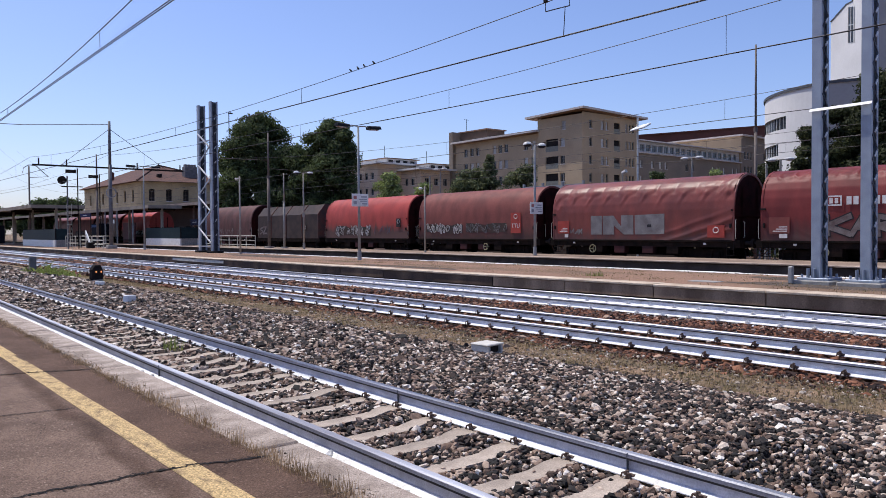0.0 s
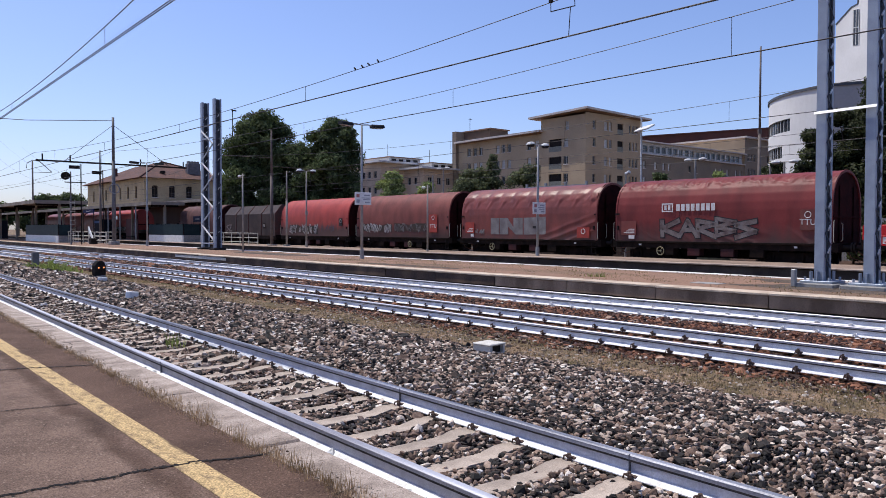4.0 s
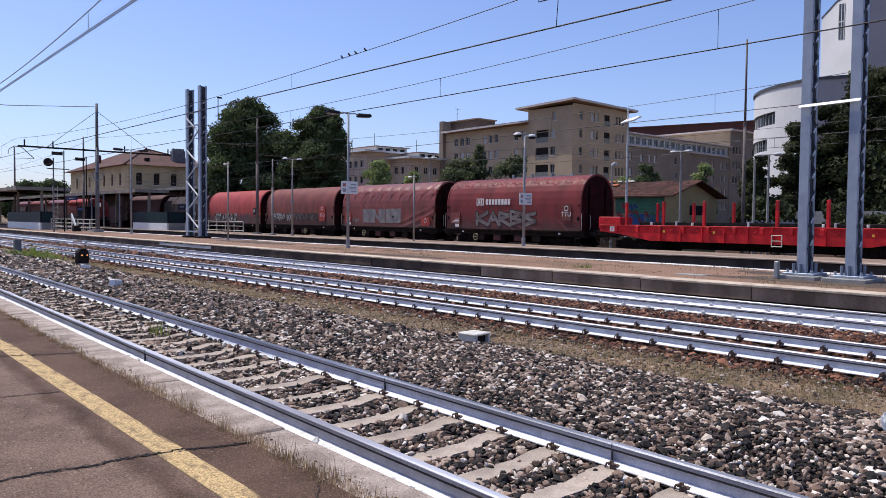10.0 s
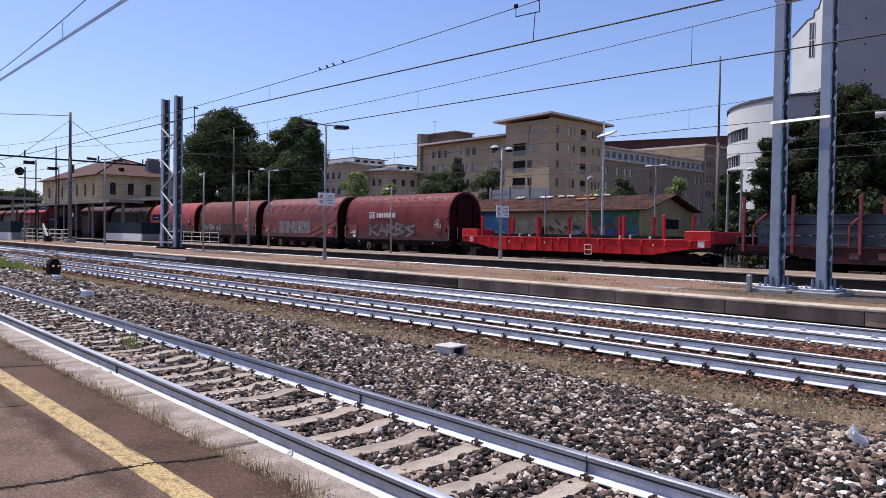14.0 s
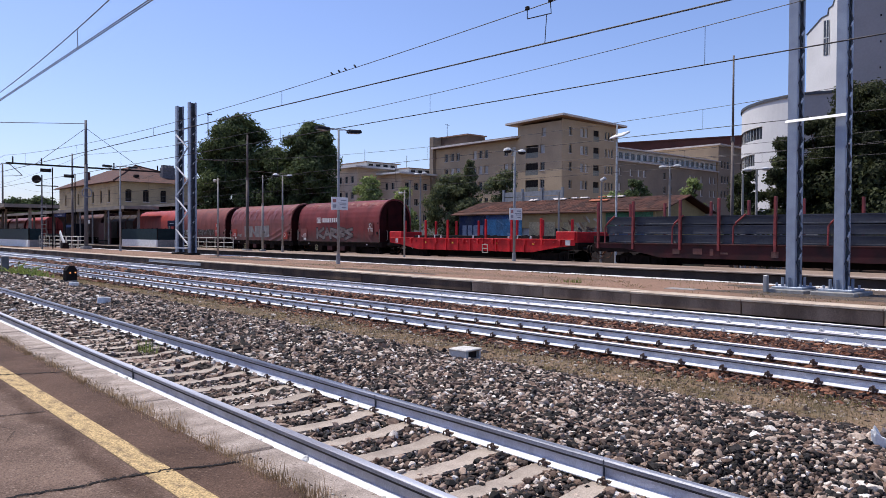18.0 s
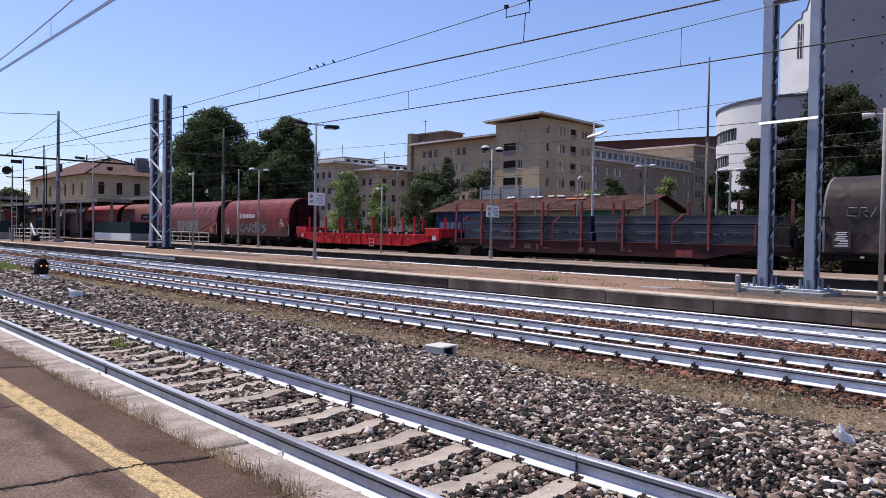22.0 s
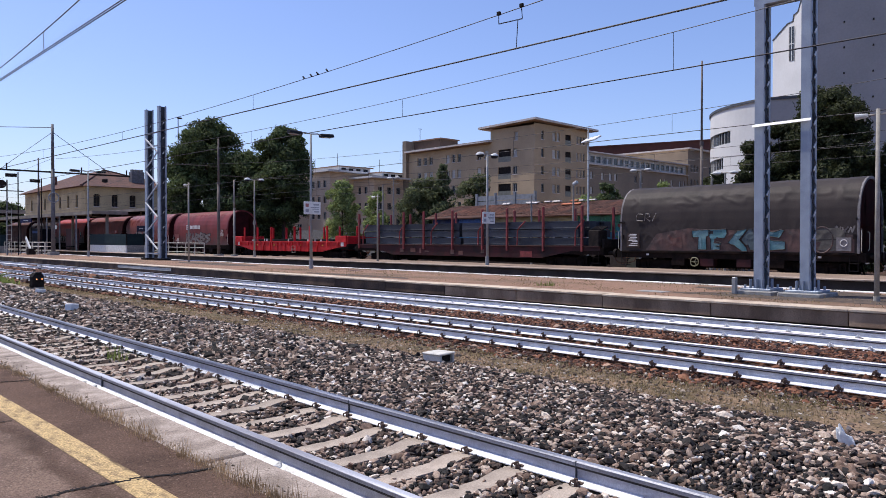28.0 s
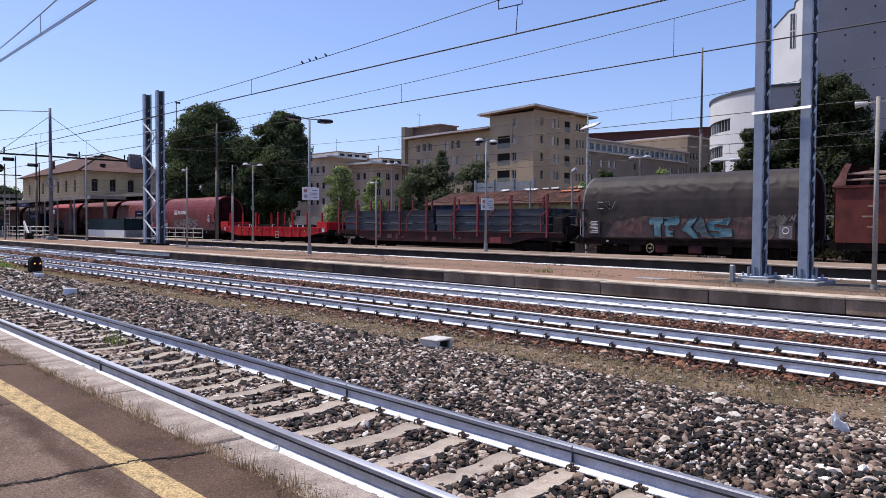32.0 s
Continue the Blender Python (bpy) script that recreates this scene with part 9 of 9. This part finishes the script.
# ---- trees ----
def tree(name, x, y, height, radius, clumps, leaves, size, material, label, seed, base=0.25, conical=False, trunk=0.28):
    """Tapered trunk, limbs and a crown of many small leaves gathered in uneven clumps."""
    rg = np.random.default_rng(seed)
    t = thing(name, pose(x, y, G), label, "tree", "")
    bm = bmesh.new()
    tube(bm, [(0, 0, 0), (0.1, 0.05, height * 0.3), (0.0, -0.1, height * 0.55), (0.1, 0.1, height * 0.8)], trunk * 0.6, 8)
    rod(bm, (0, 0, 0), (0.05, 0, height * 0.4), trunk, 9, trunk * 0.6)
    tr = part("trunk", bm, BARK, t)
    cs = []
    for k in range(clumps):
        f = (k + 0.5) / clumps
        z = height * (base + (1 - base) * rg.uniform(0, 1) ** 0.85)
        g = (z / height - base) / (1 - base)
        prof = (1 - g) ** 0.8 if conical else math.sqrt(max(0.0, 1 - (2 * g * 0.98 - 0.85) ** 2 / 1.35))
        a = rg.uniform(0, 2 * math.pi)
        rr = radius * prof * rg.uniform(0.25, 0.92)
        cs.append((rr * math.cos(a), rr * math.sin(a), z * 0.97, radius * rg.uniform(0.16, 0.34) * (0.55 + 0.45 * prof)))
    for cx_, cy_, cz_, cr in cs[:: max(1, clumps // 9)]:
        part("limb", rod(bmesh.new(), (0, 0, max(height * 0.2, cz_ - radius * 0.7)), (cx_, cy_, cz_), trunk * 0.32, 6, trunk * 0.08), BARK, tr)
    cs = np.array(cs)
    idx = rg.integers(0, clumps, leaves)
    dirs = rg.normal(size=(leaves, 3))
    dirs /= np.linalg.norm(dirs, axis=1, keepdims=True)
    rad = cs[idx, 3:4] * rg.uniform(0.45, 1.08, (leaves, 1)) ** 0.6
    c = cs[idx, :3] + dirs * rad * np.array([1, 1, 0.8])
    c += rg.normal(0, size * 0.8, (leaves, 3))
    c[:, 2] = np.maximum(c[:, 2], 0.6)
    nrm = dirs + rg.normal(0, 0.4, (leaves, 3))
    nrm /= np.linalg.norm(nrm, axis=1, keepdims=True)
    u = np.cross(nrm, rg.normal(size=(leaves, 3)))
    u /= np.linalg.norm(u, axis=1, keepdims=True)
    w = np.cross(nrm, u)
    s = size * rg.uniform(0.6, 1.35, (leaves, 1))
    v = np.stack([c - u * s, c - w * s * 0.55 + nrm * s * 0.15, c + u * s, c + w * s * 0.55 + nrm * s * 0.15], 1).reshape(-1, 3)
    f = (np.array([0, 1, 2, 3])[None] + 4 * np.arange(leaves)[:, None])
    raw_mesh("crown", v, f, material, t)
    return t


tree("broadleaf_tree", 41.3, 83.4, 16.5, 5.0, 170, 68000, 0.16, LEAF, "tall dark green broadleaf tree with dense pointed crown", 1, 0.10)
tree("broadleaf_tree", 46.0, 73.8, 15.2, 3.7, 120, 50000, 0.15, LEAF, "dark green rounded broadleaf tree", 2, 0.30)
tree("broadleaf_tree", 44.4, 79.0, 12.3, 4.6, 90, 34000, 0.175, LEAF, "dark green broadleaf tree between two taller ones", 3, 0.08)
tree("broadleaf_tree", 40.6, 88.5, 9.0, 3.2, 45, 12000, 0.17, LEAF, "lower dark green tree at the edge of the group", 5, 0.06)
tree("broadleaf_tree", 46.0, 78.5, 8.0, 4.4, 50, 13000, 0.18, LEAF, "dark undergrowth tree below the tall crowns", 6, 0.02)
tree("young_tree", 47.0, 64.1, 8.4, 2.0, 70, 9500, 0.14, LEAF_LIGHT, "young bright green birch-like tree", 7, 0.10, False, 0.12)
tree("young_tree", 49.0, 60.6, 7.2, 1.9, 24, 3500, 0.17, LEAF_LIGHT, "young green tree with thin crown", 8, 0.2, False, 0.1)
tree("conifer", 53.0, 57.6, 8.6, 3.3, 80, 18000, 0.14, LEAF_OLIVE, "shaggy olive-green tree with brownish tips", 9, 0.06)
tree("conifer", 53.5, 55.6, 10.2, 1.9, 60, 6500, 0.14, LEAF_OLIVE, "dark shaggy tree top with pointed shape", 24, 0.3, True)
tree("broadleaf_tree", 56.0, 53.0, 8.9, 2.6, 70, 12000, 0.14, LEAF_OLIVE, "green tree beside the shaggy one", 10, 0.08)
tree("young_tree", 60.0, 42.4, 6.6, 1.6, 50, 5000, 0.13, LEAF_LIGHT, "small green tree behind the hut", 12, 0.2)
tree("young_tree", 58.0, 33.2, 7.4, 1.1, 40, 5500, 0.12, LEAF_LIGHT, "small light green tree behind the hut", 13, 0.2)
tree("young_tree", 58.0, 38.6, 7.5, 1.5, 60, 9000, 0.12, LEAF, "small dark green tree behind the hut ridge", 25, 0.15)
tree("broadleaf_tree", 57.0, 28.0, 7.7, 1.5, 70, 13000, 0.12, LEAF_RIGHT, "dark green tree beside the tall mast", 14, 0.05)
tree("broadleaf_tree", 64.8, 25.9, 12.2, 2.9, 70, 32000, 0.13, LEAF_RIGHT, "dense dark green tree in front of the white hall", 15, 0.04)
tree("broadleaf_tree", 66.8, 23.0, 15.0, 4.4, 130, 70000, 0.135, LEAF_RIGHT, "large dense dark green tree in front of the grey slab", 16, 0.04)
tree("broadleaf_tree", 68.5, 18.9, 10.4, 2.8, 60, 34000, 0.125, LEAF_RIGHT, "dense dark green tree at the edge of the group", 17, 0.04)
tree("broadleaf_tree", 62.8, 27.4, 10.6, 2.1, 70, 28000, 0.135, LEAF_RIGHT, "lower dark green tree before the white hall", 18, 0.02)
tree("broadleaf_tree", 65.0, 22.0, 8.0, 5.4, 70, 22000, 0.19, LEAF_RIGHT, "low dense dark green tree below the large ones", 19, 0.0)
tree("broadleaf_tree", 41.0, 190.0, 9.8, 5.4, 60, 10000, 0.35, LEAF, "distant green tree beyond the canopies", 20, 0.1)
tree("broadleaf_tree", 46.5, 193.0, 10.2, 5.4, 60, 10000, 0.35, LEAF, "distant green tree beyond the station", 21, 0.1)
tree("broadleaf_tree", 35.0, 210.0, 9.0, 4.0, 40, 6000, 0.4, LEAF, "distant green tree beyond the canopies", 22, 0.1)
for k in range(16):
    tree("hedge_shrub", 50.0 + 1.5 * math.sin(k * 2.1), -14 + 2.6 * k, 3.8 + 0.6 * math.sin(k * 1.3), 1.9, 16, 2200, 0.2, LEAF_RIGHT, "dark leafy shrub along the yard", 40 + k, 0.0, False, 0.08)


# ---- what moves ----
def motions():
    """The train rolls along its track, slows and stops; its wheels turn."""
    times = [k * 0.5 for k in range(65)]
    ts, ss = zip(*TRAVEL)

    def dist(t):
        k = max(i for i in range(len(ts)) if ts[i] <= t)
        if k == len(ts) - 1:
            return ss[-1]
        f = (t - ts[k]) / (ts[k + 1] - ts[k])
        m0 = (ss[k + 1] - ss[max(k - 1, 0)]) / (ts[k + 1] - ts[max(k - 1, 0)])
        e = min(k + 2, len(ts) - 1)
        m1 = (ss[e] - ss[k]) / (ts[e] - ts[k])
        h = ts[k + 1] - ts[k]
        return (2 * f**3 - 3 * f**2 + 1) * ss[k] + (f**3 - 2 * f**2 + f) * h * m0 + (-2 * f**3 + 3 * f**2) * ss[k + 1] + (f**3 - f**2) * h * m1

    for ob, x, y, z in ROLLING:
        walk(ob, [(t, pose(x, y + dist(t), z)) for t in times])
    fine = [k * 0.25 for k in range(129)]
    for ob, y in WHEELS:
        walk(ob, [(t, Matrix.Translation((0, y, 0.46)) @ Matrix.Rotation(-dist(t) / 0.46, 4, "X")) for t in fine])


motions()
